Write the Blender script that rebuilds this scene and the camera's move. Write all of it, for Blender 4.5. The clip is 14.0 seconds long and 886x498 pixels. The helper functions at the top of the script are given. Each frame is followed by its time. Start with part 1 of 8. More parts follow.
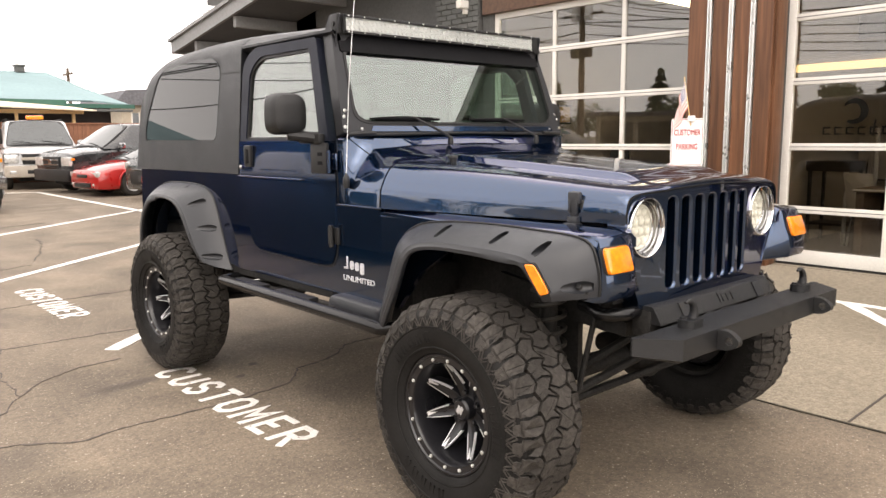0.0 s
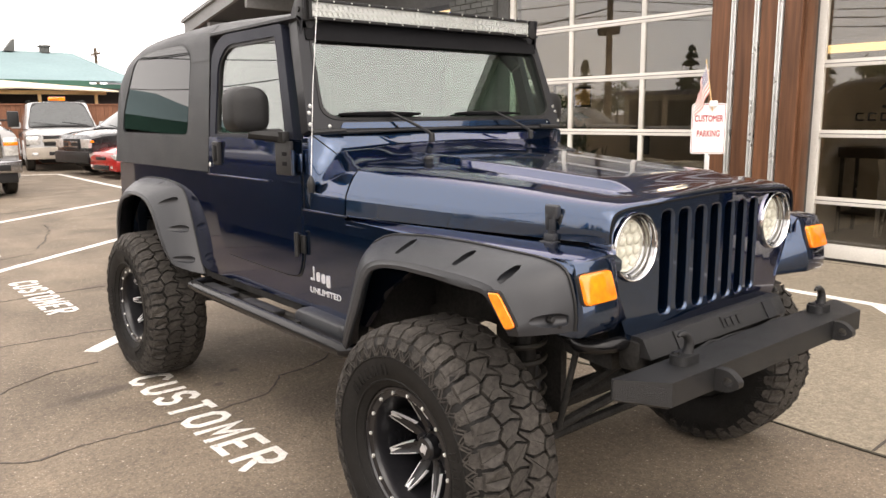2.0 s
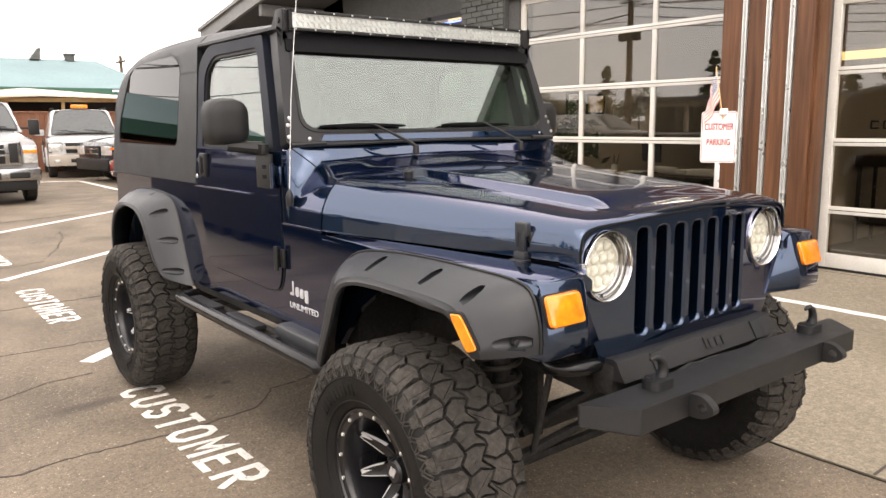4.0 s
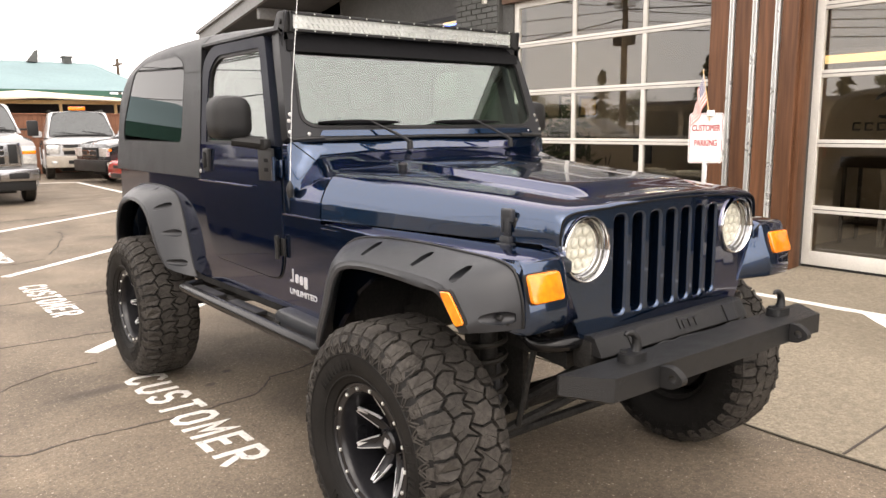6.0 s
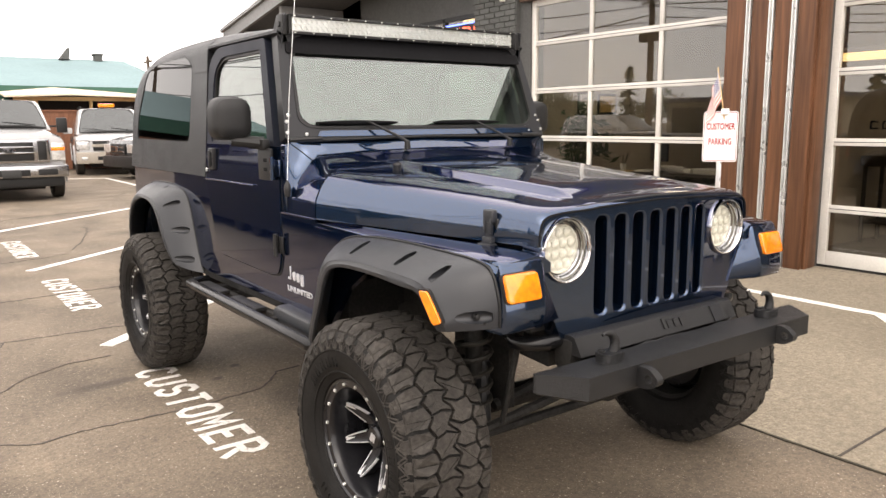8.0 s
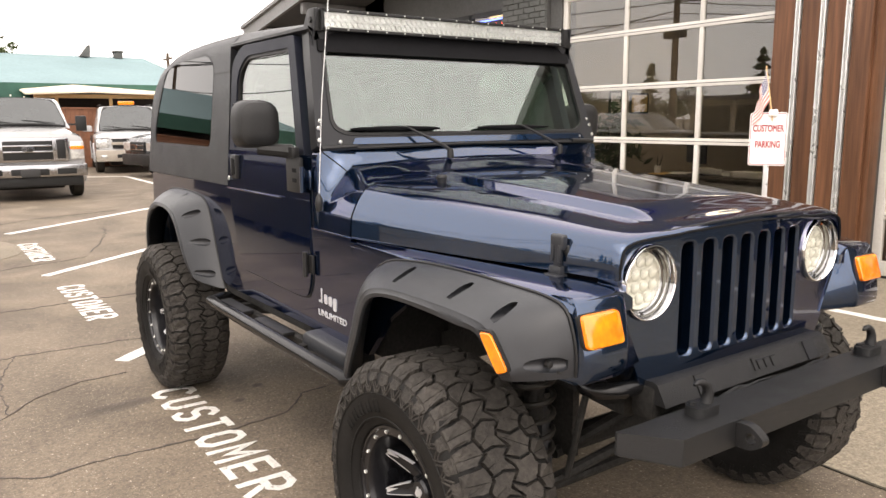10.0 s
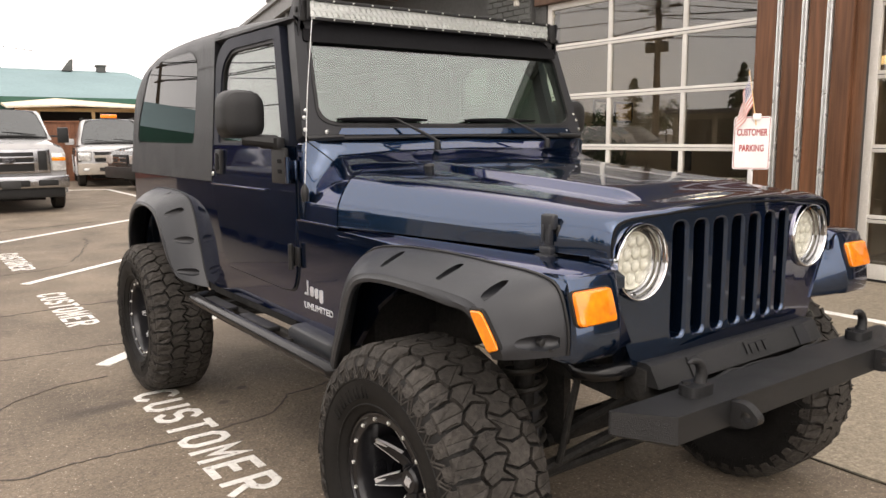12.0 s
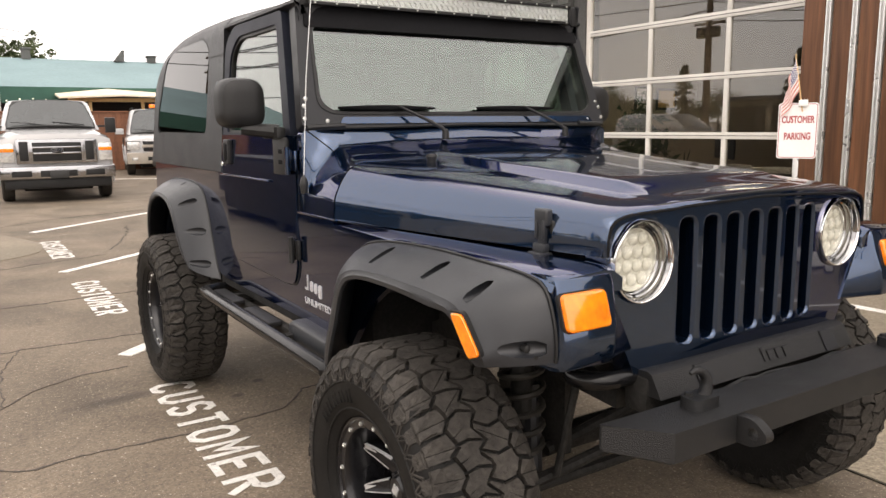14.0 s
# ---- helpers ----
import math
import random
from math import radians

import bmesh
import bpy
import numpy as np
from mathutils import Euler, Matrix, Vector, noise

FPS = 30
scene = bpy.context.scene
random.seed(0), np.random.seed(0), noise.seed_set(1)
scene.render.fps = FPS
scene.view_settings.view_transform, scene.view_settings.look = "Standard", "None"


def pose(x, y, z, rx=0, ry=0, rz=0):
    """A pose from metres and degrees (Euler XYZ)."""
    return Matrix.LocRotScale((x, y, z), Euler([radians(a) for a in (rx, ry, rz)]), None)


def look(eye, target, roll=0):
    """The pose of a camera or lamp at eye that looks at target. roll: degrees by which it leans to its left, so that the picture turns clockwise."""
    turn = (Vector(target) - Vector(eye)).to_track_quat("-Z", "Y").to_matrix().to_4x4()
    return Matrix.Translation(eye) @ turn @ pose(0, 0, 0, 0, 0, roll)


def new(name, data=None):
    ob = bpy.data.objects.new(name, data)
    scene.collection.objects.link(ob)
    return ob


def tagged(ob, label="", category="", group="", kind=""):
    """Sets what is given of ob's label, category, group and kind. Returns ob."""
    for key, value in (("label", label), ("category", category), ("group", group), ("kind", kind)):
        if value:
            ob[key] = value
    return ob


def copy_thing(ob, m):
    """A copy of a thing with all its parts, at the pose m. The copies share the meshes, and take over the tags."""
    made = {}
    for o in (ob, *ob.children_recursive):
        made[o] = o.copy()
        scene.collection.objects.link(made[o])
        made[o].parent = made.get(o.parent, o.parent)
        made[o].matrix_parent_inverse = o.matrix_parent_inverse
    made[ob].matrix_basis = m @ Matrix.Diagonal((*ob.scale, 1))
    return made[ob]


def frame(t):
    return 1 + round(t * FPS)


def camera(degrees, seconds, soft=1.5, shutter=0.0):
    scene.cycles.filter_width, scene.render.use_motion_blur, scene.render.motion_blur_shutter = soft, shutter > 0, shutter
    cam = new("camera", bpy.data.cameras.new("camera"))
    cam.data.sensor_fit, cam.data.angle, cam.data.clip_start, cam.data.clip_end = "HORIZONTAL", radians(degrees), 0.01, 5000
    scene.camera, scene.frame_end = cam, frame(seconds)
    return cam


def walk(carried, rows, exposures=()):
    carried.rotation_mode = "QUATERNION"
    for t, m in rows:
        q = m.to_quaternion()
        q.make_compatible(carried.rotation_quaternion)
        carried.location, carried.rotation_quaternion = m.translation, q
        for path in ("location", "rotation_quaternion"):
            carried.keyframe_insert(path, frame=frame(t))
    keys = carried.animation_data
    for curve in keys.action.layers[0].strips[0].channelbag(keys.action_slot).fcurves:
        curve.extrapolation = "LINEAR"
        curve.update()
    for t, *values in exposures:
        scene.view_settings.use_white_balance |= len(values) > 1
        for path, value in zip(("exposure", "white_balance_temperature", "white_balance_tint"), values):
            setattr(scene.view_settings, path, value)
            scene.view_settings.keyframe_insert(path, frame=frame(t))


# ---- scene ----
cam = camera(60.9, 14.0)
PATH = [
    (0, (-2.623, -1.911, 1.4), (-1.296, -0.443, 1.109), -0.5),
    (0.5, (-2.509, -2.014, 1.411), (-1.186, -0.544, 1.118), -0.5),
    (1, (-2.384, -2.073, 1.434), (-1.09, -0.578, 1.134), -0.5),
    (1.5, (-2.305, -1.978, 1.45), (-1.036, -0.471, 1.108), -0.6),
    (2, (-2.235, -1.798, 1.478), (-0.97, -0.288, 1.132), -0.6),
    (2.5, (-2.223, -1.714, 1.469), (-0.963, -0.2, 1.124), -0.5),
    (3, (-2.202, -1.709, 1.475), (-0.951, -0.187, 1.134), -0.6),
    (3.5, (-2.138, -1.761, 1.503), (-0.9, -0.226, 1.167), -0.6),
    (4, (-2.061, -1.845, 1.5), (-0.84, -0.296, 1.17), -0.7),
    (6.5, (-2.209, -2.048, 1.465), (-0.977, -0.505, 1.146), -0.5),
    (7, (-2.245, -2.115, 1.485), (-1.02, -0.569, 1.156), -0.5),
    (7.2, (-2.226, -2.125, 1.491), (-1.003, -0.577, 1.163), -0.5),
    (9.3, (-1.912, -1.961, 1.465), (-0.826, -0.316, 1.127), -0.5),
    (9.5, (-1.933, -1.884, 1.463), (-0.834, -0.248, 1.125), -0.5),
    (10, (-1.972, -1.769, 1.523), (-0.835, -0.158, 1.187), -0.4),
    (10.5, (-1.983, -1.762, 1.614), (-0.805, -0.174, 1.314), -0.4),
    (11, (-1.968, -1.737, 1.544), (-0.784, -0.149, 1.269), -0.4),
    (11.5, (-1.963, -1.748, 1.429), (-0.786, -0.156, 1.143), -0.4),
    (12, (-1.97, -1.747, 1.424), (-0.797, -0.154, 1.128), -0.5),
    (12.5, (-1.982, -1.734, 1.439), (-0.816, -0.138, 1.133), -0.5),
    (13, (-1.977, -1.709, 1.462), (-0.83, -0.102, 1.138), -0.5),
    (13.5, (-1.904, -1.699, 1.449), (-0.778, -0.081, 1.111), -0.6),
    (14, (-1.764, -1.728, 1.423), (-0.696, -0.068, 1.099), -0.7),
]
walk(cam, [(t, look(eye, target, roll)) for t, eye, target, roll in PATH],
     exposures=[(0.0, 0.30, 7200, 15), (2.5, 0.24, 7200, 15), (4.0, 0.28, 7200, 15), (6.5, 0.30, 7200, 15), (9.5, 0.25, 7200, 15), (10.2, 0.25, 7200, 15), (10.6, 0.22, 7200, 15), (11.0, -0.02, 7200, 15), (14.0, -0.12, 7200, 15)])

# ---- world and light: a bright overcast day ----
world = bpy.data.worlds.new("overcast_sky")
scene.world = world
world.use_nodes = True
wn, wl = world.node_tree.nodes, world.node_tree.links
sky = wn.new("ShaderNodeTexSky")
sky.sky_type, sky.sun_disc = "NISHITA", False
sky.sun_elevation, sky.sun_rotation = radians(48), radians(200)
sky.dust_density, sky.air_density = 6.0, 1.0
soft_sky = wn.new("ShaderNodeHueSaturation")
soft_sky.inputs["Saturation"].default_value = 0.25
soft_sky.inputs["Value"].default_value = 0.10
wl.new(sky.outputs[0], soft_sky.inputs["Color"])
cloud = wn.new("ShaderNodeMix")
cloud.data_type = "RGBA"
cloud.inputs[0].default_value = 0.72
cloud.inputs[7].default_value = (1.72, 1.74, 1.78, 1)
wl.new(soft_sky.outputs[0], cloud.inputs[6])
wl.new(cloud.outputs[2], wn["Background"].inputs["Color"])
wn["Background"].inputs["Strength"].default_value = 1.6
sun = new("sun", bpy.data.lights.new("sun", "SUN"))
sun.data.energy, sun.data.angle, sun.data.color = 1.0, radians(70), (1.0, 0.96, 0.9)
sun.matrix_world = look((-6, -8, 16), (0, 0, 0))


# ---- materials ----
def shader(m):
    return m.node_tree.nodes["Principled BSDF"]


def mat(name, col, rough=0.5, metal=0.0, fine=(80, 0.12), coarse=(3, 0.1), bump=0.0, bump_scale=150, coat=0.0,
        coat_rough=0.03, spec=0.5, vary=0.0, rough_vary=0.1, grain=1.0):
    """A procedural surface: colour with fine grain and broad stains, uneven gloss, and fine relief."""
    m = bpy.data.materials.new(name)
    m.use_nodes = True
    n, l, b = m.node_tree.nodes, m.node_tree.links, shader(m)
    tc = n.new("ShaderNodeTexCoord")
    if grain != 1.0:
        stretch = n.new("ShaderNodeMapping")
        stretch.inputs["Scale"].default_value = (1, 1, grain)
        l.new(tc.outputs["Object"], stretch.inputs["Vector"])
        where = stretch.outputs[0]
    else:
        where = tc.outputs["Object"]
    base = n.new("ShaderNodeRGB")
    base.outputs[0].default_value = (*col, 1)
    last = base.outputs[0]
    for scale, amount in (fine, coarse):
        tex = n.new("ShaderNodeTexNoise")
        tex.inputs["Scale"].default_value, tex.inputs["Detail"].default_value = scale, 5
        l.new(where, tex.inputs["Vector"])
        ramp = n.new("ShaderNodeMapRange")
        ramp.inputs[1].default_value, ramp.inputs[2].default_value = 0.3, 0.7
        ramp.inputs[3].default_value, ramp.inputs[4].default_value = 1 - amount, 1 + amount
        l.new(tex.outputs["Fac"], ramp.inputs[0])
        mul = n.new("ShaderNodeVectorMath")
        mul.operation = "SCALE"
        l.new(last, mul.inputs[0])
        l.new(ramp.outputs[0], mul.inputs["Scale"])
        last = mul.outputs[0]
    if vary:
        info = n.new("ShaderNodeObjectInfo")
        ramp = n.new("ShaderNodeMapRange")
        ramp.inputs[3].default_value, ramp.inputs[4].default_value = 1 - vary, 1 + vary
        l.new(info.outputs["Random"], ramp.inputs[0])
        mul = n.new("ShaderNodeVectorMath")
        mul.operation = "SCALE"
        l.new(last, mul.inputs[0])
        l.new(ramp.outputs[0], mul.inputs["Scale"])
        last = mul.outputs[0]
    l.new(last, b.inputs["Base Color"])
    b.inputs["Metallic"].default_value = metal
    b.inputs["Specular IOR Level"].default_value = spec
    b.inputs["Coat Weight"].default_value, b.inputs["Coat Roughness"].default_value = coat, coat_rough
    tex = n.new("ShaderNodeTexNoise")
    tex.inputs["Scale"].default_value = coarse[0] * 2.3
    l.new(tc.outputs["Object"], tex.inputs["Vector"])
    ramp = n.new("ShaderNodeMapRange")
    ramp.inputs[3].default_value, ramp.inputs[4].default_value = max(0, rough - rough_vary), min(1, rough + rough_vary)
    l.new(tex.outputs["Fac"], ramp.inputs[0])
    l.new(ramp.outputs[0], b.inputs["Roughness"])
    if bump:
        tex = n.new("ShaderNodeTexNoise")
        tex.inputs["Scale"].default_value, tex.inputs["Detail"].default_value = bump_scale, 6
        l.new(tc.outputs["Object"], tex.inputs["Vector"])
        bp = n.new("ShaderNodeBump")
        bp.inputs["Strength"].default_value, bp.inputs["Distance"].default_value = bump, 0.01
        l.new(tex.outputs["Fac"], bp.inputs["Height"])
        l.new(bp.outputs[0], b.inputs["Normal"])
    return m


def glass(name, tint, f0=0.045, rough=0.0, spread=1.0):
    """A thin pane: it lets tinted light straight through and mirrors more at a slant."""
    m = bpy.data.materials.new(name)
    m.use_nodes = True
    n, l = m.node_tree.nodes, m.node_tree.links
    n.remove(shader(m))
    clear, gloss, mix, lw = (n.new("ShaderNode" + k) for k in ("BsdfTransparent", "BsdfGlossy", "MixShader", "LayerWeight"))
    clear.inputs[0].default_value = (*tint, 1)
    gloss.inputs["Roughness"].default_value = rough
    lw.inputs["Blend"].default_value = 0.5
    power = n.new("ShaderNodeMath")
    power.operation = "POWER"
    power.inputs[1].default_value = 5.0
    l.new(lw.outputs["Facing"], power.inputs[0])
    r = n.new("ShaderNodeMapRange")
    r.inputs[3].default_value, r.inputs[4].default_value = f0, 1.0
    l.new(power.outputs[0], r.inputs[0])
    l.new(r.outputs[0], mix.inputs[0])
    l.new(clear.outputs[0], mix.inputs[1])
    l.new(gloss.outputs[0], mix.inputs[2])
    l.new(mix.outputs[0], n["Material Output"].inputs[0])
    return m


def glow(name, col, power):
    m = bpy.data.materials.new(name)
    m.use_nodes = True
    b = shader(m)
    b.inputs["Base Color"].default_value = (*col, 1)
    b.inputs["Emission Color"].default_value, b.inputs["Emission Strength"].default_value = (*col, 1), power
    return m


def ground_mat(name, dark, light, stone, patch_scale, speck=170):
    """Worn paving: aggregate specks, broad stains and darker patches, with relief."""
    m = mat(name, light, 0.85, fine=(90, 0.32), coarse=(0.55, 0.14), bump=0.0)
    n, l, b = m.node_tree.nodes, m.node_tree.links, shader(m)
    tc = n.new("ShaderNodeTexCoord")
    was = b.inputs["Base Color"].links[0].from_socket
    big = n.new("ShaderNodeTexNoise")
    big.inputs["Scale"].default_value, big.inputs["Detail"].default_value, big.inputs["Distortion"].default_value = patch_scale, 7, 0.6
    l.new(tc.outputs["Object"], big.inputs["Vector"])
    r = n.new("ShaderNodeMapRange")
    r.inputs[1].default_value, r.inputs[2].default_value = 0.36, 0.78
    l.new(big.outputs["Fac"], r.inputs[0])
    mx = n.new("ShaderNodeMix")
    mx.data_type = "RGBA"
    l.new(r.outputs[0], mx.inputs[0])
    l.new(was, mx.inputs[6])
    mx.inputs[7].default_value = (*dark, 1)
    under = mx.outputs[2]
    for scale, share in ((speck, 0.66), (52, 0.91)):
        vor, r2, split, gate, mm, mx2 = (n.new("ShaderNode" + k) for k in ("TexVoronoi", "MapRange", "SeparateColor", "Math", "Math", "Mix"))
        vor.inputs["Scale"].default_value = scale
        l.new(tc.outputs["Object"], vor.inputs["Vector"])
        r2.inputs[1].default_value, r2.inputs[2].default_value, r2.inputs[3].default_value, r2.inputs[4].default_value = 0.10, 0.30, 1.0, 0.0
        l.new(vor.outputs["Distance"], r2.inputs[0])
        l.new(vor.outputs["Color"], split.inputs[0])
        gate.operation, gate.inputs[1].default_value = "GREATER_THAN", share
        l.new(split.outputs[0], gate.inputs[0])
        mm.operation = "MULTIPLY"
        l.new(r2.outputs[0], mm.inputs[0])
        l.new(gate.outputs[0], mm.inputs[1])
        mx2.data_type = "RGBA"
        l.new(mm.outputs[0], mx2.inputs[0])
        l.new(under, mx2.inputs[6])
        mx2.inputs[7].default_value = (*stone, 1)
        under = mx2.outputs[2]
    grit = n.new("ShaderNodeTexNoise")
    grit.inputs["Scale"].default_value, grit.inputs["Detail"].default_value, grit.inputs["Roughness"].default_value = 28, 8, 0.75
    l.new(tc.outputs["Object"], grit.inputs["Vector"])
    r3 = n.new("ShaderNodeMapRange")
    r3.inputs[1].default_value, r3.inputs[2].default_value, r3.inputs[3].default_value, r3.inputs[4].default_value = 0.3, 0.7, 0.64, 1.36
    l.new(grit.outputs["Fac"], r3.inputs[0])
    rub = n.new("ShaderNodeVectorMath")
    rub.operation = "SCALE"
    l.new(under, rub.inputs[0])
    l.new(r3.outputs[0], rub.inputs["Scale"])
    l.new(rub.outputs[0], b.inputs["Base Color"])
    bp = n.new("ShaderNodeBump")
    bp.inputs["Strength"].default_value, bp.inputs["Distance"].default_value = 0.55, 0.006
    l.new(vor.outputs["Distance"], bp.inputs["Height"])
    l.new(bp.outputs[0], b.inputs["Normal"])
    return m


ASPHALT = ground_mat("asphalt", (0.080, 0.063, 0.046), (0.186, 0.147, 0.107), (0.46, 0.40, 0.32), 1.3, 120)
CONCRETE = ground_mat("concrete", (0.158, 0.132, 0.096), (0.222, 0.188, 0.140), (0.30, 0.265, 0.21), 0.5, 140)


def ground_blot(m, cx, cy, rx, ry, turn, colour, strength):
    """A dark blot with a soft ragged edge, such as an oil stain, lying at one place of a paving material."""
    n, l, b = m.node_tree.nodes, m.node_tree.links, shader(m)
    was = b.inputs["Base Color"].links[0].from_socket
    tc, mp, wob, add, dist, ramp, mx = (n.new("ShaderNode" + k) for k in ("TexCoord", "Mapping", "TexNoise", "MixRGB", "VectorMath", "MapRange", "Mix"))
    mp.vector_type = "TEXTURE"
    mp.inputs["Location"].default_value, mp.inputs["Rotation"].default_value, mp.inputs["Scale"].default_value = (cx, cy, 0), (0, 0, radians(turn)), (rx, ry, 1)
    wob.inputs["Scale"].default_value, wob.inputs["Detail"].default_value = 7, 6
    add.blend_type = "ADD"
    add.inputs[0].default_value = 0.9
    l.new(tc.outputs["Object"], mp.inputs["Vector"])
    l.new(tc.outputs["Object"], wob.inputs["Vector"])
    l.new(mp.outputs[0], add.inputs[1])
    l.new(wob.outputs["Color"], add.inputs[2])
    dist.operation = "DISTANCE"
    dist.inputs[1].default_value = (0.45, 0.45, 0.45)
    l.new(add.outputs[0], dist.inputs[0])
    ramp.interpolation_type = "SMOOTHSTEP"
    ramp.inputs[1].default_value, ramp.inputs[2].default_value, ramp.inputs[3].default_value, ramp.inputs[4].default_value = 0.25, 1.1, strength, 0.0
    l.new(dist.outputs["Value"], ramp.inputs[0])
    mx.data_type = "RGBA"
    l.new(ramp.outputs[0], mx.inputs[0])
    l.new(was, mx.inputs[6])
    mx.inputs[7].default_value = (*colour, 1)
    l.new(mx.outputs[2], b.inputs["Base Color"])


ground_blot(ASPHALT, -1.14, 2.45, 0.36, 0.085, 8, (0.050, 0.042, 0.034), 0.72)
ground_blot(ASPHALT, -1.95, 1.70, 0.30, 0.22, 30, (0.080, 0.064, 0.050), 0.45)
ground_blot(ASPHALT, -0.60, 2.14, 0.055, 0.035, 20, (0.045, 0.038, 0.031), 0.8)
ground_blot(ASPHALT, -0.43, 2.32, 0.045, 0.040, 60, (0.045, 0.038, 0.031), 0.8)
# broad darker patch in the asphalt colour beneath the off-road vehicle
ground_blot(ASPHALT, -0.20, 1.60, 0.55, 0.45, 0, (0.070, 0.057, 0.044), 0.5)
ground_blot(ASPHALT, -1.60, 5.10, 0.70, 0.50, 10, (0.080, 0.064, 0.048), 0.45)
TAR = mat("tar", (0.052, 0.042, 0.034), 0.8)
MOSS = mat("moss", (0.040, 0.034, 0.022), 0.95, fine=(40, 0.5), coarse=(6, 0.6))
ROAD_PAINT = mat("road_paint", (0.72, 0.70, 0.66), 0.7, fine=(45, 0.12), coarse=(9, 0.12), bump=0.4, bump_scale=180)
pn, pl = ROAD_PAINT.node_tree.nodes, ROAD_PAINT.node_tree.links
worn, coords, chips, flake = (pn.new("ShaderNode" + k) for k in ("Mix", "TexCoord", "TexNoise", "MapRange"))
worn.data_type = "RGBA"
chips.inputs["Scale"].default_value, chips.inputs["Detail"].default_value, chips.inputs["Roughness"].default_value = 26, 9, 0.7
flake.inputs[1].default_value, flake.inputs[2].default_value = 0.57, 0.66
pl.new(coords.outputs["Object"], chips.inputs["Vector"])
pl.new(chips.outputs["Fac"], flake.inputs[0])
pl.new(flake.outputs[0], worn.inputs[0])
pl.new(shader(ROAD_PAINT).inputs["Base Color"].links[0].from_socket, worn.inputs[6])
worn.inputs[7].default_value = (0.22, 0.19, 0.16, 1)
pl.new(worn.outputs[2], shader(ROAD_PAINT).inputs["Base Color"])
PAINT = mat("navy_paint", (0.0140, 0.0390, 0.090), 0.20, metal=0.92, spec=0.3, fine=(900, 0.12), coarse=(2, 0.04), coat=1.0, coat_rough=0.03, rough_vary=0.03)
TRIM_PLASTIC = mat("textured_plastic", (0.0195, 0.0210, 0.0245), 0.38, spec=0.5, fine=(500, 0.12), coarse=(4, 0.08), bump=0.12, bump_scale=700)
HARDTOP_MAT = mat("hardtop_gelcoat", (0.0090, 0.0096, 0.0116), 0.42, spec=0.40, fine=(600, 0.12), coarse=(3, 0.06), bump=0.2, bump_scale=450)
FRAME_MAT = mat("satin_grey", (0.016, 0.0165, 0.0190), 0.45, spec=0.35, fine=(300, 0.1), coarse=(5, 0.08))
BLACK = mat("black_plastic", (0.0145, 0.0145, 0.0148), 0.45, spec=0.35, fine=(200, 0.15))
DARK = mat("undercarriage_black", (0.019, 0.0182, 0.0172), 0.65, spec=0.2, fine=(70, 0.4), coarse=(8, 0.4), bump=0.3)
BUMPER_MAT = mat("powder_coat", (0.0085, 0.0087, 0.0095), 0.42, spec=0.45, fine=(260, 0.3), coarse=(5, 0.15), bump=0.45, bump_scale=370)
RUBBER = mat("tyre_rubber", (0.036, 0.032, 0.028), 0.75, spec=0.3, fine=(60, 0.4), coarse=(7, 0.35), bump=0.5, bump_scale=120)
SIDEWALL = mat("tyre_sidewall", (0.0125, 0.0120, 0.0115), 0.55, spec=0.12, fine=(120, 0.2), coarse=(9, 0.25))
RIM_BLACK = mat("rim_black", (0.010, 0.010, 0.012), 0.30, metal=0.1, spec=0.35, fine=(90, 0.2), coat=0.35, coat_rough=0.12)
MILLED = mat("milled_aluminium", (0.74, 0.74, 0.75), 0.38, metal=0.55, fine=(400, 0.08))
CHROME = mat("chrome", (0.86, 0.86, 0.86), 0.05, metal=1.0, fine=(30, 0.03), coarse=(8, 0.04), rough_vary=0.03)
shader(PAINT).inputs["Coat IOR"].default_value = 1.70
shader(PAINT).inputs["Specular Tint"].default_value = (0.09, 0.19, 0.42, 1)
SPRING = mat("dusty_spring", (0.017, 0.015, 0.012), 0.7, fine=(60, 0.4), coarse=(9, 0.3))
SATIN_NAVY = mat("satin_navy", (0.010, 0.012, 0.021), 0.5, spec=0.25)
CONE_CHROME = mat("smoked_chrome", (0.34, 0.34, 0.34), 0.10, metal=1.0)
AMBER = mat("amber_lens", (0.95, 0.24, 0.006), 0.18, fine=(60, 0.12), coarse=(25, 0.22), coat=1.0)
AMBER.node_tree.nodes["Principled BSDF"].inputs["Subsurface Weight"].default_value = 0.3
MATTE_BLACK = mat("matte_black", (0.008, 0.008, 0.009), 0.85, spec=0.15)
BAR_METAL = mat("brushed_reflector", (0.66, 0.68, 0.72), 0.35, metal=0.4, fine=(60, 0.1))
GLOSS_BLACK = mat("gloss_black", (0.006, 0.006, 0.0065), 0.22, fine=(200, 0.1), spec=0.35)
RED_LENS = mat("red_lens", (0.45, 0.012, 0.012), 0.15, coat=1.0)
LENS = glass("lamp_lens", (0.96, 0.96, 0.93), 0.03)
LED_MAT = mat("led_reflector", (0.62, 0.61, 0.55), 0.25, metal=0.0, fine=(50, 0.1), coarse=(30, 0.2))
SILVER_DECAL = mat("silver_decal", (0.62, 0.63, 0.66), 0.35, metal=0.4)
STEEL = mat("galvanised_steel", (0.78, 0.78, 0.77), 0.30, metal=0.6, fine=(40, 0.04), coarse=(3, 0.05))
SCREW = mat("zinc_screw", (0.75, 0.75, 0.72), 0.3, metal=0.9)
WINDSCREEN = glass("windscreen_glass", (0.74, 0.86, 0.79), 0.155)
SIDE_GLASS = glass("side_glass", (0.74, 0.82, 0.77), 0.17)
TINTED = glass("tinted_glass", (0.10, 0.12, 0.12), 0.075)
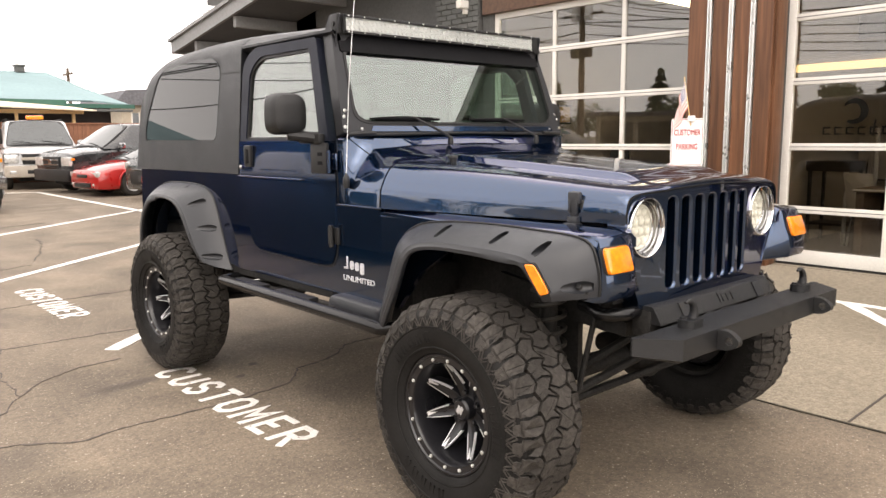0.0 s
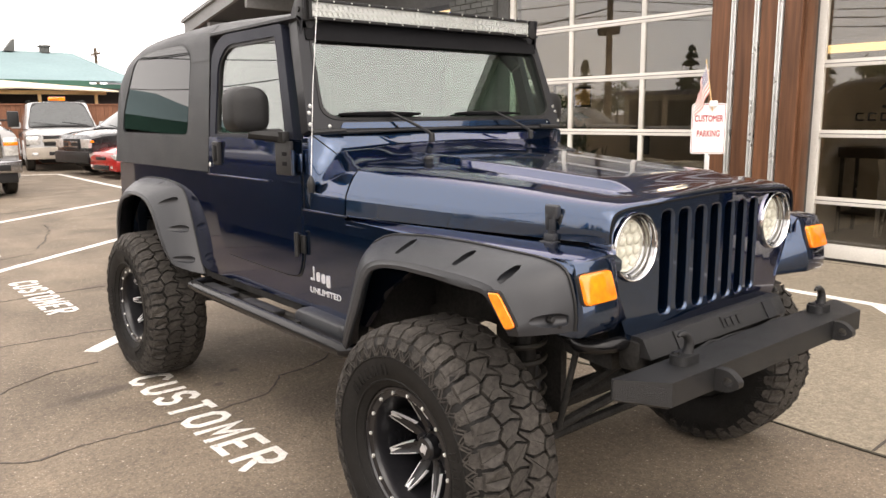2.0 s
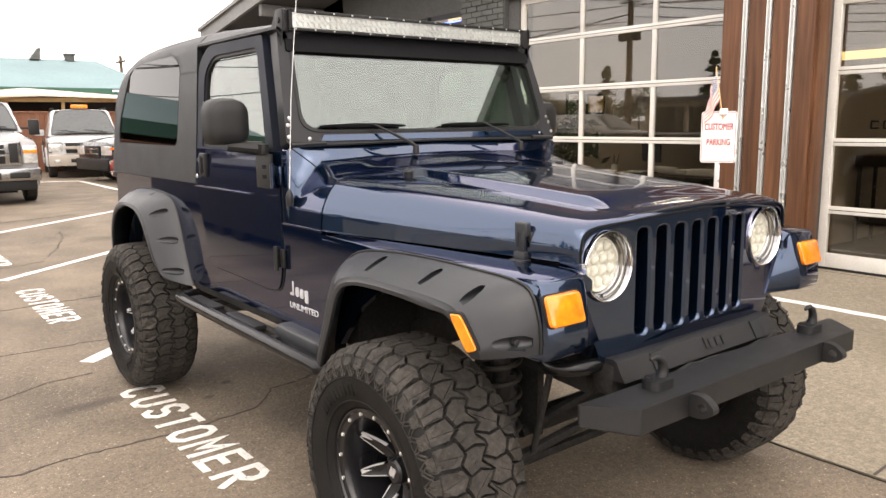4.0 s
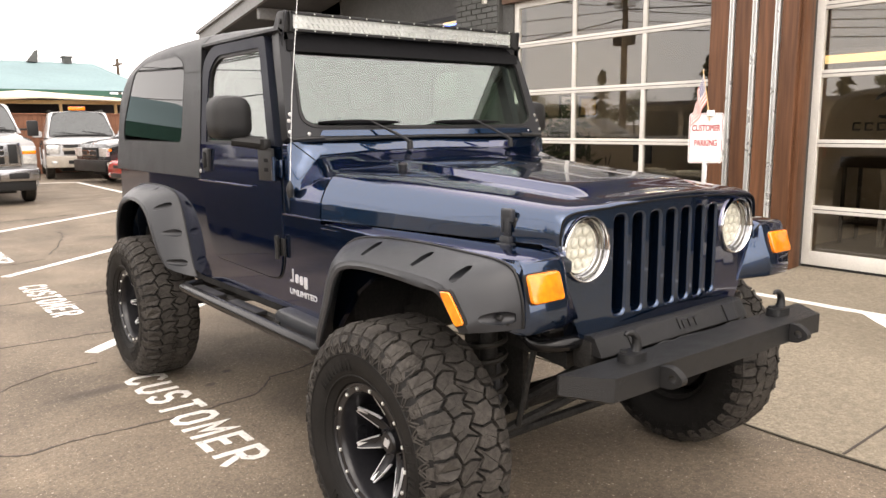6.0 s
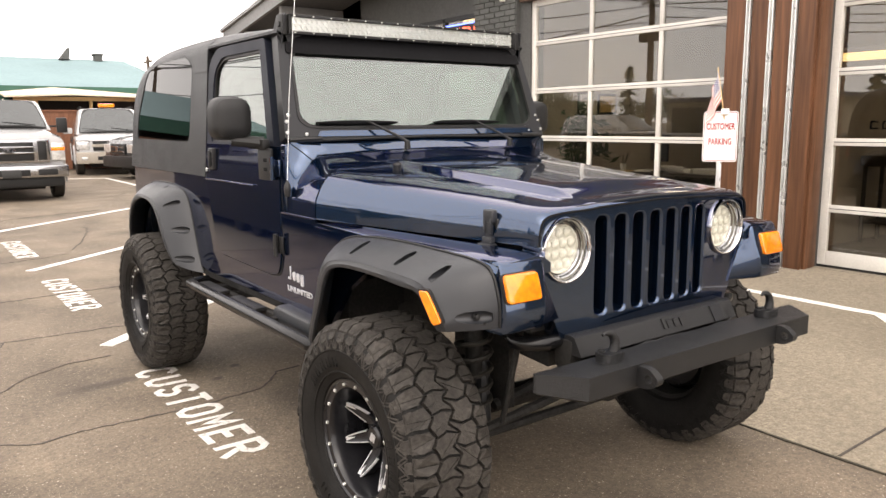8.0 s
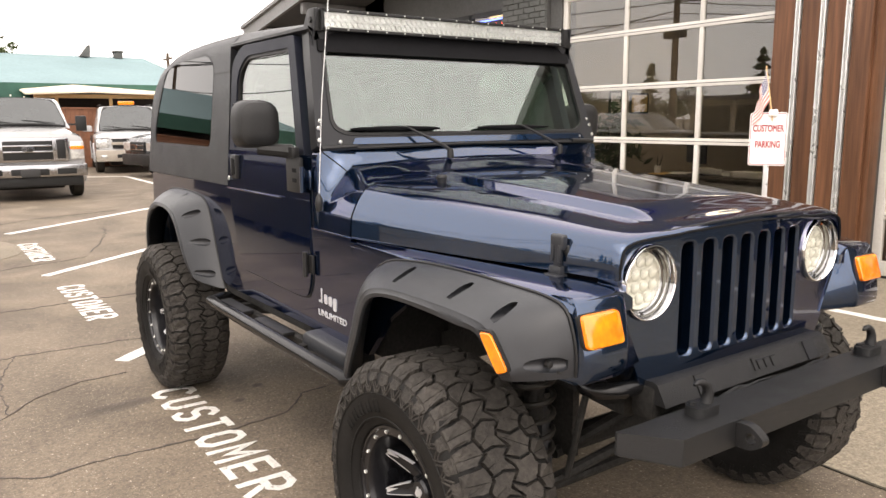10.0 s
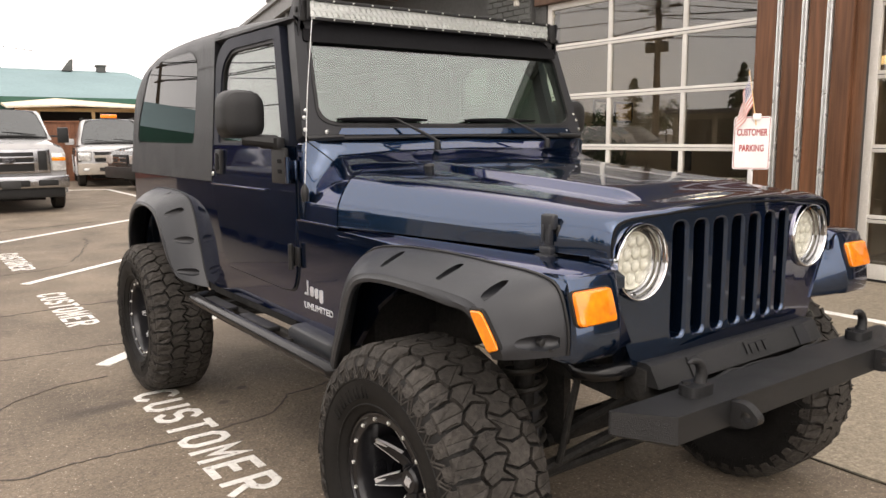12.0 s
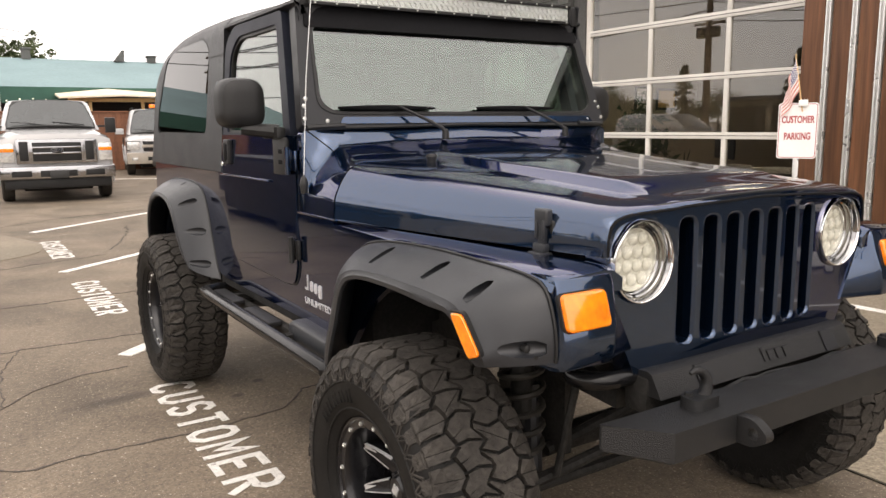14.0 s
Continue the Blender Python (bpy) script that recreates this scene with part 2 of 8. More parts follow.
DOOR_GLASS = glass("door_glass", (0.70, 0.68, 0.64), 0.115)
ALU_WHITE = mat("white_aluminium", (0.64, 0.62, 0.575), 0.45, fine=(60, 0.06), coarse=(2, 0.08))
WOOD = mat("stained_cedar", (0.104, 0.046, 0.023), 0.5, spec=0.3, fine=(30, 0.34), coarse=(4, 0.36), bump=0.2, bump_scale=60, vary=0.15, grain=0.05)
GREY_PAINT = mat("grey_painted_masonry", (0.085, 0.088, 0.084), 0.7, fine=(40, 0.2), coarse=(2, 0.15), bump=0.5, bump_scale=60, vary=0.12)
GREY_WALL = mat("charcoal_render", (0.072, 0.072, 0.070), 0.75, fine=(30, 0.15), coarse=(1, 0.12), bump=0.3, bump_scale=50)
SOFFIT = mat("soffit_grey", (0.075, 0.075, 0.078), 0.7, fine=(20, 0.12), coarse=(1, 0.1))
FASCIA = mat("fascia_grey", (0.20, 0.20, 0.20), 0.55, fine=(20, 0.1), coarse=(1, 0.1))
BROWN = mat("brown_beam", (0.10, 0.055, 0.035), 0.6, fine=(20, 0.25), coarse=(2, 0.2))
INNER_WALL = mat("interior_wall", (0.45, 0.40, 0.33), 0.8)
INNER_FLOOR = mat("interior_floor", (0.085, 0.075, 0.066), 0.5)
SIGN_WHITE = mat("sign_enamel", (0.86, 0.85, 0.84), 0.35, fine=(40, 0.02), coarse=(6, 0.04))
SIGN_RED = mat("sign_red", (0.40, 0.030, 0.030), 0.4, fine=(40, 0.05))
TEAL = mat("teal_metal_roof", (0.190, 0.268, 0.280), 0.8, spec=0.1, fine=(8, 0.06), coarse=(0.4, 0.08))
GREEN_TRIM = mat("dark_green_trim", (0.02, 0.085, 0.06), 0.6)
FENCE_WOOD = mat("cedar_fence", (0.19, 0.078, 0.040), 0.7, fine=(12, 0.2), coarse=(1, 0.15), vary=0.12)
PINE = mat("pine_timber", (0.75, 0.50, 0.24), 0.6, fine=(15, 0.1), coarse=(2, 0.1))
TARP = mat("cream_canopy", (0.62, 0.53, 0.40), 0.7)


# ---- building helpers ----
def finish(name, bm, material, parent=None, label="", angle=32, smooth=True, doubles=0.0):
    if doubles:
        bmesh.ops.remove_doubles(bm, verts=bm.verts, dist=doubles)
    bmesh.ops.recalc_face_normals(bm, faces=bm.faces)
    me = bpy.data.meshes.new(name)
    bm.to_mesh(me)
    bm.free()
    mats = material if isinstance(material, (list, tuple)) else [material]
    for m in mats:
        me.materials.append(m)
    if smooth:
        me.polygons.foreach_set("use_smooth", [True] * len(me.polygons))
        me.set_sharp_from_angle(angle=radians(angle))
    ob = new(name, me)
    if parent:
        ob.parent = parent
    if label:
        ob["label"] = label
    return ob


def part(name, bm, material, parent, label="", angle=32):
    """One mesh object as a part of a thing, in the thing's own space."""
    return finish(name, bm, material, parent, label, angle)


def thing(name, label, category, m=None, group="", kind=""):
    ob = new(name)
    ob.empty_display_size = 0.1
    if m:
        ob.matrix_world = m
    return tagged(ob, label, category, group, kind)


def box(bm, lo, hi, bevel=0.0, seg=2, m=None):
    c = [(a + b) / 2 for a, b in zip(lo, hi)]
    s = [abs(b - a) for a, b in zip(lo, hi)]
    r = bmesh.ops.create_cube(bm, size=1.0, matrix=(m or Matrix()) @ Matrix.Translation(c) @ Matrix.Diagonal((*s, 1)))
    if bevel:
        edges = {e for v in r["verts"] for e in v.link_edges}
        bmesh.ops.bevel(bm, geom=list(edges), offset=bevel, segments=seg, affect="EDGES", profile=0.6)
    return bm


def boxes(*items):
    bm = bmesh.new()
    for lo, hi, *rest in items:
        box(bm, lo, hi, *rest)
    return bm


def ring_bridge(bm, rings, closed=True, cap=True):
    """Skin a row of rings of equally many points."""
    vs = [[bm.verts.new(p) for p in r] for r in rings]
    n = len(vs[0])
    for a, b in zip(vs, vs[1:]):
        for i in range(n if closed else n - 1):
            k = (i + 1) % n
            bm.faces.new((a[i], a[k], b[k], b[i]))
    if cap and closed:
        bm.faces.new(vs[0][::-1])
        bm.faces.new(vs[-1])
    return bm


def prism(bm, poly, axis, a, b):
    """A polygon in the two other axes, drawn out along an axis from a to b."""
    put = {"x": lambda p, v: (v, p[0], p[1]), "y": lambda p, v: (p[0], v, p[1]), "z": lambda p, v: (p[0], p[1], v)}[axis]
    return ring_bridge(bm, [[put(p, a) for p in poly], [put(p, b) for p in poly]])


def bevelled(bm, offset=0.01, seg=2, angle=30):
    edges = [e for e in bm.edges if len(e.link_faces) == 2 and e.calc_face_angle(0) > radians(angle)]
    bmesh.ops.bevel(bm, geom=edges, offset=offset, segments=seg, affect="EDGES", profile=0.6, clamp_overlap=True)
    return bm


def rounded(points, r, seg=4):
    """A polygon with its corners rounded; r is one radius or one for each corner."""
    out, n = [], len(points)
    rs = r if isinstance(r, (list, tuple)) else [r] * n
    for i in range(n):
        p, a, b = Vector(points[i]), Vector(points[i - 1]), Vector(points[(i + 1) % n])
        q = min(rs[i], (a - p).length * 0.45, (b - p).length * 0.45)
        if q < 1e-4:
            out.append(tuple(p))
            continue
        u, v = p + (a - p).normalized() * q, p + (b - p).normalized() * q
        for k in range(seg + 1):
            t = k / seg
            out.append(tuple((1 - t) ** 2 * u + 2 * t * (1 - t) * p + t * t * v))
    return out


def tube(bm, pts, r, seg=10, cap=True):
    pts = [Vector(p) for p in pts]
    rs = r if isinstance(r, (list, tuple)) else [r] * len(pts)
    rings, side = [], None
    for i, p in enumerate(pts):
        d = (pts[min(i + 1, len(pts) - 1)] - pts[max(i - 1, 0)]).normalized()
        if side is None:
            side = d.orthogonal().normalized()
        side = (side - d * side.dot(d)).normalized()
        up = d.cross(side)
        rings.append([p + (side * math.cos(2 * math.pi * k / seg) + up * math.sin(2 * math.pi * k / seg)) * rs[i] for k in range(seg)])
    return ring_bridge(bm, rings, cap=cap)


def lathe(bm, profile, axis="x", seg=48, centre=(0, 0, 0), closed=False):
    """Turn a profile of (along, radius) about an axis."""
    rings = []
    for k in range(seg):
        a = 2 * math.pi * k / seg
        c, s = math.cos(a), math.sin(a)
        if axis == "x":
            rings.append([Vector(centre) + Vector((u, r * c, r * s)) for u, r in profile])
        elif axis == "y":
            rings.append([Vector(centre) + Vector((r * c, u, r * s)) for u, r in profile])
        else:
            rings.append([Vector(centre) + Vector((r * c, r * s, u)) for u, r in profile])
    vs = [[bm.verts.new(p) for p in r] for r in rings]
    n = len(profile)
    for i in range(seg):
        a, b = vs[i], vs[(i + 1) % seg]
        for j in range(n if closed else n - 1):
            k = (j + 1) % n
            bm.faces.new((a[j], a[k], b[k], b[j]))
    bmesh.ops.remove_doubles(bm, verts=bm.verts, dist=1e-5)
    return bm


def cut(ob, cutter_bm, crossed=False):
    """Cut a solid out of a mesh for good."""
    bmesh.ops.recalc_face_normals(cutter_bm, faces=cutter_bm.faces)
    me = bpy.data.meshes.new("cutter")
    cutter_bm.to_mesh(me)
    cutter_bm.free()
    tool = new("cutter", me)
    bpy.context.view_layer.update()
    tool.matrix_world = ob.matrix_world
    mod = ob.modifiers.new("cut", "BOOLEAN")
    mod.object, mod.operation, mod.solver, mod.use_self = tool, "DIFFERENCE", "EXACT", crossed
    bpy.context.view_layer.update()
    done = bpy.data.meshes.new_from_object(ob.evaluated_get(bpy.context.evaluated_depsgraph_get()))
    ob.modifiers.clear()
    old = ob.data
    ob.data = done
    bpy.data.meshes.remove(old)
    bpy.data.objects.remove(tool)
    bpy.data.meshes.remove(me)
    ob.data.polygons.foreach_set("use_smooth", [True] * len(ob.data.polygons))
    ob.data.set_sharp_from_angle(angle=radians(32))
    return ob


def lettering(name, text, size, material, m, parent=None, thick=0.002, stretch=1.0, bold=0.0):
    """Words in the built-in font, centred, as a mesh."""
    cu = bpy.data.curves.new(name, "FONT")
    cu.body, cu.size, cu.extrude, cu.align_x, cu.align_y = text, size, thick, "CENTER", "CENTER"
    cu.bevel_depth, cu.bevel_resolution = bold, 0
    tmp = new(name, cu)
    bpy.context.view_layer.update()
    me = bpy.data.meshes.new_from_object(tmp.evaluated_get(bpy.context.evaluated_depsgraph_get()))
    bpy.data.objects.remove(tmp)
    me.materials.clear()
    me.materials.append(material)
    me.transform(Matrix.Diagonal((stretch, 1, thick / (thick + bold), 1)))
    ob = new(name, me)
    ob.parent = parent
    ob.matrix_basis = m
    return ob

# ---- ground ----
APRON_X, SLOPE = 1.20, 0.026


def ground_z(x, y):
    return max(0.0, min(x, 6.0) - APRON_X) * SLOPE if -30 < y < 9 else 0.0


bm = bmesh.new()
bmesh.ops.create_grid(bm, x_segments=2, y_segments=2, size=400)
bmesh.ops.translate(bm, verts=bm.verts, vec=(0, 0, 0))
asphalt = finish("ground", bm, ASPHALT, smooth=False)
tagged(asphalt, "worn brown-grey asphalt of the parking lot", "ground", kind="structure")

bm = bmesh.new()
prism(bm, [(APRON_X + 0.012, -0.1), (5.3, -0.1), (5.3, 0.004 + 4.1 * SLOPE), (APRON_X + 0.012, 0.004)], "y", -14, 8.4)
apron = finish("pavement", bm, CONCRETE, smooth=False)
tagged(apron, "stained concrete apron sloping up to the building", "pavement", kind="structure")


def ribbon(name, pts, width, material, label, category, z=0.003, wob=0.0, seed=1, thick=0.0015):
    """A flat strip along a line on the ground."""
    rng = random.Random(seed)
    bm = bmesh.new()
    row = []
    for i, (x, y) in enumerate(pts):
        a, b = Vector(pts[max(i - 1, 0)]), Vector(pts[min(i + 1, len(pts) - 1)])
        d = (b - a).normalized()
        nrm = Vector((-d.y, d.x))
        w = width * (1 + wob * (rng.random() - 0.5) * 2) / 2
        c = Vector((x, y))
        row.append([(*(c + nrm * w), ground_z(x, y) + z), (*(c - nrm * w), ground_z(x, y) + z)])
    ring_bridge(bm, [[p, q, (q[0], q[1], q[2] - 0.004 - thick), (p[0], p[1], p[2] - 0.004 - thick)] for p, q in row])
    ob = finish(name, bm, material, smooth=False)
    return tagged(ob, label, category, kind="structure")


def wander(a, b, n, amount, seed):
    """A line from a to b that strays like a crack."""
    rng = random.Random(seed)
    a, b = Vector(a), Vector(b)
    d = (b - a).normalized()
    side = Vector((-d.y, d.x))
    off, pts = 0.0, []
    for i in range(n + 1):
        t = i / n
        off = off * 0.75 + (rng.random() - 0.5) * amount
        pts.append(tuple(a.lerp(b, t) + side * off * math.sin(math.pi / 2 * min(1, t * 4 + 0.05))))
    return pts


def crack(name_pts, width, seed):
    return ribbon("crack", name_pts, width, TAR, "dark weathered crack in the asphalt", "crack", z=0.0032, wob=0.8, seed=seed)


def long_crack(stops, width, seed):
    """A crack that wanders from bend to bend."""
    pts = []
    for k, (a, b) in enumerate(zip(stops, stops[1:])):
        d = (Vector(b) - Vector(a)).length
        pts += wander(a, b, max(4, int(d / 0.035)), min(0.035, 0.06 * d), seed * 7 + k)[:-1]
    return crack(pts + [stops[-1]], width, seed)


long_crack([(-4.4, 1.98), (-2.6, 2.0), (-1.92, 1.92), (-1.60, 1.74), (-1.49, 1.77), (-1.10, 1.77), (-0.75, 1.77), (-0.47, 1.82), (-0.28, 2.04), (-0.10, 2.06), (0.35, 2.30), (0.6, 2.3)], 0.009, 3)
long_crack([(-1.95, 2.10), (-1.79, 2.42), (-1.67, 2.65), (-1.50, 2.86), (-1.26, 3.00), (-1.00, 3.02)], 0.006, 5)
long_crack([(-3.2, 3.75), (-1.52, 3.80), (-1.21, 3.77), (-0.91, 3.78), (-0.40, 3.76)], 0.006, 6)
long_crack([(-1.52, 3.80), (-1.66, 3.30), (-1.67, 2.65)], 0.005, 11)
long_crack([(-3.0, 4.9), (-1.6, 5.2), (0.2, 5.3)], 0.008, 7)
long_crack([(-2.8, 7.0), (-1.4, 7.2), (-0.4, 7.6)], 0.008, 9)
long_crack([(-0.3, 7.9), (0.1, 9.1), (0.3, 10.2)], 0.010, 10)
long_crack([(-1.6, 10.9), (-0.4, 11.9), (1.0, 12.4)], 0.010, 12)
ribbon("expansion_joint", wander((APRON_X, -8), (APRON_X, 6.0), 160, 0.014, 13), 0.015, MOSS, "mossy joint between asphalt and concrete", "joint", z=0.007, wob=0.5, seed=13)
for yy in (-0.62, 3.7):
    ribbon("expansion_joint", [(APRON_X + 0.02, yy), (5.2, yy)], 0.012, TAR, "dark joint between concrete slabs", "joint", z=0.0065)


def line(a, b, width=0.105, seed=2):
    n = max(4, int((Vector(b) - Vector(a)).length / 0.12))
    return ribbon("parking_line", wander(a, b, n, 0.006, seed), width, ROAD_PAINT, "worn white painted parking line on the asphalt", "line", z=0.005, wob=0.10, seed=seed)


line((-0.97, 3.27), (2.6, 6.25), 0.11, 21)
line((-0.95, 6.66), (3.0, 9.95), 0.10, 22)
line((-0.93, 10.25), (3.2, 13.75), 0.11, 23)
line((3.03, 13.2), (3.12, 21.3), 0.12, 24)
line((3.12, 21.3), (-0.4, 22.9), 0.12, 25)
line((3.72, -6.0), (3.72, 2.4), 0.10, 26)
line((3.72, 0.30), (2.60, -0.80), 0.10, 27)
line((-4.5, 22.2), (-1.2, 23.4), 0.12, 28)
STROKES = {
    "C": [[(1, 0.8), (0.72, 1), (0.28, 1), (0, 0.8), (0, 0.2), (0.28, 0), (0.72, 0), (1, 0.2)]],
    "U": [[(0, 1), (0, 0.2), (0.28, 0), (0.72, 0), (1, 0.2), (1, 1)]],
    "S": [[(1, 0.8), (0.72, 1), (0.28, 1), (0, 0.82), (0, 0.66), (0.28, 0.5), (0.72, 0.5), (1, 0.34), (1, 0.18), (0.72, 0), (0.28, 0), (0, 0.2)]],
    "T": [[(-0.08, 1), (1.08, 1)], [(0.5, 0.91), (0.5, -0.08)]],
    "O": [[(0.5, 1), (0.28, 1), (0, 0.8), (0, 0.2), (0.28, 0), (0.72, 0), (1, 0.2), (1, 0.8), (0.72, 1), (0.5, 1)]],
    "M": [[(0, -0.08), (0, 1), (0.5, 0.4), (1, 1), (1, -0.08)]],
    "E": [[(1.05, 1), (0, 1), (0, 0), (1.05, 0)], [(0.14, 0.5), (0.85, 0.5)]],
    "R": [[(0, -0.08), (0, 1), (0.72, 1), (1, 0.84), (1, 0.64), (0.72, 0.48), (0.12, 0.48)], [(0.5, 0.39), (1.0, -0.08)]]}


def stencil(word, length, height, stroke):
    """A word in plain stencilled strokes, flat and centred."""
    bm = bmesh.new()
    cell = length / len(word)
    wide = cell * 0.77
    for n, letter in enumerate(word):
        x0 = -length / 2 + n * cell + (cell - wide) / 2
        for m, line_ in enumerate(STROKES[letter]):
            pts = [Vector((x0 + stroke / 2 + u * (wide - stroke), -height / 2 + stroke / 2 + v * (height - stroke))) for u, v in line_]
            row = []
            for i, p in enumerate(pts):
                a = (p - pts[i - 1]).normalized() if i else (pts[1] - p).normalized()
                b = (pts[i + 1] - p).normalized() if i + 1 < len(pts) else a
                side = Vector((-a.y - b.y, a.x + b.x)).normalized()
                k = stroke / 2 / max(0.5, side.dot(Vector((-a.y, a.x))))
                row.append((p + side * k, p - side * k))
            z = 0.0008 * m
            ring_bridge(bm, [[(*l_, z), (*r_, z), (*r_, z - 0.003), (*l_, z - 0.003)] for l_, r_ in row])
    return bm


for k, (cy, cx) in enumerate(((1.79, -0.862), (5.235, -0.835), (8.35, -0.83))):
    w = finish("painted_word", stencil("CUSTOMER", 1.56, 0.235, 0.036), ROAD_PAINT, smooth=False)
    w.matrix_world = pose(cx, cy, 0.0045, 0, 0, -90)
    tagged(w, "stencilled white word CUSTOMER painted on the asphalt", "painted word", group="parking words", kind="structure")

# light repair patch of paving beside the stalls
bm = bmesh.new()
prism(bm, rounded([(-0.98, 8.2), (-0.92, 9.0), (-1.35, 10.4), (-5.2, 11.0), (-5.0, 7.0), (-1.5, 7.75)], 0.3), "z", 0.0, 0.006)
tagged(finish("paving_patch", bm, CONCRETE, smooth=False), "pale worn patch in the asphalt", "pavement", kind="structure")

# ---- the showroom building ----
FX = 5.0
wall = thing("wall_east", "charcoal front wall of the showroom", "wall", kind="structure")
wbm = boxes(((FX, 5.46, 0.0), (FX + 0.25, 5.66, 3.06)), ((FX, 1.47, 0.0), (FX + 0.25, 2.52, 3.06)),
            ((FX, -9.0, 0.0), (FX + 0.25, -3.3, 3.06)))
part("wall_panel", wbm, GREY_WALL, wall)
part("header_beam", boxes(((FX - 0.06, -9.0, 3.06), (FX + 0.28, 5.62, 3.36), 0.01)), BROWN, wall, "brown painted header beam")
# roof edge over the doors
top = [(-9.0, 3.45), (-5.2, 3.80), (-2.1, 5.0), (6.2, 5.0)]
part("upper_wall", prism(bmesh.new(), [(-9.0, 3.36)] + top + [(6.2, 3.36)], "x", FX - 0.02, FX + 0.3), GREY_WALL, wall)
part("parapet_cap", prism(bmesh.new(), top + [(y, z + 0.12) for y, z in top[::-1]], "x", FX - 0.12, FX + 6.0), FASCIA, wall)

# cedar pier with steel channels
pier = thing("wood_pier", "stained cedar boards with galvanised channels cladding a pier", "pier", kind="structure")
part("core", boxes(((4.80, 1.50, 0.0), (FX + 0.02, 2.37, 3.9))), BLACK, pier)
boards = [(2.19, 2.385), (1.95, 2.115), (1.725, 1.88), (1.49, 1.655)]
for a, b in boards:
    part("board", boxes(((4.752, a, 0.02), (4.80, b, 3.9), 0.006)), WOOD, pier)
part("board", boxes(((4.80, 1.465, 0.02), (FX - 0.005, 1.50, 3.9), 0.004)), WOOD, pier)
part("board", boxes(((4.80, 2.372, 0.02), (FX - 0.005, 2.40, 3.9), 0.004)), WOOD, pier)
for a, b in ((2.128, 2.172), (1.893, 1.938), (1.668, 1.713)):
    ch = bmesh.new()
    prism(ch, [(4.79, a), (4.735, a), (4.735, a + 0.008), (4.775, a + 0.008), (4.775, b - 0.008), (4.735, b - 0.008), (4.735, b), (4.79, b)], "z", 0.02, 3.9)
    part("steel_channel", ch, STEEL, pier, "bright galvanised channel")


def sectional_door(name, y0, y1, bars, cols, label):
    """A glazed sectional door in the plane of the front, y0 < y1."""
    d = thing(name, label, "garage door", kind="structure")
    x = FX + 0.06
    z0, z1 = bars[0], bars[-1]
    for yy in (y0, y1 - 0.075):
        part("stile", boxes(((x - 0.03, yy, z0), (x + 0.03, yy + 0.075, z1), 0.004)), ALU_WHITE, d)
    for i, z in enumerate(bars):
        h = 0.075 if i in (0, len(bars) - 1) else 0.034
        lo, hi = (z, z + 0.13) if i == 0 else (z - h, z + h)
        part("rail", boxes(((x - 0.028, y0 + 0.075, lo), (x + 0.028, y1 - 0.075, hi), 0.004)), ALU_WHITE, d)
        if 0 < i < len(bars) - 1:
            part("section_seam", boxes(((x - 0.0295, y0 + 0.08, z - 0.003), (x - 0.02, y1 - 0.08, z + 0.003))), BLACK, d)
    edges = [y0 + 0.075] + cols + [y1 - 0.075]
    for c in cols:
        for za, zb in zip(bars, bars[1:]):
            part("mullion", boxes(((x - 0.024, c - 0.026, za + 0.035), (x + 0.024, c + 0.026, zb - 0.035), 0.003)), ALU_WHITE, d)
    for ya, yb in zip(edges, edges[1:]):
        for za, zb in zip(bars, bars[1:]):
            bm = bmesh.new()
            tilt = random.uniform(-0.0025, 0.0025)
            prism(bm, [(x - 0.003, za + 0.02), (x + 0.003, za + 0.02), (x + 0.003 + tilt, zb - 0.02), (x - 0.003 + tilt, zb - 0.02)], "y", ya + 0.01, yb - 0.01)
            g = part("pane", bm, DOOR_GLASS, d)
            g.visible_shadow = False
    part("bottom_seal", boxes(((x - 0.02, y0, z0 - 0.05), (x + 0.02, y1, z0))), BLACK, d)
    return d


sectional_door("door_1", 2.45, 5.46, [0.13, 0.665, 1.28, 1.90, 2.515, 3.06], [3.385, 4.425], "white aluminium sectional garage door with clear panes")
sectional_door("door_2", -2.9, 1.465, [0.13, 0.665, 1.285, 1.92, 2.53, 3.06], [-1.75, -0.55, 0.47], "white aluminium sectional showroom door with clear panes")
part("door_sill", boxes(((FX - 0.05, -9.0, 0.0), (FX + 0.3, 5.6, 0.105))), CONCRETE, wall)

# grey painted brick column and the window beyond it
col = thing("brick_column", "grey painted brick column beside the garage door", "column", kind="structure")
part("mortar", boxes(((4.935, 5.665, 0.0), (5.25, 6.55, 4.2))), GREY_WALL, col)
side_wall = thing("wall_north", "charcoal rear half of the building with office windows", "wall", kind="structure")
part("wall_panel", boxes(((5.05, 6.55, 0.0), (5.3, 14.2, 1.0)), ((5.05, 6.55, 3.06), (5.3, 14.2, 4.6)), ((5.05, 9.9, 0.0), (5.3, 14.2, 4.0)), ((5.05, 14.0, 0.0), (12, 14.2, 3.6))), GREY_WALL, side_wall)
win = thing("window_1", "office window with dark frame and lit ceiling behind", "window", kind="structure")
part("window_frame", boxes(((5.06, 6.56, 1.0), (5.13, 6.61, 3.06)), ((5.06, 7.42, 1.0), (5.13, 7.48, 3.06)), ((5.06, 8.6, 1.0), (5.13, 8.66, 3.06)), ((5.06, 9.84, 1.0), (5.13, 9.9, 3.06)),
                           ((5.06, 6.56, 3.0), (5.13, 9.9, 3.06)), ((5.06, 6.56, 1.0), (5.13, 9.9, 1.06))), BLACK, win)
g = part("pane", boxes(((5.09, 6.6, 1.05), (5.096, 9.86, 3.01))), DOOR_GLASS, win)
g.visible_shadow = False

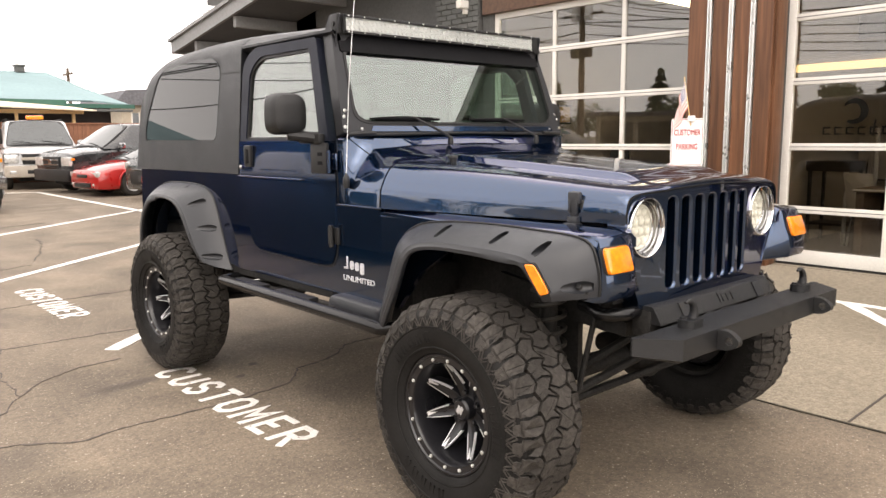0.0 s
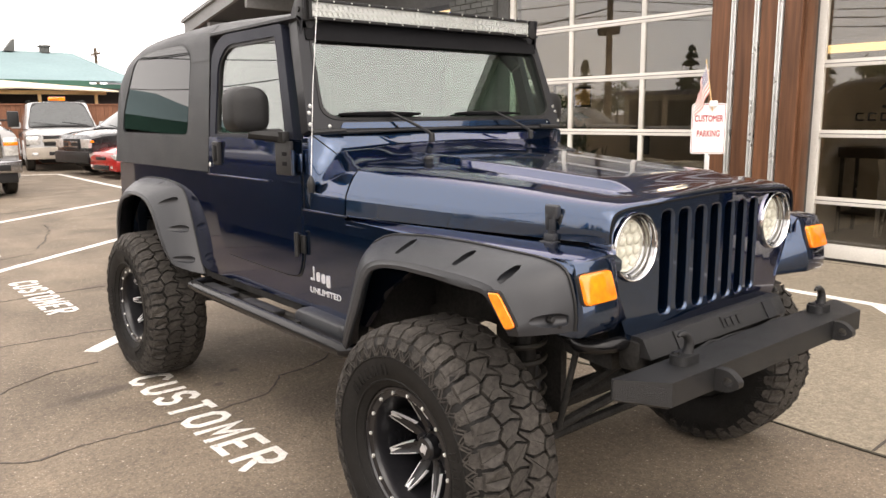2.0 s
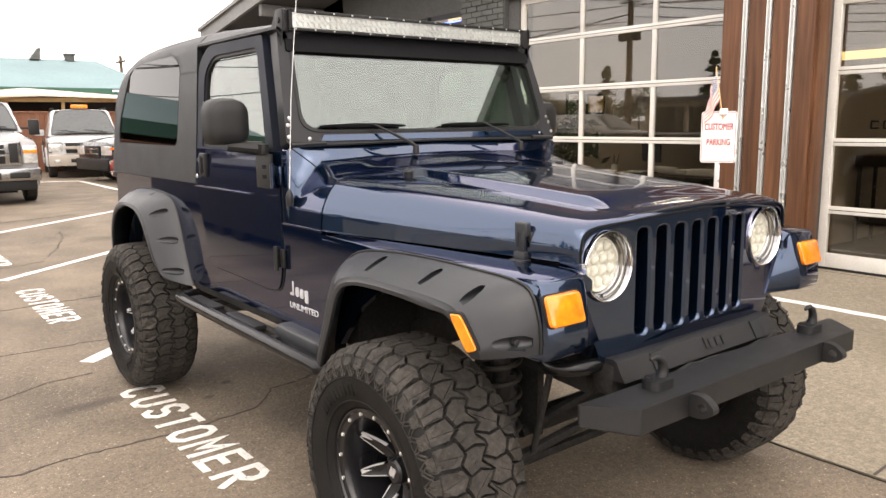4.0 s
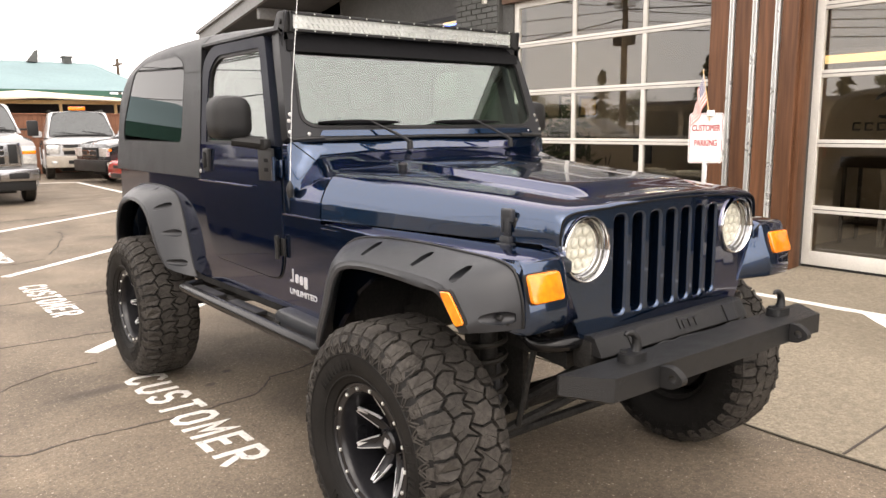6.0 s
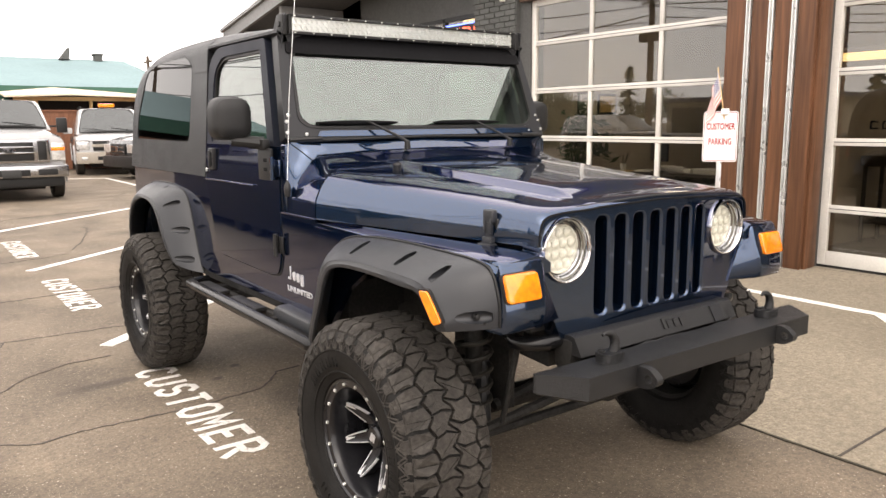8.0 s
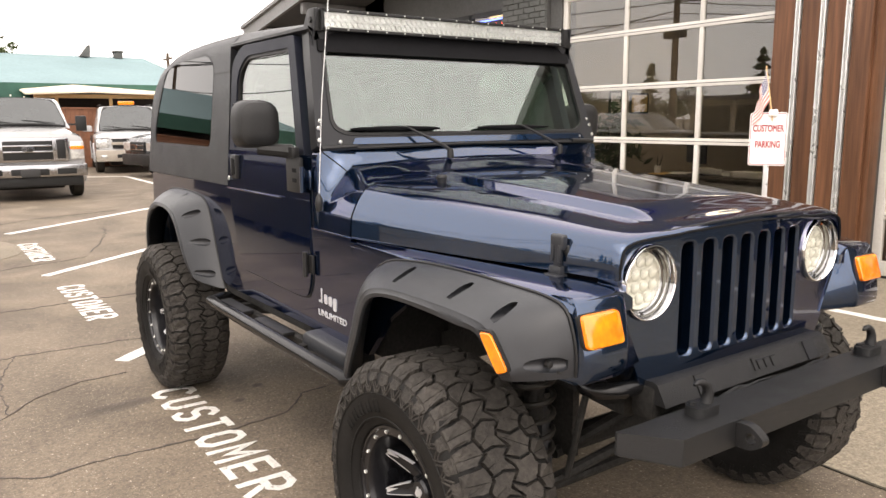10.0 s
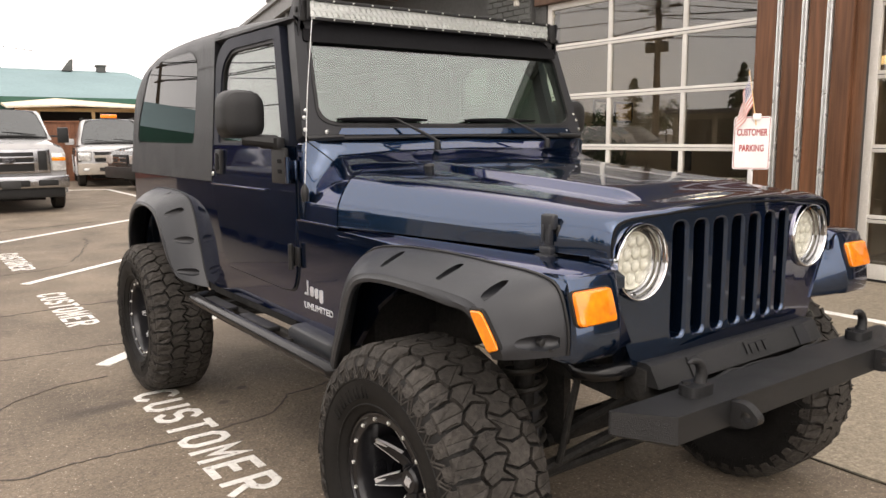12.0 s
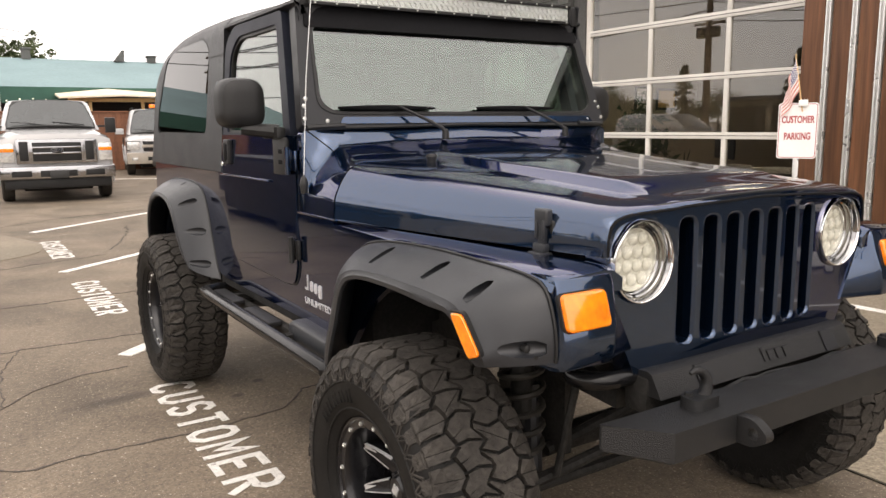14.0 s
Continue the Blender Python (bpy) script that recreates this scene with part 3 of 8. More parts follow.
# the long low gable roof with its deep overhang
roof = thing("roof", "low grey gable roof with deep overhang and dark soffit", "roof", kind="structure")
bm = bmesh.new()
prism(bm, [(13.0, 3.15), (5.9, 4.33), (5.9, 4.38), (13.0, 3.20)], "x", 3.80, 12.0)
part("soffit", bm, SOFFIT, roof)
bm = bmesh.new()
prism(bm, [(13.15, 3.11), (5.85, 4.32), (5.85, 4.56), (13.15, 3.35)], "x", 3.74, 3.80)
part("rake_board", bm, FASCIA, roof)
bm = bmesh.new()
prism(bm, [(13.18, 3.33), (5.85, 4.545), (5.85, 4.60), (13.18, 3.39)], "x", 3.69, 12.0)
part("roof_edge", bm, FASCIA, roof)
part("eave_board", boxes(((3.80, 13.0, 3.10), (12.0, 13.1, 3.34))), FASCIA, roof)
for y in (12.2, 10.6, 9.0, 7.4):
    z = 3.15 + (13.0 - y) * 0.1662
    part("outlooker", boxes(((3.82, y - 0.05, z - 0.2), (5.1, y + 0.05, z - 0.005), 0.01)), FASCIA, roof)
part("ridge_beam", boxes(((3.82, 6.0, 4.0), (5.1, 6.2, 4.33), 0.01)), SOFFIT, roof)

# showroom inside
room = thing("showroom", "dim showroom interior with beige walls", "room", kind="structure")
part("floor_slab", boxes(((5.3, -9, 0.03), (11.5, 9.9, 0.1))), INNER_FLOOR, room)
part("back_wall", boxes(((11.3, -9, 0.1), (11.5, 9.9, 3.3))), INNER_WALL, room)
part("partition", boxes(((5.3, 2.0, 0.1), (11.3, 2.12, 3.3))), INNER_WALL, room)
part("partition", boxes(((5.3, 5.75, 0.1), (11.3, 5.87, 3.3))), INNER_WALL, room)
part("end_wall", boxes(((5.3, -9.1, 0.1), (11.5, -9, 3.3)), ((5.3, 9.9, 0.1), (11.5, 10.0, 3.3))), INNER_WALL, room)
tagged(finish("ceiling", boxes(((5.25, -9, 3.3), (11.5, 10.0, 3.4))), INNER_WALL, smooth=False), "pale ceiling of the showroom", "ceiling", kind="structure")
WARM = glow("warm_tube", (1.0, 0.74, 0.36), 2.2)
for y0, y1, x, z in ((-2.6, 1.95, 5.6, 2.06), (6.7, 8.2, 6.0, 3.12), (6.7, 9.4, 7.6, 3.12)):
    lamp = thing("light_strip", "warm glowing light strip under the showroom ceiling", "ceiling light")
    part("housing", boxes(((x, y0, z + 0.07), (x + 0.16, y1, z + 0.12))), ALU_WHITE, lamp)
    part("diffuser", boxes(((x + 0.005, y0 + 0.01, z), (x + 0.155, y1 - 0.01, z + 0.068), 0.02)), WARM, lamp)
    for y in (y0 + 0.3, y1 - 0.3):
        part("hanger", boxes(((x + 0.07, y, z + 0.12), (x + 0.09, y + 0.02, 3.3))), BLACK, lamp)
# glowing ceiling panels, added as fill to brighten the rooms behind the doors
FILL_GLOW = glow("fill_panel_glow", (1.0, 0.86, 0.62), 4.5)
STRONG_FILL_GLOW = glow("strong_fill_panel_glow", (1.0, 0.88, 0.66), 20.0)
for x, y in ((7.2, -1.6), (7.2, 0.9), (9.6, -0.4), (7.0, 3.9)):
    lamp = thing("ceiling_light", "flat glowing ceiling panel added to brighten the showroom", "ceiling light", pose(x, y, 3.3), group="showroom ceiling lights")
    part("frame", boxes(((-0.64, -0.19, -0.05), (0.64, 0.19, 0.0), 0.006)), ALU_WHITE, lamp)
    part("diffuser", boxes(((-0.60, -0.15, -0.056), (0.60, 0.15, -0.03))), STRONG_FILL_GLOW if y > 2 else FILL_GLOW, lamp)

# what stands behind the panes of the garage door
DESK_DARK = mat("desk_laminate", (0.030, 0.024, 0.020), 0.45, fine=(30, 0.2), coarse=(3, 0.2))
PAPER = mat("office_paper", (0.80, 0.79, 0.76), 0.7, fine=(60, 0.03), coarse=(9, 0.05))
FOLDER = mat("manila_folder", (0.62, 0.40, 0.13), 0.65, fine=(60, 0.06), coarse=(9, 0.1))
POT_PLANT = mat("pot_plant_leaf", (0.035, 0.075, 0.025), 0.5, fine=(20, 0.3), coarse=(4, 0.3))
POT_CLAY = mat("pot_clay", (0.16, 0.085, 0.05), 0.7, fine=(30, 0.2), coarse=(4, 0.2))
desk = thing("desk", "dark laminate office desk behind the garage door", "desk")
part("desk_top", boxes(((5.55, 2.95, 0.805), (6.35, 4.70, 0.845), 0.006)), DESK_DARK, desk)
for y in (2.99, 4.63):
    part("side_panel", boxes(((5.60, y, 0.10), (6.30, y + 0.03, 0.805), 0.003)), DESK_DARK, desk)
part("modesty_panel", boxes(((5.66, 3.02, 0.42), (5.68, 4.63, 0.805))), DESK_DARK, desk)
part("drawer_box", boxes(((5.85, 3.03, 0.38), (6.30, 3.45, 0.80), 0.006)), GREY_WALL, desk)
for x, y, lx, ly, lz, m, turn in ((5.75, 4.35, 0.24, 0.34, 0.012, FOLDER, 8), (5.80, 3.98, 0.24, 0.34, 0.010, FOLDER, -12), (5.78, 4.10, 0.21, 0.29, 0.020, PAPER, 25), (5.85, 3.62, 0.24, 0.34, 0.014, FOLDER, 4)):
    f = thing("folder" if m is FOLDER else "paper_stack", "manila folder lying on the desk" if m is FOLDER else "stack of white paper lying on the desk", "folder" if m is FOLDER else "paper", pose(x, y, 0.845 + (0.012 if m is PAPER else 0), 0, 0, turn))
    for k in range(3):
        part("sheet", boxes(((-lx / 2 + k * 0.003, -ly / 2 - k * 0.004, k * lz / 3), (lx / 2 + k * 0.003, ly / 2 - k * 0.004, (k + 0.8) * lz / 3))), m, f)
roll = thing("paper_roll", "white paper roll lying on the desk", "paper roll", pose(5.85, 3.72, 0.898, 0, 0, 0))
part("roll_body", lathe(bmesh.new(), [(-0.13, 0.014), (-0.13, 0.038), (0.13, 0.038), (0.13, 0.014)], "y", 20, (0, 0, 0), True), PAPER, roll)
tray = thing("paper_tray", "tilted white paper tray on the desk", "tray", pose(5.90, 3.25, 0.845, 0, 0, 0))
part("tray_base", boxes(((-0.12, -0.16, 0.0), (0.12, 0.16, 0.012), 0.003), ((-0.12, -0.16, 0.0), (-0.11, 0.16, 0.06), 0.003), ((0.11, -0.16, 0.0), (0.12, 0.16, 0.06), 0.003)), ALU_WHITE, tray)
part("sheet", boxes(((-0.105, -0.15, 0.014), (0.105, 0.15, 0.075), 0.004)), PAPER, tray)
cup = thing("pen_cup", "white pen cup with dark pens on the desk", "cup", pose(5.72, 4.44, 0.857))
part("cup_body", lathe(bmesh.new(), [(0.0, 0.0), (0.0, 0.036), (0.09, 0.040), (0.09, 0.036), (0.008, 0.032)], "z", 20), PAPER, cup)
for k, (dx, dy) in enumerate(((0.02, -0.05), (-0.03, -0.02), (0.0, -0.08))):
    part("pen", tube(bmesh.new(), [(0.0, 0.0, 0.01), (dx, dy, 0.19 + 0.02 * k)], 0.006, 6), DESK_DARK, cup)
plant = thing("potted_plant", "leafy green plant in a clay pot", "plant", pose(5.75, 5.30, 0.1))
part("pot", lathe(bmesh.new(), [(0.0, 0.0), (0.0, 0.13), (0.34, 0.18), (0.36, 0.19), (0.36, 0.17), (0.30, 0.165), (0.30, 0.0)], "z", 24), POT_CLAY, plant)
leaf_rng = random.Random(5)
for k in range(9):
    a = k * 2.4
    top = Vector((0.17 * math.cos(a), 0.17 * math.sin(a), 0.95 + 0.08 * k))
    stem = part("stem", tube(bmesh.new(), [(0.02 * math.cos(a), 0.02 * math.sin(a), 0.28), (top.x * 0.4, top.y * 0.4, top.z * 0.6), top], [0.010, 0.008, 0.004], 6), POT_PLANT, plant)
    bm = bmesh.new()
    for j in range(16):
        c = Vector((top.x * 0.5, top.y * 0.5, top.z * 0.75)).lerp(top, j / 11) + Vector([leaf_rng.uniform(-0.08, 0.08) for _ in range(3)])
        u = Vector([leaf_rng.uniform(-1, 1) for _ in range(3)]).normalized() * 0.07
        v = u.orthogonal().normalized() * 0.026
        vs = [bm.verts.new(p) for p in (c - u, c - u * 0.2 + v, c + u, c - u * 0.2 - v)]
        bm.faces.new(vs)
    part("leaves", bm, POT_PLANT, stem)
for x, w, h in ((6.35, 0.26, 0.34), (6.85, 0.40, 0.30)):
    pic = thing("framed_picture", "small framed print hanging on the showroom partition", "picture", pose(x, 5.75, 1.75))
    part("picture_frame", boxes(((-w / 2, -0.025, -h / 2), (w / 2, 0.0, h / 2), 0.004)), DESK_DARK, pic)
    part("print", boxes(((-w / 2 + 0.03, -0.029, -h / 2 + 0.03), (w / 2 - 0.03, -0.024, h / 2 - 0.03))), PAPER if w < 0.3 else FOLDER, pic)

# what stands behind the panes of the showroom door
BOARD_GREY = mat("board_grey", (0.42, 0.39, 0.36), 0.7, fine=(40, 0.04), coarse=(5, 0.06))
DESK_OAK = mat("desk_oak", (0.15, 0.105, 0.075), 0.5, fine=(30, 0.2), coarse=(3, 0.2))
high = thing("high_table", "tall black table with slim metal legs", "table", pose(7.05, 1.70, 0.1))
part("tabletop", boxes(((-0.25, -0.26, 0.87), (0.25, 0.24, 0.99), 0.006)), DESK_DARK, high)
for x, y in ((-0.21, -0.22), (-0.21, 0.20), (0.21, -0.22), (0.21, 0.20)):
    part("leg", boxes(((x - 0.018, y - 0.018, 0.0), (x + 0.018, y + 0.018, 0.87), 0.003)), STEEL if x < 0 and y < 0 else DESK_DARK, high)
part("lower_shelf", boxes(((-0.22, -0.22, 0.22), (0.22, 0.20, 0.25), 0.004)), DESK_DARK, high)
low = thing("desk", "brown-grey wooden desk with white front edge in the showroom", "desk", pose(6.3, 0.55, 0.1))
part("desk_top", boxes(((-0.35, -0.75, 0.70), (0.35, 0.55, 0.735), 0.005)), DESK_OAK, low)
part("edge_strip", boxes(((-0.356, -0.74, 0.712), (-0.35, 0.54, 0.732))), PAPER, low)
for y in (-0.72, 0.44):
    part("side_panel", boxes(((-0.32, y, 0.0), (0.32, y + 0.08, 0.70), 0.004)), DESK_OAK, low)
part("modesty_panel", boxes(((0.20, -0.64, 0.25), (0.22, 0.44, 0.70))), DESK_DARK, low)
post = thing("display_post", "slim steel post on a round foot", "post", pose(7.4, 1.36, 0.1))
part("foot", lathe(bmesh.new(), [(0.0, 0.0), (0.0, 0.14), (0.012, 0.14), (0.02, 0.03), (0.02, 0.0)], "z", 24), STEEL, post)
part("shaft", tube(bmesh.new(), [(0, 0, 0.015), (0, 0, 1.38)], 0.022, 12), STEEL, post)
board = thing("presentation_board", "pale grey board leaning on a dark easel", "board", pose(8.3, 1.62, 0.1))
part("panel", boxes(((0.0, -0.24, 0.72), (0.02, 0.26, 1.28), 0.004)), BOARD_GREY, board)
for y in (-0.2, 0.22):
    part("easel_leg", tube(bmesh.new(), [(-0.02, y, 0.0), (0.03, y * 0.4, 1.5)], 0.014, 8), DESK_DARK, board)
part("easel_ledge", boxes(((-0.03, -0.25, 0.70), (0.03, 0.27, 0.72), 0.003)), DESK_DARK, board)

# ---- the lifted off-road vehicle (x across, y towards its tail, z up) ----
offroader = thing("off_road_vehicle", "dark navy lifted two-door off-road vehicle with charcoal hardtop", "car", pose(0.06, 0, 0))
BELT = 1.215


def side_x(z):
    """Half width of the upper body at a height: it leans in above the belt."""
    return 0.76 - 0.006 * min(1.0, max(0.0, (z - 1.20) / 0.05)) - max(0.0, z - 1.24) * 0.075


def both(fn):
    for s in (-1, 1):
        fn(s)


def side_prism(bm, poly, s, out, depth):
    """A plate on the body side, leaning with it: polygon in (y, z)."""
    rings = [[(s * (side_x(z) + out), y, z) for y, z in poly], [(s * (side_x(z) + out - depth), y, z) for y, z in poly]]
    return ring_bridge(bm, rings)


# tub with wheel openings
bm = bmesh.new()
arch = [(2.626 + 0.50 * math.cos(a), 0.60 + 0.48 * math.sin(a)) for a in [math.pi - k * math.pi / 14 for k in range(15)]]
tub_poly = [(0.600, 0.70), (0.585, 0.74), (0.545, 0.86), (0.49, 0.97), (0.45, 1.02), (0.60, 1.06), (0.615, 1.109), (0.93, 1.111), (0.935, BELT), (3.24, BELT), (3.27, 0.95), (3.25, 0.72)] + [(y, max(z, 0.70)) for y, z in arch[::-1]] + [(2.02, 0.72), (1.9, 0.70)]
prism(bm, tub_poly, "x", -0.76, 0.76)
bevelled(bm, 0.012, 2, 40)
tub = part("body_tub", bm, PAINT, offroader, "glossy navy painted steel body")
bm = boxes(((-0.69, 0.99, 0.86), (0.69, 3.16, 1.5)))
cut(tub, bm)
# pressed crease along the side
for s in (-1, 1):
    part("side_crease", boxes(((s * 0.758, 0.60, 1.105), (s * 0.7625, 0.93, 1.112), 0.002)), PAINT, offroader)
    bm = bmesh.new()
    edge = rounded([(0.95, 0.622), (0.56, 0.622), (0.56, 0.700), (0.90, 0.708), (0.945, 0.690)], 0.025, 4)
    rings = []
    for x, k in ((0.70, 1.0), (0.785, 1.0), (0.802, 0.96), (0.813, 0.86), (0.818, 0.70)):
        rings.append([(s * x, 0.76 + (y - 0.76) * (0.6 + 0.4 * k), 0.664 + (z - 0.664) * k) for y, z in edge])
    ring_bridge(bm, rings)
    part("rocker_cover", bm, TRIM_PLASTIC, offroader)
    part("rocker_panel", boxes(((s * 0.70, 0.99, 0.66), (s * 0.752, 2.0, 0.73), 0.012)), DARK, offroader)
part("floor_pan", boxes(((-0.68, 0.5, 0.66), (0.68, 3.2, 0.86), 0.02)), DARK, offroader)
part("inner_wheel_box", boxes(((-0.48, 2.0, 0.7), (0.48, 3.2, 1.2))), DARK, offroader)
part("tail_panel", boxes(((-0.74, 3.22, 0.78), (0.74, 3.262, 1.21), 0.01)), PAINT, offroader)
for s in (-1, 1):
    part("tail_lamp", boxes(((s * 0.60, 3.25, 0.98), (s * 0.745, 3.305, 1.17), 0.012)), RED_LENS, offroader, "red tail lamp")

# hood, a pressed shell, and the cowl between it and the windscreen
HEIGHTS = [0.0, 0.10, 0.20, 0.30, 0.38, 0.44, 0.52, 0.60, 0.68, 0.76, 0.83, 0.89, 0.94, 0.975, 1.0]
REAR_IN = [0.0, 0.0015, 0.003, 0.0045, 0.0058, 0.0095, 0.0165, 0.0235, 0.032, 0.042, 0.052, 0.064, 0.080, 0.100, 0.125]
NOSE_IN = [0.0, 0.0, -0.001, -0.001, 0.0, 0.001, 0.003, 0.005, 0.008, 0.013, 0.021, 0.033, 0.052, 0.080, 0.125]


def smooth01(v):
    v = min(1.0, max(0.0, v))
    return v * v * (3 - 2 * v)


def hood_section(y):
    """Half a cross-section of the hood from its lower edge to the middle: creased at the tail, round at the nose."""
    w, zb, zs = min(0.757, 0.563 + 0.179 * (y + 0.46)), 1.110, 1.213 + 0.0694 * (y + 0.46)
    t, k, q = (y + 0.46) / 1.11, smooth01((y + 0.38) / 0.12), smooth01((y + 0.47) / 0.75)
    flank = [(w - a + (a - b) * q, zb + v * (zs + 0.0125 - zb)) for v, a, b in zip(HEIGHTS, NOSE_IN, REAR_IN)]
    return flank + [(0.358 + 0.035 * t, zs + 0.0150), (0.344 + 0.035 * t, zs + 0.0155), (0.336 + 0.035 * t, zs + 0.016 + 0.002 * k), (0.312 + 0.035 * t, zs + 0.018 + 0.021 * k),
                    (0.302 + 0.035 * t, zs + 0.019 + 0.0240 * k), (0.288 + 0.035 * t, zs + 0.0195 + 0.0246 * k), (0.0, zs + 0.028 + 0.026 * k)]


def mirrored(half, y):
    return [(-x, y, z) for x, z in half] + [(x, y, z) for x, z in half[::-1][1:]]


HOOD_END = 0.612
rings = []
for y, roll in ((-0.466, 0.017), (-0.4655, 0.0135), (-0.463, 0.0105), (-0.458, 0.0075), (-0.450, 0.005), (-0.438, 0.003), (-0.42, 0.0012), (-0.40, 0.0003), (-0.38, 0.0), (-0.365, 0.0), (-0.34, 0.0), (-0.32, 0.0), (-0.30, 0.0), (-0.28, 0.0), (-0.26, 0.0), (-0.2, 0.0), (-0.1, 0.0), (0.05, 0.0), (0.2, 0.0), (0.35, 0.0), (0.5, 0.0), (HOOD_END, 0.0)):
    half = hood_section(y)
    top_z = half[14][1]
    half = [(x - min(x, roll * 0.65), z - roll * min(1.0, (z - half[0][1]) / (top_z - half[0][1]))) for x, z in half]
    bow = 0.016 * (1 - smooth01((y + 0.47) / 0.3))
    outer = [(x, yy - bow * max(0.0, 1 - (x / 0.46) ** 2), z) for x, yy, z in mirrored(half, y)]
    inner = [(x - math.copysign(min(0.014, abs(x)), x), yy, max(half[0][1], z - 0.014)) for x, yy, z in outer]
    rings.append(outer + inner[::-1])
hood = part("hood", ring_bridge(bmesh.new(), rings), PAINT, offroader, "glossy navy hood with raised centre", 24)
nose = [Vector(p) + Vector((0, -0.002, 0)) for p in rings[0][:2 * len(half) - 1]]
part("nose_seam", tube(bmesh.new(), nose, 0.0034, 6), MATTE_BLACK, hood)
seam = [(max(0.0, x - 0.010), z - 0.010) for x, z in hood_section(HOOD_END)]
part("hood_seam", ring_bridge(bmesh.new(), [mirrored(seam, HOOD_END - 0.003), mirrored(seam, HOOD_END + 0.011)]), MATTE_BLACK, offroader)


def cowl_ring(y, q, up):
    """The hood's section carried back; its flanks sweep out to the body side by q, its top climbs by up."""
    half = hood_section(min(y, 0.70))
    out = []
    for i, (x, z) in enumerate(half):
        if i < 11:
            tx, tz = 0.757, 1.110 + 0.28 * HEIGHTS[i] / 0.83
        elif i < 15:
            tx, tz = (0.755, 0.748, 0.735, 0.705)[i - 11], (1.396, 1.405, 1.409, 1.411)[i - 11]
        else:
            tx, tz = x, 1.412 + 0.012 * (1 - x / 0.4)
            z += (half[14][1] + 0.004 - z) * smooth01((y - 0.62) / 0.08)
        f = q + (up - q) * smooth01((i - 11) / 4)
        out.append((x + (tx - x) * q, z + (tz - z) * f))
    return mirrored(out, y)


stations = [(0.620 + 0.19 * k / 10, 0.0, 0.55 * (k / 10) ** 1.4) for k in range(11)]
stations += [(0.810 + 0.062 * math.sin(a), 1 - math.cos(a), 0.55 + 0.45 * math.sin(a)) for a in [k * math.pi / 32 for k in range(1, 17)]]
rings = [cowl_ring(*st) for st in stations] + [cowl_ring(0.915, 1.0, 1.0)]
cowl = part("cowl", ring_bridge(bmesh.new(), rings), PAINT, offroader, "navy cowl under the windscreen", 50)
for s in (-1, 1):
    seam = [Vector(r[13 if s < 0 else -14]) for r in rings[11:-1]]
    part("cowl_seam", tube(bmesh.new(), [p + Vector((0, -0.0005, 0.0005)) for p in seam], 0.0022, 6), MATTE_BLACK, cowl)
part("cowl_seal", tube(bmesh.new(), [(-0.735, 0.872, 1.416), (-0.60, 0.866, 1.418), (0.0, 0.862, 1.426), (0.60, 0.866, 1.418), (0.735, 0.872, 1.416)], 0.006, 8), BLACK, offroader)
for s in (-1, 1):
    part("hinge_seal", tube(bmesh.new(), [(s * 0.735, 0.868, 1.420), (s * 0.66, 0.862, 1.424), (s * 0.585, 0.860, 1.426)], 0.010, 8), BLACK, offroader)


def latch(s):
    lat = part("latch_base", boxes(((s * 0.584, -0.312, 1.086), (s * 0.626, -0.256, 1.106), 0.006)), TRIM_PLASTIC, offroader, "black rubber hood latch")
    bm = boxes(((s * 0.590, -0.306, 1.100), (s * 0.612, -0.262, 1.128), 0.006), ((s * 0.588, -0.297, 1.122), (s * 0.604, -0.271, 1.182), 0.005),
               ((s * 0.582, -0.309, 1.170), (s * 0.606, -0.259, 1.214), 0.009, 3), ((s * 0.600, -0.303, 1.138), (s * 0.608, -0.292, 1.186), 0.003), ((s * 0.600, -0.276, 1.138), (s * 0.608, -0.265, 1.186), 0.003))
    part("latch_strap", bm, TRIM_PLASTIC, lat)
    part("latch_cup", boxes(((s * 0.572, -0.316, 1.134), (s * 0.590, -0.282, 1.186), 0.008, 3)), BLACK, lat)


both(latch)
for x in (-0.42, 0.42):
    bm = lathe(bmesh.new(), [(0, 0.016), (0.012, 0.016), (0.026, 0.020), (0.034, 0.016), (0.036, 0.0)], "z", 14, (x, 0.52, 1.29))
    part("hood_bumper", bm, BLACK, offroader)

# grille
gp = [(0.0, 1.233), (0.145, 1.230), (0.36, 1.218), (0.43, 1.213), (0.485, 1.205), (0.518, 1.194), (0.538, 1.178), (0.548, 1.154), (0.551, 1.105), (0.552, 1.04), (0.527, 0.96), (0.475, 0.86), (0.44, 0.79)]
gpoly = gp + [(-x, z) for x, z in gp[:0:-1]]
bm = prism(bmesh.new(), gpoly, "y", -0.475, -0.405)
bevelled(bm, 0.012, 3, 40)
grille = part("grille", bm, PAINT, offroader, "navy painted grille with seven upright slots")
bm = bmesh.new()
for k in range(7):
    x = (k - 3) * 0.0875 - 0.010
    prism(bm, rounded([(x - 0.026, 0.858), (x + 0.026, 0.858), (x + 0.026, 1.182), (x - 0.026, 1.182)], 0.022, 5), "y", -0.6, -0.3)
cut(grille, bm)
bm = bmesh.new()
for s in (-1, 1):
    lathe(bm, [(-0.6, 0.0), (-0.6, 0.098), (-0.3, 0.098), (-0.3, 0.0)], "y", 40, (-0.435 if s < 0 else 0.420, 0, 1.089))
cut(grille, bm)
tri = bmesh.new()
tri.from_mesh(grille.data)
bmesh.ops.remove_doubles(tri, verts=tri.verts, dist=0.0003)
lips = [e for e in tri.edges if len(e.link_faces) == 2 and all(v.co.y < -0.474 and abs(v.co.x) < 0.31 and 0.84 < v.co.z < 1.20 for v in e.verts) and e.calc_face_angle() > 0.9]
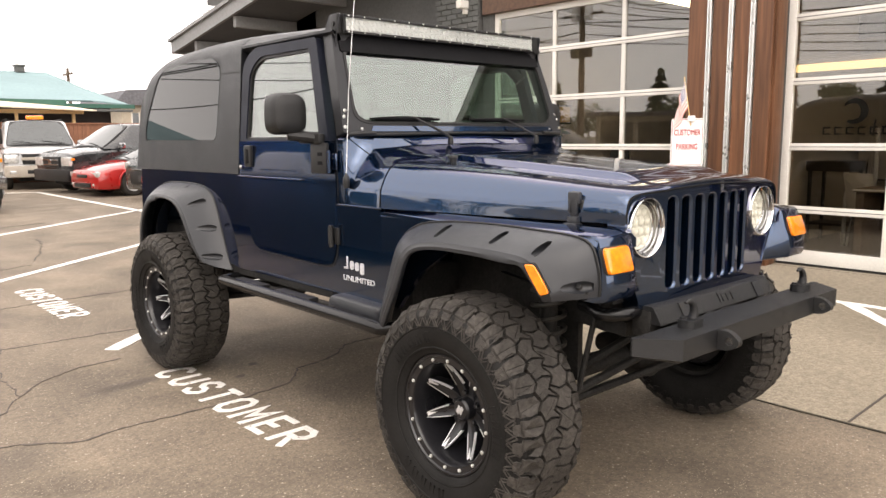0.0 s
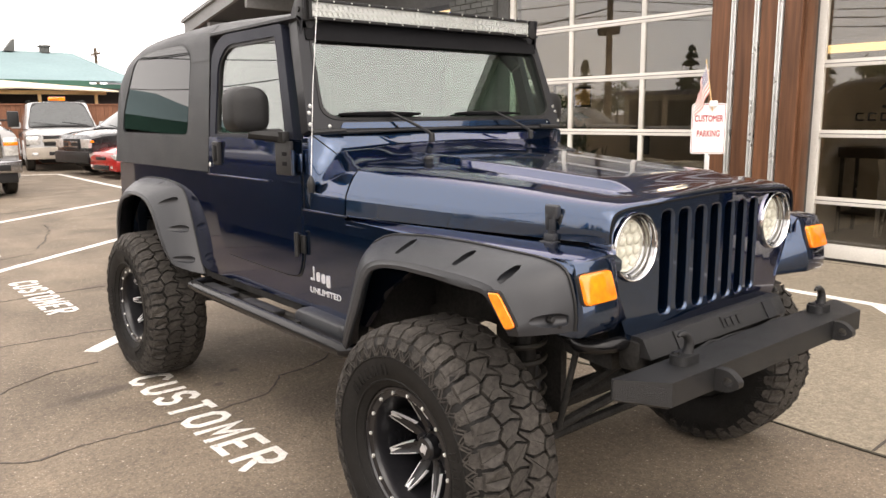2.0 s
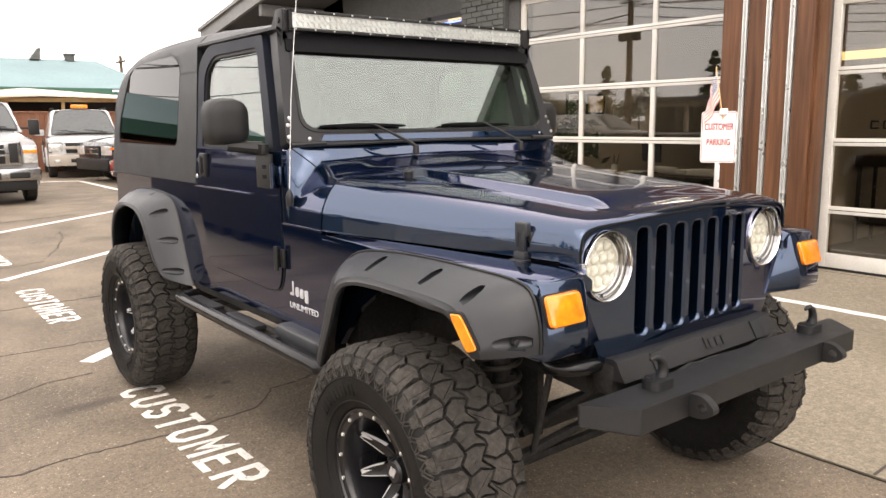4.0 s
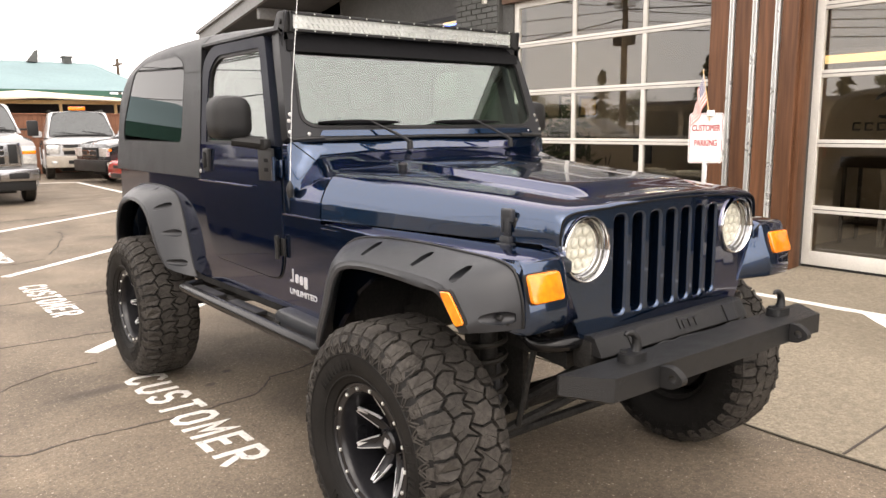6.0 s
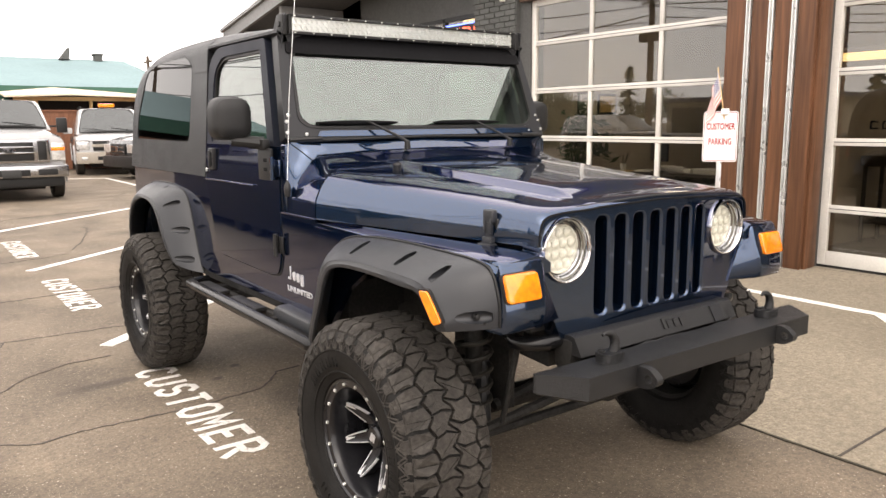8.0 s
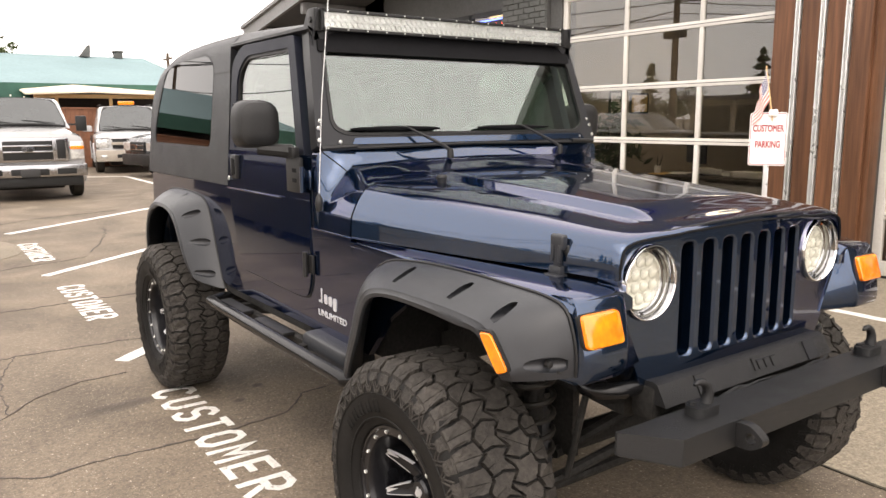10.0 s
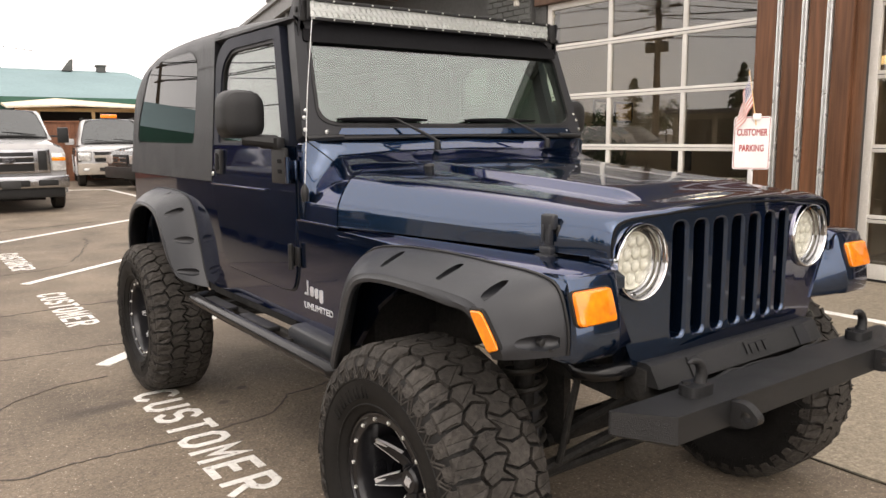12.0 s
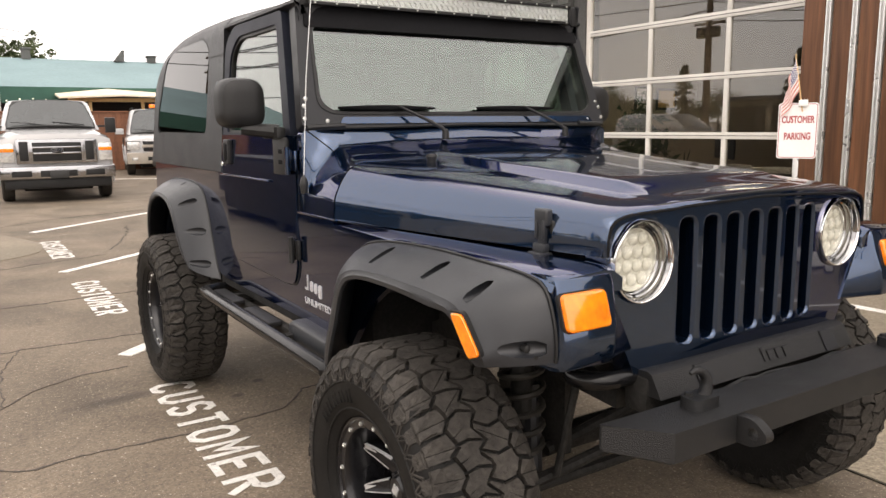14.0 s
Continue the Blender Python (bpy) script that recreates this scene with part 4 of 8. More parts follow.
bmesh.ops.bevel(tri, geom=lips, offset=0.009, segments=3, profile=0.5, affect="EDGES", clamp_overlap=True)
bmesh.ops.triangulate(tri, faces=tri.faces)
for v in tri.verts:
    v.co.y += 0.014 - 0.020 * max(0.0, 1 - (v.co.x / 0.40) ** 2)
tri.to_mesh(grille.data)
tri.free()
rim_line = [(x * 1.004, -0.4525 - 0.020 * max(0.0, 1 - (x / 0.40) ** 2), z + 0.002) for x, z in [(-a, b) for a, b in gp[8::-1]] + gp[1:9]]
part("grille_gap", tube(bmesh.new(), rim_line, 0.0045, 8), BLACK, offroader)
part("radiator", boxes(((-0.40, -0.28, 0.80), (0.40, -0.24, 1.19))), DARK, offroader)
for s in (-1, 1):
    part("grille_cheek", boxes(((s * 0.33, -0.40, 0.82), (s * 0.52, -0.24, 1.17))), DARK, offroader)


def headlight(s):
    c = (-0.435 if s < 0 else 0.420, 0.016, 1.089)
    bez = lathe(bmesh.new(), [(-0.460, 0.0965), (-0.487, 0.0975), (-0.492, 0.0985), (-0.4945, 0.1005), (-0.494, 0.103), (-0.487, 0.1055), (-0.474, 0.1070), (-0.455, 0.1070), (-0.455, 0.0965)], "y", 56, c, True)
    h = part("headlight", bez, CHROME, offroader, "round headlight with chrome bezel and clear lens")
    part("bezel_cone", lathe(bmesh.new(), [(-0.448, 0.0815), (-0.456, 0.0830), (-0.459, 0.0865), (-0.469, 0.0880), (-0.472, 0.0915), (-0.482, 0.0935), (-0.489, 0.0980)], "y", 56, c), CONE_CHROME, h, "stepped darker inner bezel")
    part("lamp_ring", lathe(bmesh.new(), [(-0.455, 0.0775), (-0.459, 0.0795), (-0.456, 0.0822), (-0.446, 0.0822), (-0.446, 0.0775)], "y", 40, c, True), CHROME, h)
    plate = part("led_plate", lathe(bmesh.new(), [(-0.4485, 0.0), (-0.4485, 0.072), (-0.4550, 0.0780), (-0.44, 0.0785)], "y", 40, c), LED_MAT, h)
    dome = [(0.002, 0.0172), (-0.004, 0.0160), (-0.0080, 0.0115), (-0.0100, 0.006), (-0.0106, 0.0)]
    for j, row in enumerate((3, 4, 4, 3)):
        for i in range(row):
            x, z = (i - (row - 1) / 2) * 0.0355, (1.5 - j) * 0.0345
            part("led_cell", lathe(bmesh.new(), dome, "y", 14), LED_MAT, plate).location = (c[0] + x, -0.4325, c[2] + z)
    lens = lathe(bmesh.new(), [(-0.456, 0.0780), (-0.467, 0.062), (-0.474, 0.033), (-0.476, 0.0)], "y", 40, c)
    part("lens", lens, LENS, h).visible_shadow = False


both(headlight)


# front fenders
def nose_y(z):
    """How far forward the fender's face stands at a height: it leans back towards the top."""
    return -0.497 - 0.034 * smooth01((1.075 - z) / 0.15)


def fender(s):
    rings = []
    for y, wi, zt, wo in ((0.62, 0.745, 1.109, 0.760), (0.3, 0.690, 1.104, 0.759), (0.0, 0.636, 1.101, 0.757), (-0.3, 0.580, 1.099, 0.752), (-0.40, 0.560, 1.097, 0.748), (-0.465, 0.548, 1.091, 0.745), (-0.488, 0.552, 1.083, 0.742)):
        pts = [(wi - 0.03, zt - 0.02), (wi, zt), (wi + 0.03, zt + 0.004), (wo - 0.03, zt - 0.004), (wo - 0.008, zt - 0.014), (wo, zt - 0.03), (wo - 0.004, zt - 0.05), (wi - 0.03, zt - 0.05)]
        rings.append([(s * a, y, c) for a, c in pts])
    fe = part("fender", ring_bridge(bmesh.new(), rings), PAINT, offroader)
    # front face round the lamp, with a broad slanting cheek back to the grille
    rows = []
    for z, back in ((1.086, 0.020), (1.078, 0.006), (1.064, 0.0), (1.01, 0.0), (0.96, 0.0), (0.915, 0.0), (0.890, 0.003), (0.878, 0.010), (0.872, 0.026)):
        low = max(0.0, 1.04 - z) / 0.17
        wi, ridge, wo, y = 0.545 - 0.085 * low, 0.562 + 0.026 * low, 0.736, nose_y(z) + back
        rows.append([(s * (wi - 0.012), -0.40, z), (s * wi, -0.466, z), (s * (ridge - 0.007), y + 0.010, z), (s * (ridge - 0.001), y + 0.003, z), (s * (ridge + 0.008), y, z), (s * (wo - 0.016), y, z), (s * (wo - 0.004), y + 0.006, z), (s * wo, y + 0.02, z), (s * wo, y + 0.07, z)])
    part("fender_face", ring_bridge(bmesh.new(), rows), PAINT, fe)
    # outer skin down to the arch, and dark liner
    bm = bmesh.new()
    prism(bm, [(0.62, 0.72), (0.62, 1.095), (-0.44, 1.068), (-0.47, 0.92), (-0.40, 0.90), (-0.33, 0.985), (0.16, 0.99), (0.36, 0.86), (0.50, 0.70)], "x", s * 0.735, s * 0.7595)
    part("fender_skin", bm, PAINT, fe)
    liner = boxes(((s * 0.40, -0.42, 1.02), (s * 0.74, 0.62, 1.05)), ((s * 0.39, 0.58, 0.70), (s * 0.74, 0.62, 1.05)), ((s * 0.38, -0.36, 0.72), (s * 0.41, 0.62, 1.08)))
    part("wheel_liner", liner, DARK, fe)
    # turn signal following the face
    rr = rounded([(0.598, 0.968), (0.731, 0.968), (0.731, 1.050), (0.598, 1.050)], 0.014, 4)
    mid = Vector((0.6645, 1.009))
    rings = [[(s * (mid.x + (x - mid.x) * k), nose_y(mid.y + (z - mid.y) * k) - o, mid.y + (z - mid.y) * k) for x, z in rr] for o, k in ((-0.02, 1.0), (0.006, 1.0), (0.012, 0.97), (0.015, 0.88))]
    sig = part("turn_signal", ring_bridge(bmesh.new(), rings), AMBER, offroader, "amber turn signal lens")
    gap = [[(s * (mid.x + (x - mid.x) * 1.06), nose_y(mid.y + (z - mid.y) * 1.08) - o, mid.y + (z - mid.y) * 1.08) for x, z in rr] for o in (-0.01, 0.0015)]
    part("lamp_gasket", ring_bridge(bmesh.new(), gap), BLACK, sig)


both(fender)


def spline(rows, steps):
    """A smooth row of stations through the given ones."""
    flat = [[v for g in r for v in (g if isinstance(g, tuple) else (g,))] for r in rows]
    out = []
    for i in range(len(flat) - 1):
        a, b, c, d = flat[max(i - 1, 0)], flat[i], flat[i + 1], flat[min(i + 2, len(flat) - 1)]
        for k in range(steps):
            t = k / steps
            out.append([0.5 * (2 * q + (r - p) * t + (2 * p - 5 * q + 4 * r - w) * t * t + (3 * q - p - 3 * r + w) * t ** 3) for p, q, r, w in zip(a, b, c, d)])
    return out + [flat[-1]]


def flare(name, stations, s, pockets, label):
    """A pocket-style wheel flare: stations of outer (y, z), inner (y, z), inner and outer half width."""
    rings = []
    for yo, zo, yi, zi, wi, wo in spline(stations, 3):
        cy, cz = yo - yi, zo - zi
        n = math.hypot(cy, cz)
        dy, dz = cy / n, cz / n
        across = [(0.0, 0.0), (0.006, 0.02), (0.25, 0.13), (0.5, 0.35), (0.75, 0.62), (0.90, 0.86), (0.955, 0.92)]
        top = [(s * (wi + (wo - wi) * a), yi + cy * b, zi + cz * b) for a, b in across]
        lip = [(s * (wo - 0.004), yo + dy * 0.004, zo + dz * 0.004), (s * wo, yo + dy * 0.012, zo + dz * 0.012), (s * (wo - 0.001), yo + dy * 0.028, zo + dz * 0.028),
               (s * (wo - 0.010), yo + dy * 0.031, zo + dz * 0.031), (s * (wo - 0.018), yo + dy * 0.026, zo + dz * 0.026), (s * (wo - 0.06), yi + cy * 0.75 + dy * 0.030, zi + cz * 0.75 + dz * 0.030), (s * (wi - 0.006), yi + dy * 0.032, zi + dz * 0.032)]
        rings.append(top + lip)
    ob = part(name, ring_bridge(bmesh.new(), rings), TRIM_PLASTIC, offroader, label, 40)
    part("edge_seal", tube(bmesh.new(), [(s * (wi + 0.003), yi, zi) for yo, zo, yi, zi, wi, wo in spline(stations, 3)], 0.0045, 6), BLACK, ob)
    for (p, q, size) in pockets:
        a, b = Vector((s * p[0], p[1], p[2])), Vector((s * q[0], q[1], q[2]))
        tool = tube(bmesh.new(), [a.lerp(b, k / 6) for k in range(7)], [size * g for g in (0.55, 0.95, 1.0, 0.92, 0.8, 0.66, 0.45)], 12)
        cut(ob, tool, True)
        part("bolt", lathe(bmesh.new(), [(-0.006, 0.0), (-0.006, 0.005), (0.0, 0.005), (0.002, 0.0)], "z", 6, a.lerp(b, 0.2) + Vector((0, 0, -size * 0.8))), DARK, ob)
    return ob


FRONT = [((0.500, 0.640), (0.590, 0.640), 0.759, 0.865), ((0.440, 0.72), (0.570, 0.74), 0.759, 0.885), ((0.370, 0.83), (0.530, 0.86), 0.758, 0.895), ((0.310, 0.945), (0.475, 0.985), 0.757, 0.899),
         ((0.24, 1.000), (0.355, 1.062), 0.756, 0.90), ((0.10, 1.022), (0.165, 1.088), 0.754, 0.90), ((-0.10, 1.024), (-0.06, 1.094), 0.748, 0.90), ((-0.24, 1.020), (-0.26, 1.090), 0.747, 0.899),
         ((-0.318, 1.008), (-0.40, 1.084), 0.745, 0.897), ((-0.358, 0.970), (-0.468, 1.062), 0.742, 0.893), ((-0.39, 0.925), (-0.494, 1.000), 0.738, 0.888), ((-0.405, 0.905), (-0.502, 0.94), 0.735, 0.884), ((-0.405, 0.885), (-0.50, 0.895), 0.735, 0.875)]
FP = [((0.772, 0.135, 1.066), (0.868, 0.140, 1.042), 0.022), ((0.774, -0.155, 1.066), (0.868, -0.142, 1.044), 0.022), ((0.780, -0.355, 1.051), (0.874, -0.338, 1.030), 0.023), ((0.758, -0.492, 0.930), (0.866, -0.440, 0.930), 0.021)]
REAR = [((2.13, 0.72), (1.985, 0.675), 0.755, 0.875), ((2.18, 0.79), (2.03, 0.76), 0.757, 0.892), ((2.24, 0.89), (2.08, 0.88), 0.758, 0.90), ((2.31, 0.985), (2.135, 1.01), 0.758, 0.90), ((2.40, 1.045), (2.20, 1.10), 0.758, 0.90),
        ((2.52, 1.068), (2.33, 1.140), 0.758, 0.90), ((2.66, 1.072), (2.60, 1.148), 0.758, 0.90), ((2.78, 1.05), (2.86, 1.13), 0.758, 0.90), ((2.88, 0.99), (3.03, 1.05), 0.758, 0.90), ((2.97, 0.88), (3.13, 0.92), 0.757, 0.895), ((3.04, 0.74), (3.20, 0.76), 0.755, 0.88)]
RP = [((0.785, 2.042, 0.745), (0.874, 2.128, 0.752), 0.021), ((0.785, 2.104, 0.905), (0.878, 2.188, 0.908), 0.021), ((0.785, 2.20, 1.054), (0.878, 2.286, 1.030), 0.021), ((0.785, 2.42, 1.146), (0.865, 2.43, 1.122), 0.014), ((0.785, 2.80, 1.142), (0.865, 2.79, 1.114), 0.014)]


def flares(s):
    f1 = flare("fender_flare", FRONT, s, FP, "matte charcoal wheel flare with bolt pockets")
    flare("fender_flare", REAR, s, RP, "matte charcoal wheel flare with bolt pockets")
    # side marker on the front slope of the flare
    c = [(0.899, -0.322, 1.000), (0.893, -0.362, 1.003), (0.884, -0.418, 0.918), (0.893, -0.388, 0.905)]
    rr = rounded([(0, 0), (1, 0), (1, 1), (0, 1)], 0.18, 3)

    def marker(levels):
        rings = []
        for off, grow in levels:
            ring = []
            for u, v in rr:
                u, v = 0.5 + (u - 0.5) * grow, 0.5 + (v - 0.5) * (1 + (grow - 1) * 0.5)
                p = Vector(c[0]).lerp(Vector(c[1]), u).lerp(Vector(c[3]).lerp(Vector(c[2]), u), v)
                ring.append((s * (p.x + off * 0.9), p.y - off * 0.45, p.z))
            rings.append(ring)
        return ring_bridge(bmesh.new(), rings)

    mk = part("side_marker", marker(((-0.012, 1.0), (0.009, 1.0), (0.012, 0.90))), AMBER, f1, "amber side marker lamp")
    part("lamp_gasket", marker(((-0.012, 1.20), (0.004, 1.20))), BLACK, mk)
    bolt = lathe(bmesh.new(), [(0.012, 0.010), (-0.002, 0.009), (-0.006, 0.0)], "y", 10, (s * 0.795, -0.468, 0.930))
    part("bolt", bolt, BLACK, f1)


both(flares)


# doors
def door(s):
    poly = rounded([(0.940, 1.392), (0.932, 0.90), (0.965, 0.828), (1.06, 0.818), (1.655, 0.832), (1.715, 0.875), (1.775, 1.05), (1.835, 1.25), (1.845, 1.392)], [0.01, 0.06, 0.03, 0.03, 0.05, 0.06, 0.1, 0.1, 0.01])
    bm = side_prism(bmesh.new(), poly, s, 0.010, 0.05)
    bevelled(bm, 0.006, 2, 50)
    d = part("door", bm, PAINT, offroader, "navy door with black handle and framed window")
    gap = side_prism(bmesh.new(), [(y * 1.0 + (0.008 if y > 1.4 else -0.008), z + (-0.008 if z < 1.0 else 0.0)) for y, z in poly], s, 0.0015, 0.03)
    part("door_gap", gap, BLACK, d)
    part("side_groove", boxes(((s * 0.766, 1.20, 1.206), (s * 0.774, 1.84, 1.214), 0.003)), PAINT, d)
    # upper frame with opening
    out = rounded([(1.000, 1.385), (1.135, 1.868), (1.72, 1.872), (1.835, 1.80), (1.848, 1.385)], [0.0, 0.02, 0.10, 0.10, 0.0], 5)
    inn = rounded([(1.075, 1.402), (1.185, 1.822), (1.66, 1.822), (1.76, 1.75), (1.785, 1.402)], [0.02, 0.02, 0.07, 0.08, 0.02], 5)
    fr = part("window_frame", side_prism(bmesh.new(), out, s, 0.004, 0.045), SATIN_NAVY, d)
    cut(fr, side_prism(bmesh.new(), inn, s, 0.10, 0.30))
    seal = part("window_seal", side_prism(bmesh.new(), rounded([(1.068, 1.396), (1.179, 1.829), (1.665, 1.829), (1.767, 1.755), (1.792, 1.396)], [0.02, 0.02, 0.07, 0.08, 0.02], 5), s, -0.004, 0.02), BLACK, d)
    cut(seal, side_prism(bmesh.new(), rounded([(1.095, 1.412), (1.198, 1.808), (1.65, 1.808), (1.748, 1.745), (1.772, 1.412)], [0.02, 0.02, 0.07, 0.08, 0.02], 5), s, 0.10, 0.30))
    g = part("window_glass", side_prism(bmesh.new(), [(1.09, 1.40), (1.195, 1.812), (1.66, 1.812), (1.755, 1.745), (1.78, 1.40)], s, -0.012, 0.004), SIDE_GLASS, d)
    g.visible_shadow = False
    # handle recess and lever
    bm = boxes(((s * 0.755, 1.690, 1.258), (s * 0.7775, 1.758, 1.372), 0.010, 3))
    h = part("door_handle", bm, BLACK, d, "black recessed door handle")
    part("handle_cup", boxes(((s * 0.77, 1.700, 1.278), (s * 0.7795, 1.738, 1.352), 0.006)), MATTE_BLACK, d)
    part("handle_lever", boxes(((s * 0.772, 1.722, 1.272), (s * 0.786, 1.742, 1.358), 0.006)), BLACK, d)
    part("door_lock", lathe(bmesh.new(), [(0, 0.0), (0, 0.011), (s * 0.004, 0.010), (s * 0.005, 0.0)], "x", 12, (s * 0.7702, 1.806, 1.258)), SCREW, d)
    for z in (0.965, 1.30):
        bm = boxes(((s * 0.768, 0.945, z - 0.04), (s * 0.778, 0.982, z + 0.040), 0.004), ((s * 0.762, 0.905, z - 0.038), (s * 0.772, 0.94, z + 0.038), 0.004))
        tube(bm, [(s * 0.787, 0.942, z - 0.05), (s * 0.787, 0.942, z + 0.05)], 0.010, 10)
        part("hinge", bm, BLACK if z < 1.2 else PAINT, d)
    part("mirror_bracket", boxes(((s * 0.768, 0.965, 1.245), (s * 0.786, 1.095, 1.385), 0.006)), BLACK, d)
    for z in (1.285, 1.325):
        part("bracket_slot", boxes(((s * 0.784, 0.995, z), (s * 0.7868, 1.035, z + 0.016), 0.001)), MATTE_BLACK, d)
    # mirror
    arm = bmesh.new()
    tube(arm, [(s * 0.775, 1.05, 1.405), (s * 0.83, 1.07, 1.412), (s * 0.90, 1.10, 1.42)], [0.03, 0.026, 0.024], 10)
    box(arm, (s * 0.765, 1.00, 1.38), (s * 0.80, 1.17, 1.425), 0.008)
    part("door_mirror", arm, BLACK, d, "large black side mirror")
    rr = rounded([(-0.088, -0.093), (0.088, -0.093), (0.088, 0.093), (-0.088, 0.093)], [0.055, 0.055, 0.07, 0.07], 6)
    rings = [[(s * 0.898 + x * k, 1.10 + yy, 1.515 + z * k) for x, z in rr] for yy, k in ((0.05, 0.93), (0.045, 1.0), (0.0, 0.99), (-0.022, 0.955), (-0.038, 0.88), (-0.048, 0.72), (-0.052, 0.4))]
    part("mirror_shell", ring_bridge(bmesh.new(), rings), BLACK, d)
    part("mirror_glass", boxes(((s * 0.825, 1.151, 1.435), (s * 0.97, 1.154, 1.595))), CHROME, d)


both(door)

# hardtop
rings = []
hs = [(1.00, 1.878, 1.905), (1.10, 1.878, 1.922), (1.4, 1.878, 1.936), (1.70, 1.878, 1.95), (1.852, 1.878, 1.954), (1.853, 1.218, 1.954), (2.0, 1.218, 1.957), (2.4, 1.218, 1.955), (2.75, 1.218, 1.938), (2.98, 1.218, 1.905), (3.13, 1.218, 1.855), (3.22, 1.218, 1.78), (3.262, 1.218, 1.69), (3.285, 1.218, 1.55)]
for i, (y, zl, zt) in enumerate(hs):
    w0 = side_x(zl) + 0.006
    ws = side_x(min(1.83, zt - 0.06)) + 0.006
    zsd = max(zl + 0.012, zt - 0.10)
    half = [(w0, zl), (w0 + (side_x(zsd) + 0.006 - w0) * 0.5, (zl + zsd) / 2), (side_x(zsd) + 0.006, zsd), (side_x(zsd) - 0.012, zt - 0.055), (side_x(zsd) - 0.045, zt - 0.022), (side_x(zsd) - 0.10, zt - 0.003), (0.42, zt + 0.008), (0.0, zt + 0.012)]
    yb = [0.0] * 8 if y < 3.2 else [0.02, 0.012, 0.0, -0.01, -0.02, -0.03, -0.03, -0.03]
    rings.append([(-x, y + o, z) for (x, z), o in zip(half, yb)] + [(x, y + o, z) for (x, z), o in list(zip(half, yb))[::-1][1:]])
fine = []
for a, b in zip(rings[5:], rings[6:]):
    k = rings.index(a)
    p, q = rings[max(k - 1, 5)], rings[min(k + 2, len(rings) - 1)]
    for step in range(4):
        t = step / 4
        fine.append([tuple(0.5 * (2 * v + (w - u) * t + (2 * u - 5 * v + 4 * w - x) * t * t + (3 * v - u - 3 * w + x) * t ** 3) for u, v, w, x in zip(*four)) for four in zip(p, a, b, q)])
rings = rings[:5] + fine + rings[-1:]
inside = [[(p[0] * 0.945, p[1] - (0.03 if p[1] > 3.2 else 0.0), p[2] - 0.022 if p[2] > 1.6 else p[2]) for p in r] for r in rings]
bm = bmesh.new()
for skin in (rings, inside):
    ring_bridge(bm, skin, closed=False)
bm.verts.ensure_lookup_table()
n_ring, n_pt = len(rings), len(rings[0])
half_count = n_ring * n_pt
for k in range(n_ring - 1):
    for e in (0, n_pt - 1):
        i, j = k * n_pt + e, (k + 1) * n_pt + e
        bm.faces.new((bm.verts[i], bm.verts[j], bm.verts[half_count + j], bm.verts[half_count + i]))
for k in (0, n_ring - 1):
    for e in range(n_pt - 1):
        i, j = k * n_pt + e, k * n_pt + e + 1
        bm.faces.new((bm.verts[i], bm.verts[j], bm.verts[half_count + j], bm.verts[half_count + i]))
hardtop = part("hardtop", bm, HARDTOP_MAT, offroader, "charcoal fibreglass hardtop", 45)
bm = bmesh.new()
ring_bridge(bm, [[(p[0] * 0.99, p[1] - 0.012, p[2]) for p in rings[-1]], [(p[0] * 0.98, p[1] - 0.03, p[2]) for p in rings[-1]]])
part("liftgate", bm, HARDTOP_MAT, offroader)
qpoly = rounded([(2.145, 1.408), (2.105, 1.80), (2.20, 1.852), (2.70, 1.848), (2.93, 1.815), (3.13, 1.52), (3.15, 1.415)], [0.05, 0.06, 0.08, 0.1, 0.12, 0.12, 0.05], 5)
rim_poly = rounded([(2.125, 1.388), (2.083, 1.81), (2.19, 1.874), (2.71, 1.868), (2.95, 1.83), (3.155, 1.53), (3.175, 1.395)], [0.06, 0.07, 0.09, 0.1, 0.13, 0.13, 0.06], 5)
for s in (-1, 1):
    cut(hardtop, side_prism(bmesh.new(), rim_poly, s, 0.3, 0.299))
    cut(hardtop, side_prism(bmesh.new(), qpoly, s, 0.3, 0.6))
    g = part("quarter_window", side_prism(bmesh.new(), rounded([(2.135, 1.398), (2.095, 1.805), (2.195, 1.862), (2.705, 1.858), (2.94, 1.822), (3.142, 1.525), (3.162, 1.405)], [0.05, 0.06, 0.08, 0.1, 0.12, 0.12, 0.05], 5), s, 0.004, 0.006), TINTED, hardtop, "dark tinted quarter window")
    g.visible_shadow = False
    part("drip_rail", side_prism(bmesh.new(), [(1.853, 1.76), (1.853, 1.768), (2.09, 1.768), (2.09, 1.76)], s, 0.008, 0.006), BLACK, hardtop)
part("rear_window", boxes(((-0.6, 3.270, 1.32), (0.6, 3.276, 1.66))), TINTED, hardtop).visible_shadow = False

# windscreen frame
def ws(u, v, off=0.0):
    """Across u (half widths), up v from 0 to 1, off along the pane's normal."""
    return Vector((u * (0.752 - 0.052 * v), 0.885 + 0.150 * v - off * 0.94, 1.43 + 0.455 * v + off * 0.33))


bm = bmesh.new()
oc = rounded([(-1, -0.02), (1, -0.02), (1, 1.0), (-1, 1.0)], [0.03, 0.03, 0.06, 0.06], 3)
ring_bridge(bm, [[ws(u, v, 0.012) for u, v in oc], [ws(u, v, -0.045) for u, v in oc]])
frame_ob = part("windscreen_frame", bm, FRAME_MAT, offroader, "satin grey windscreen frame")
ic = rounded([(-0.900, 0.085), (0.930, 0.085), (0.945, 0.81), (-0.922, 0.81)], [0.15, 0.15, 0.07, 0.07], 8)
cut(frame_ob, ring_bridge(bmesh.new(), [[ws(u, v, 0.2) for u, v in ic], [ws(u, v, -0.2) for u, v in ic]]))
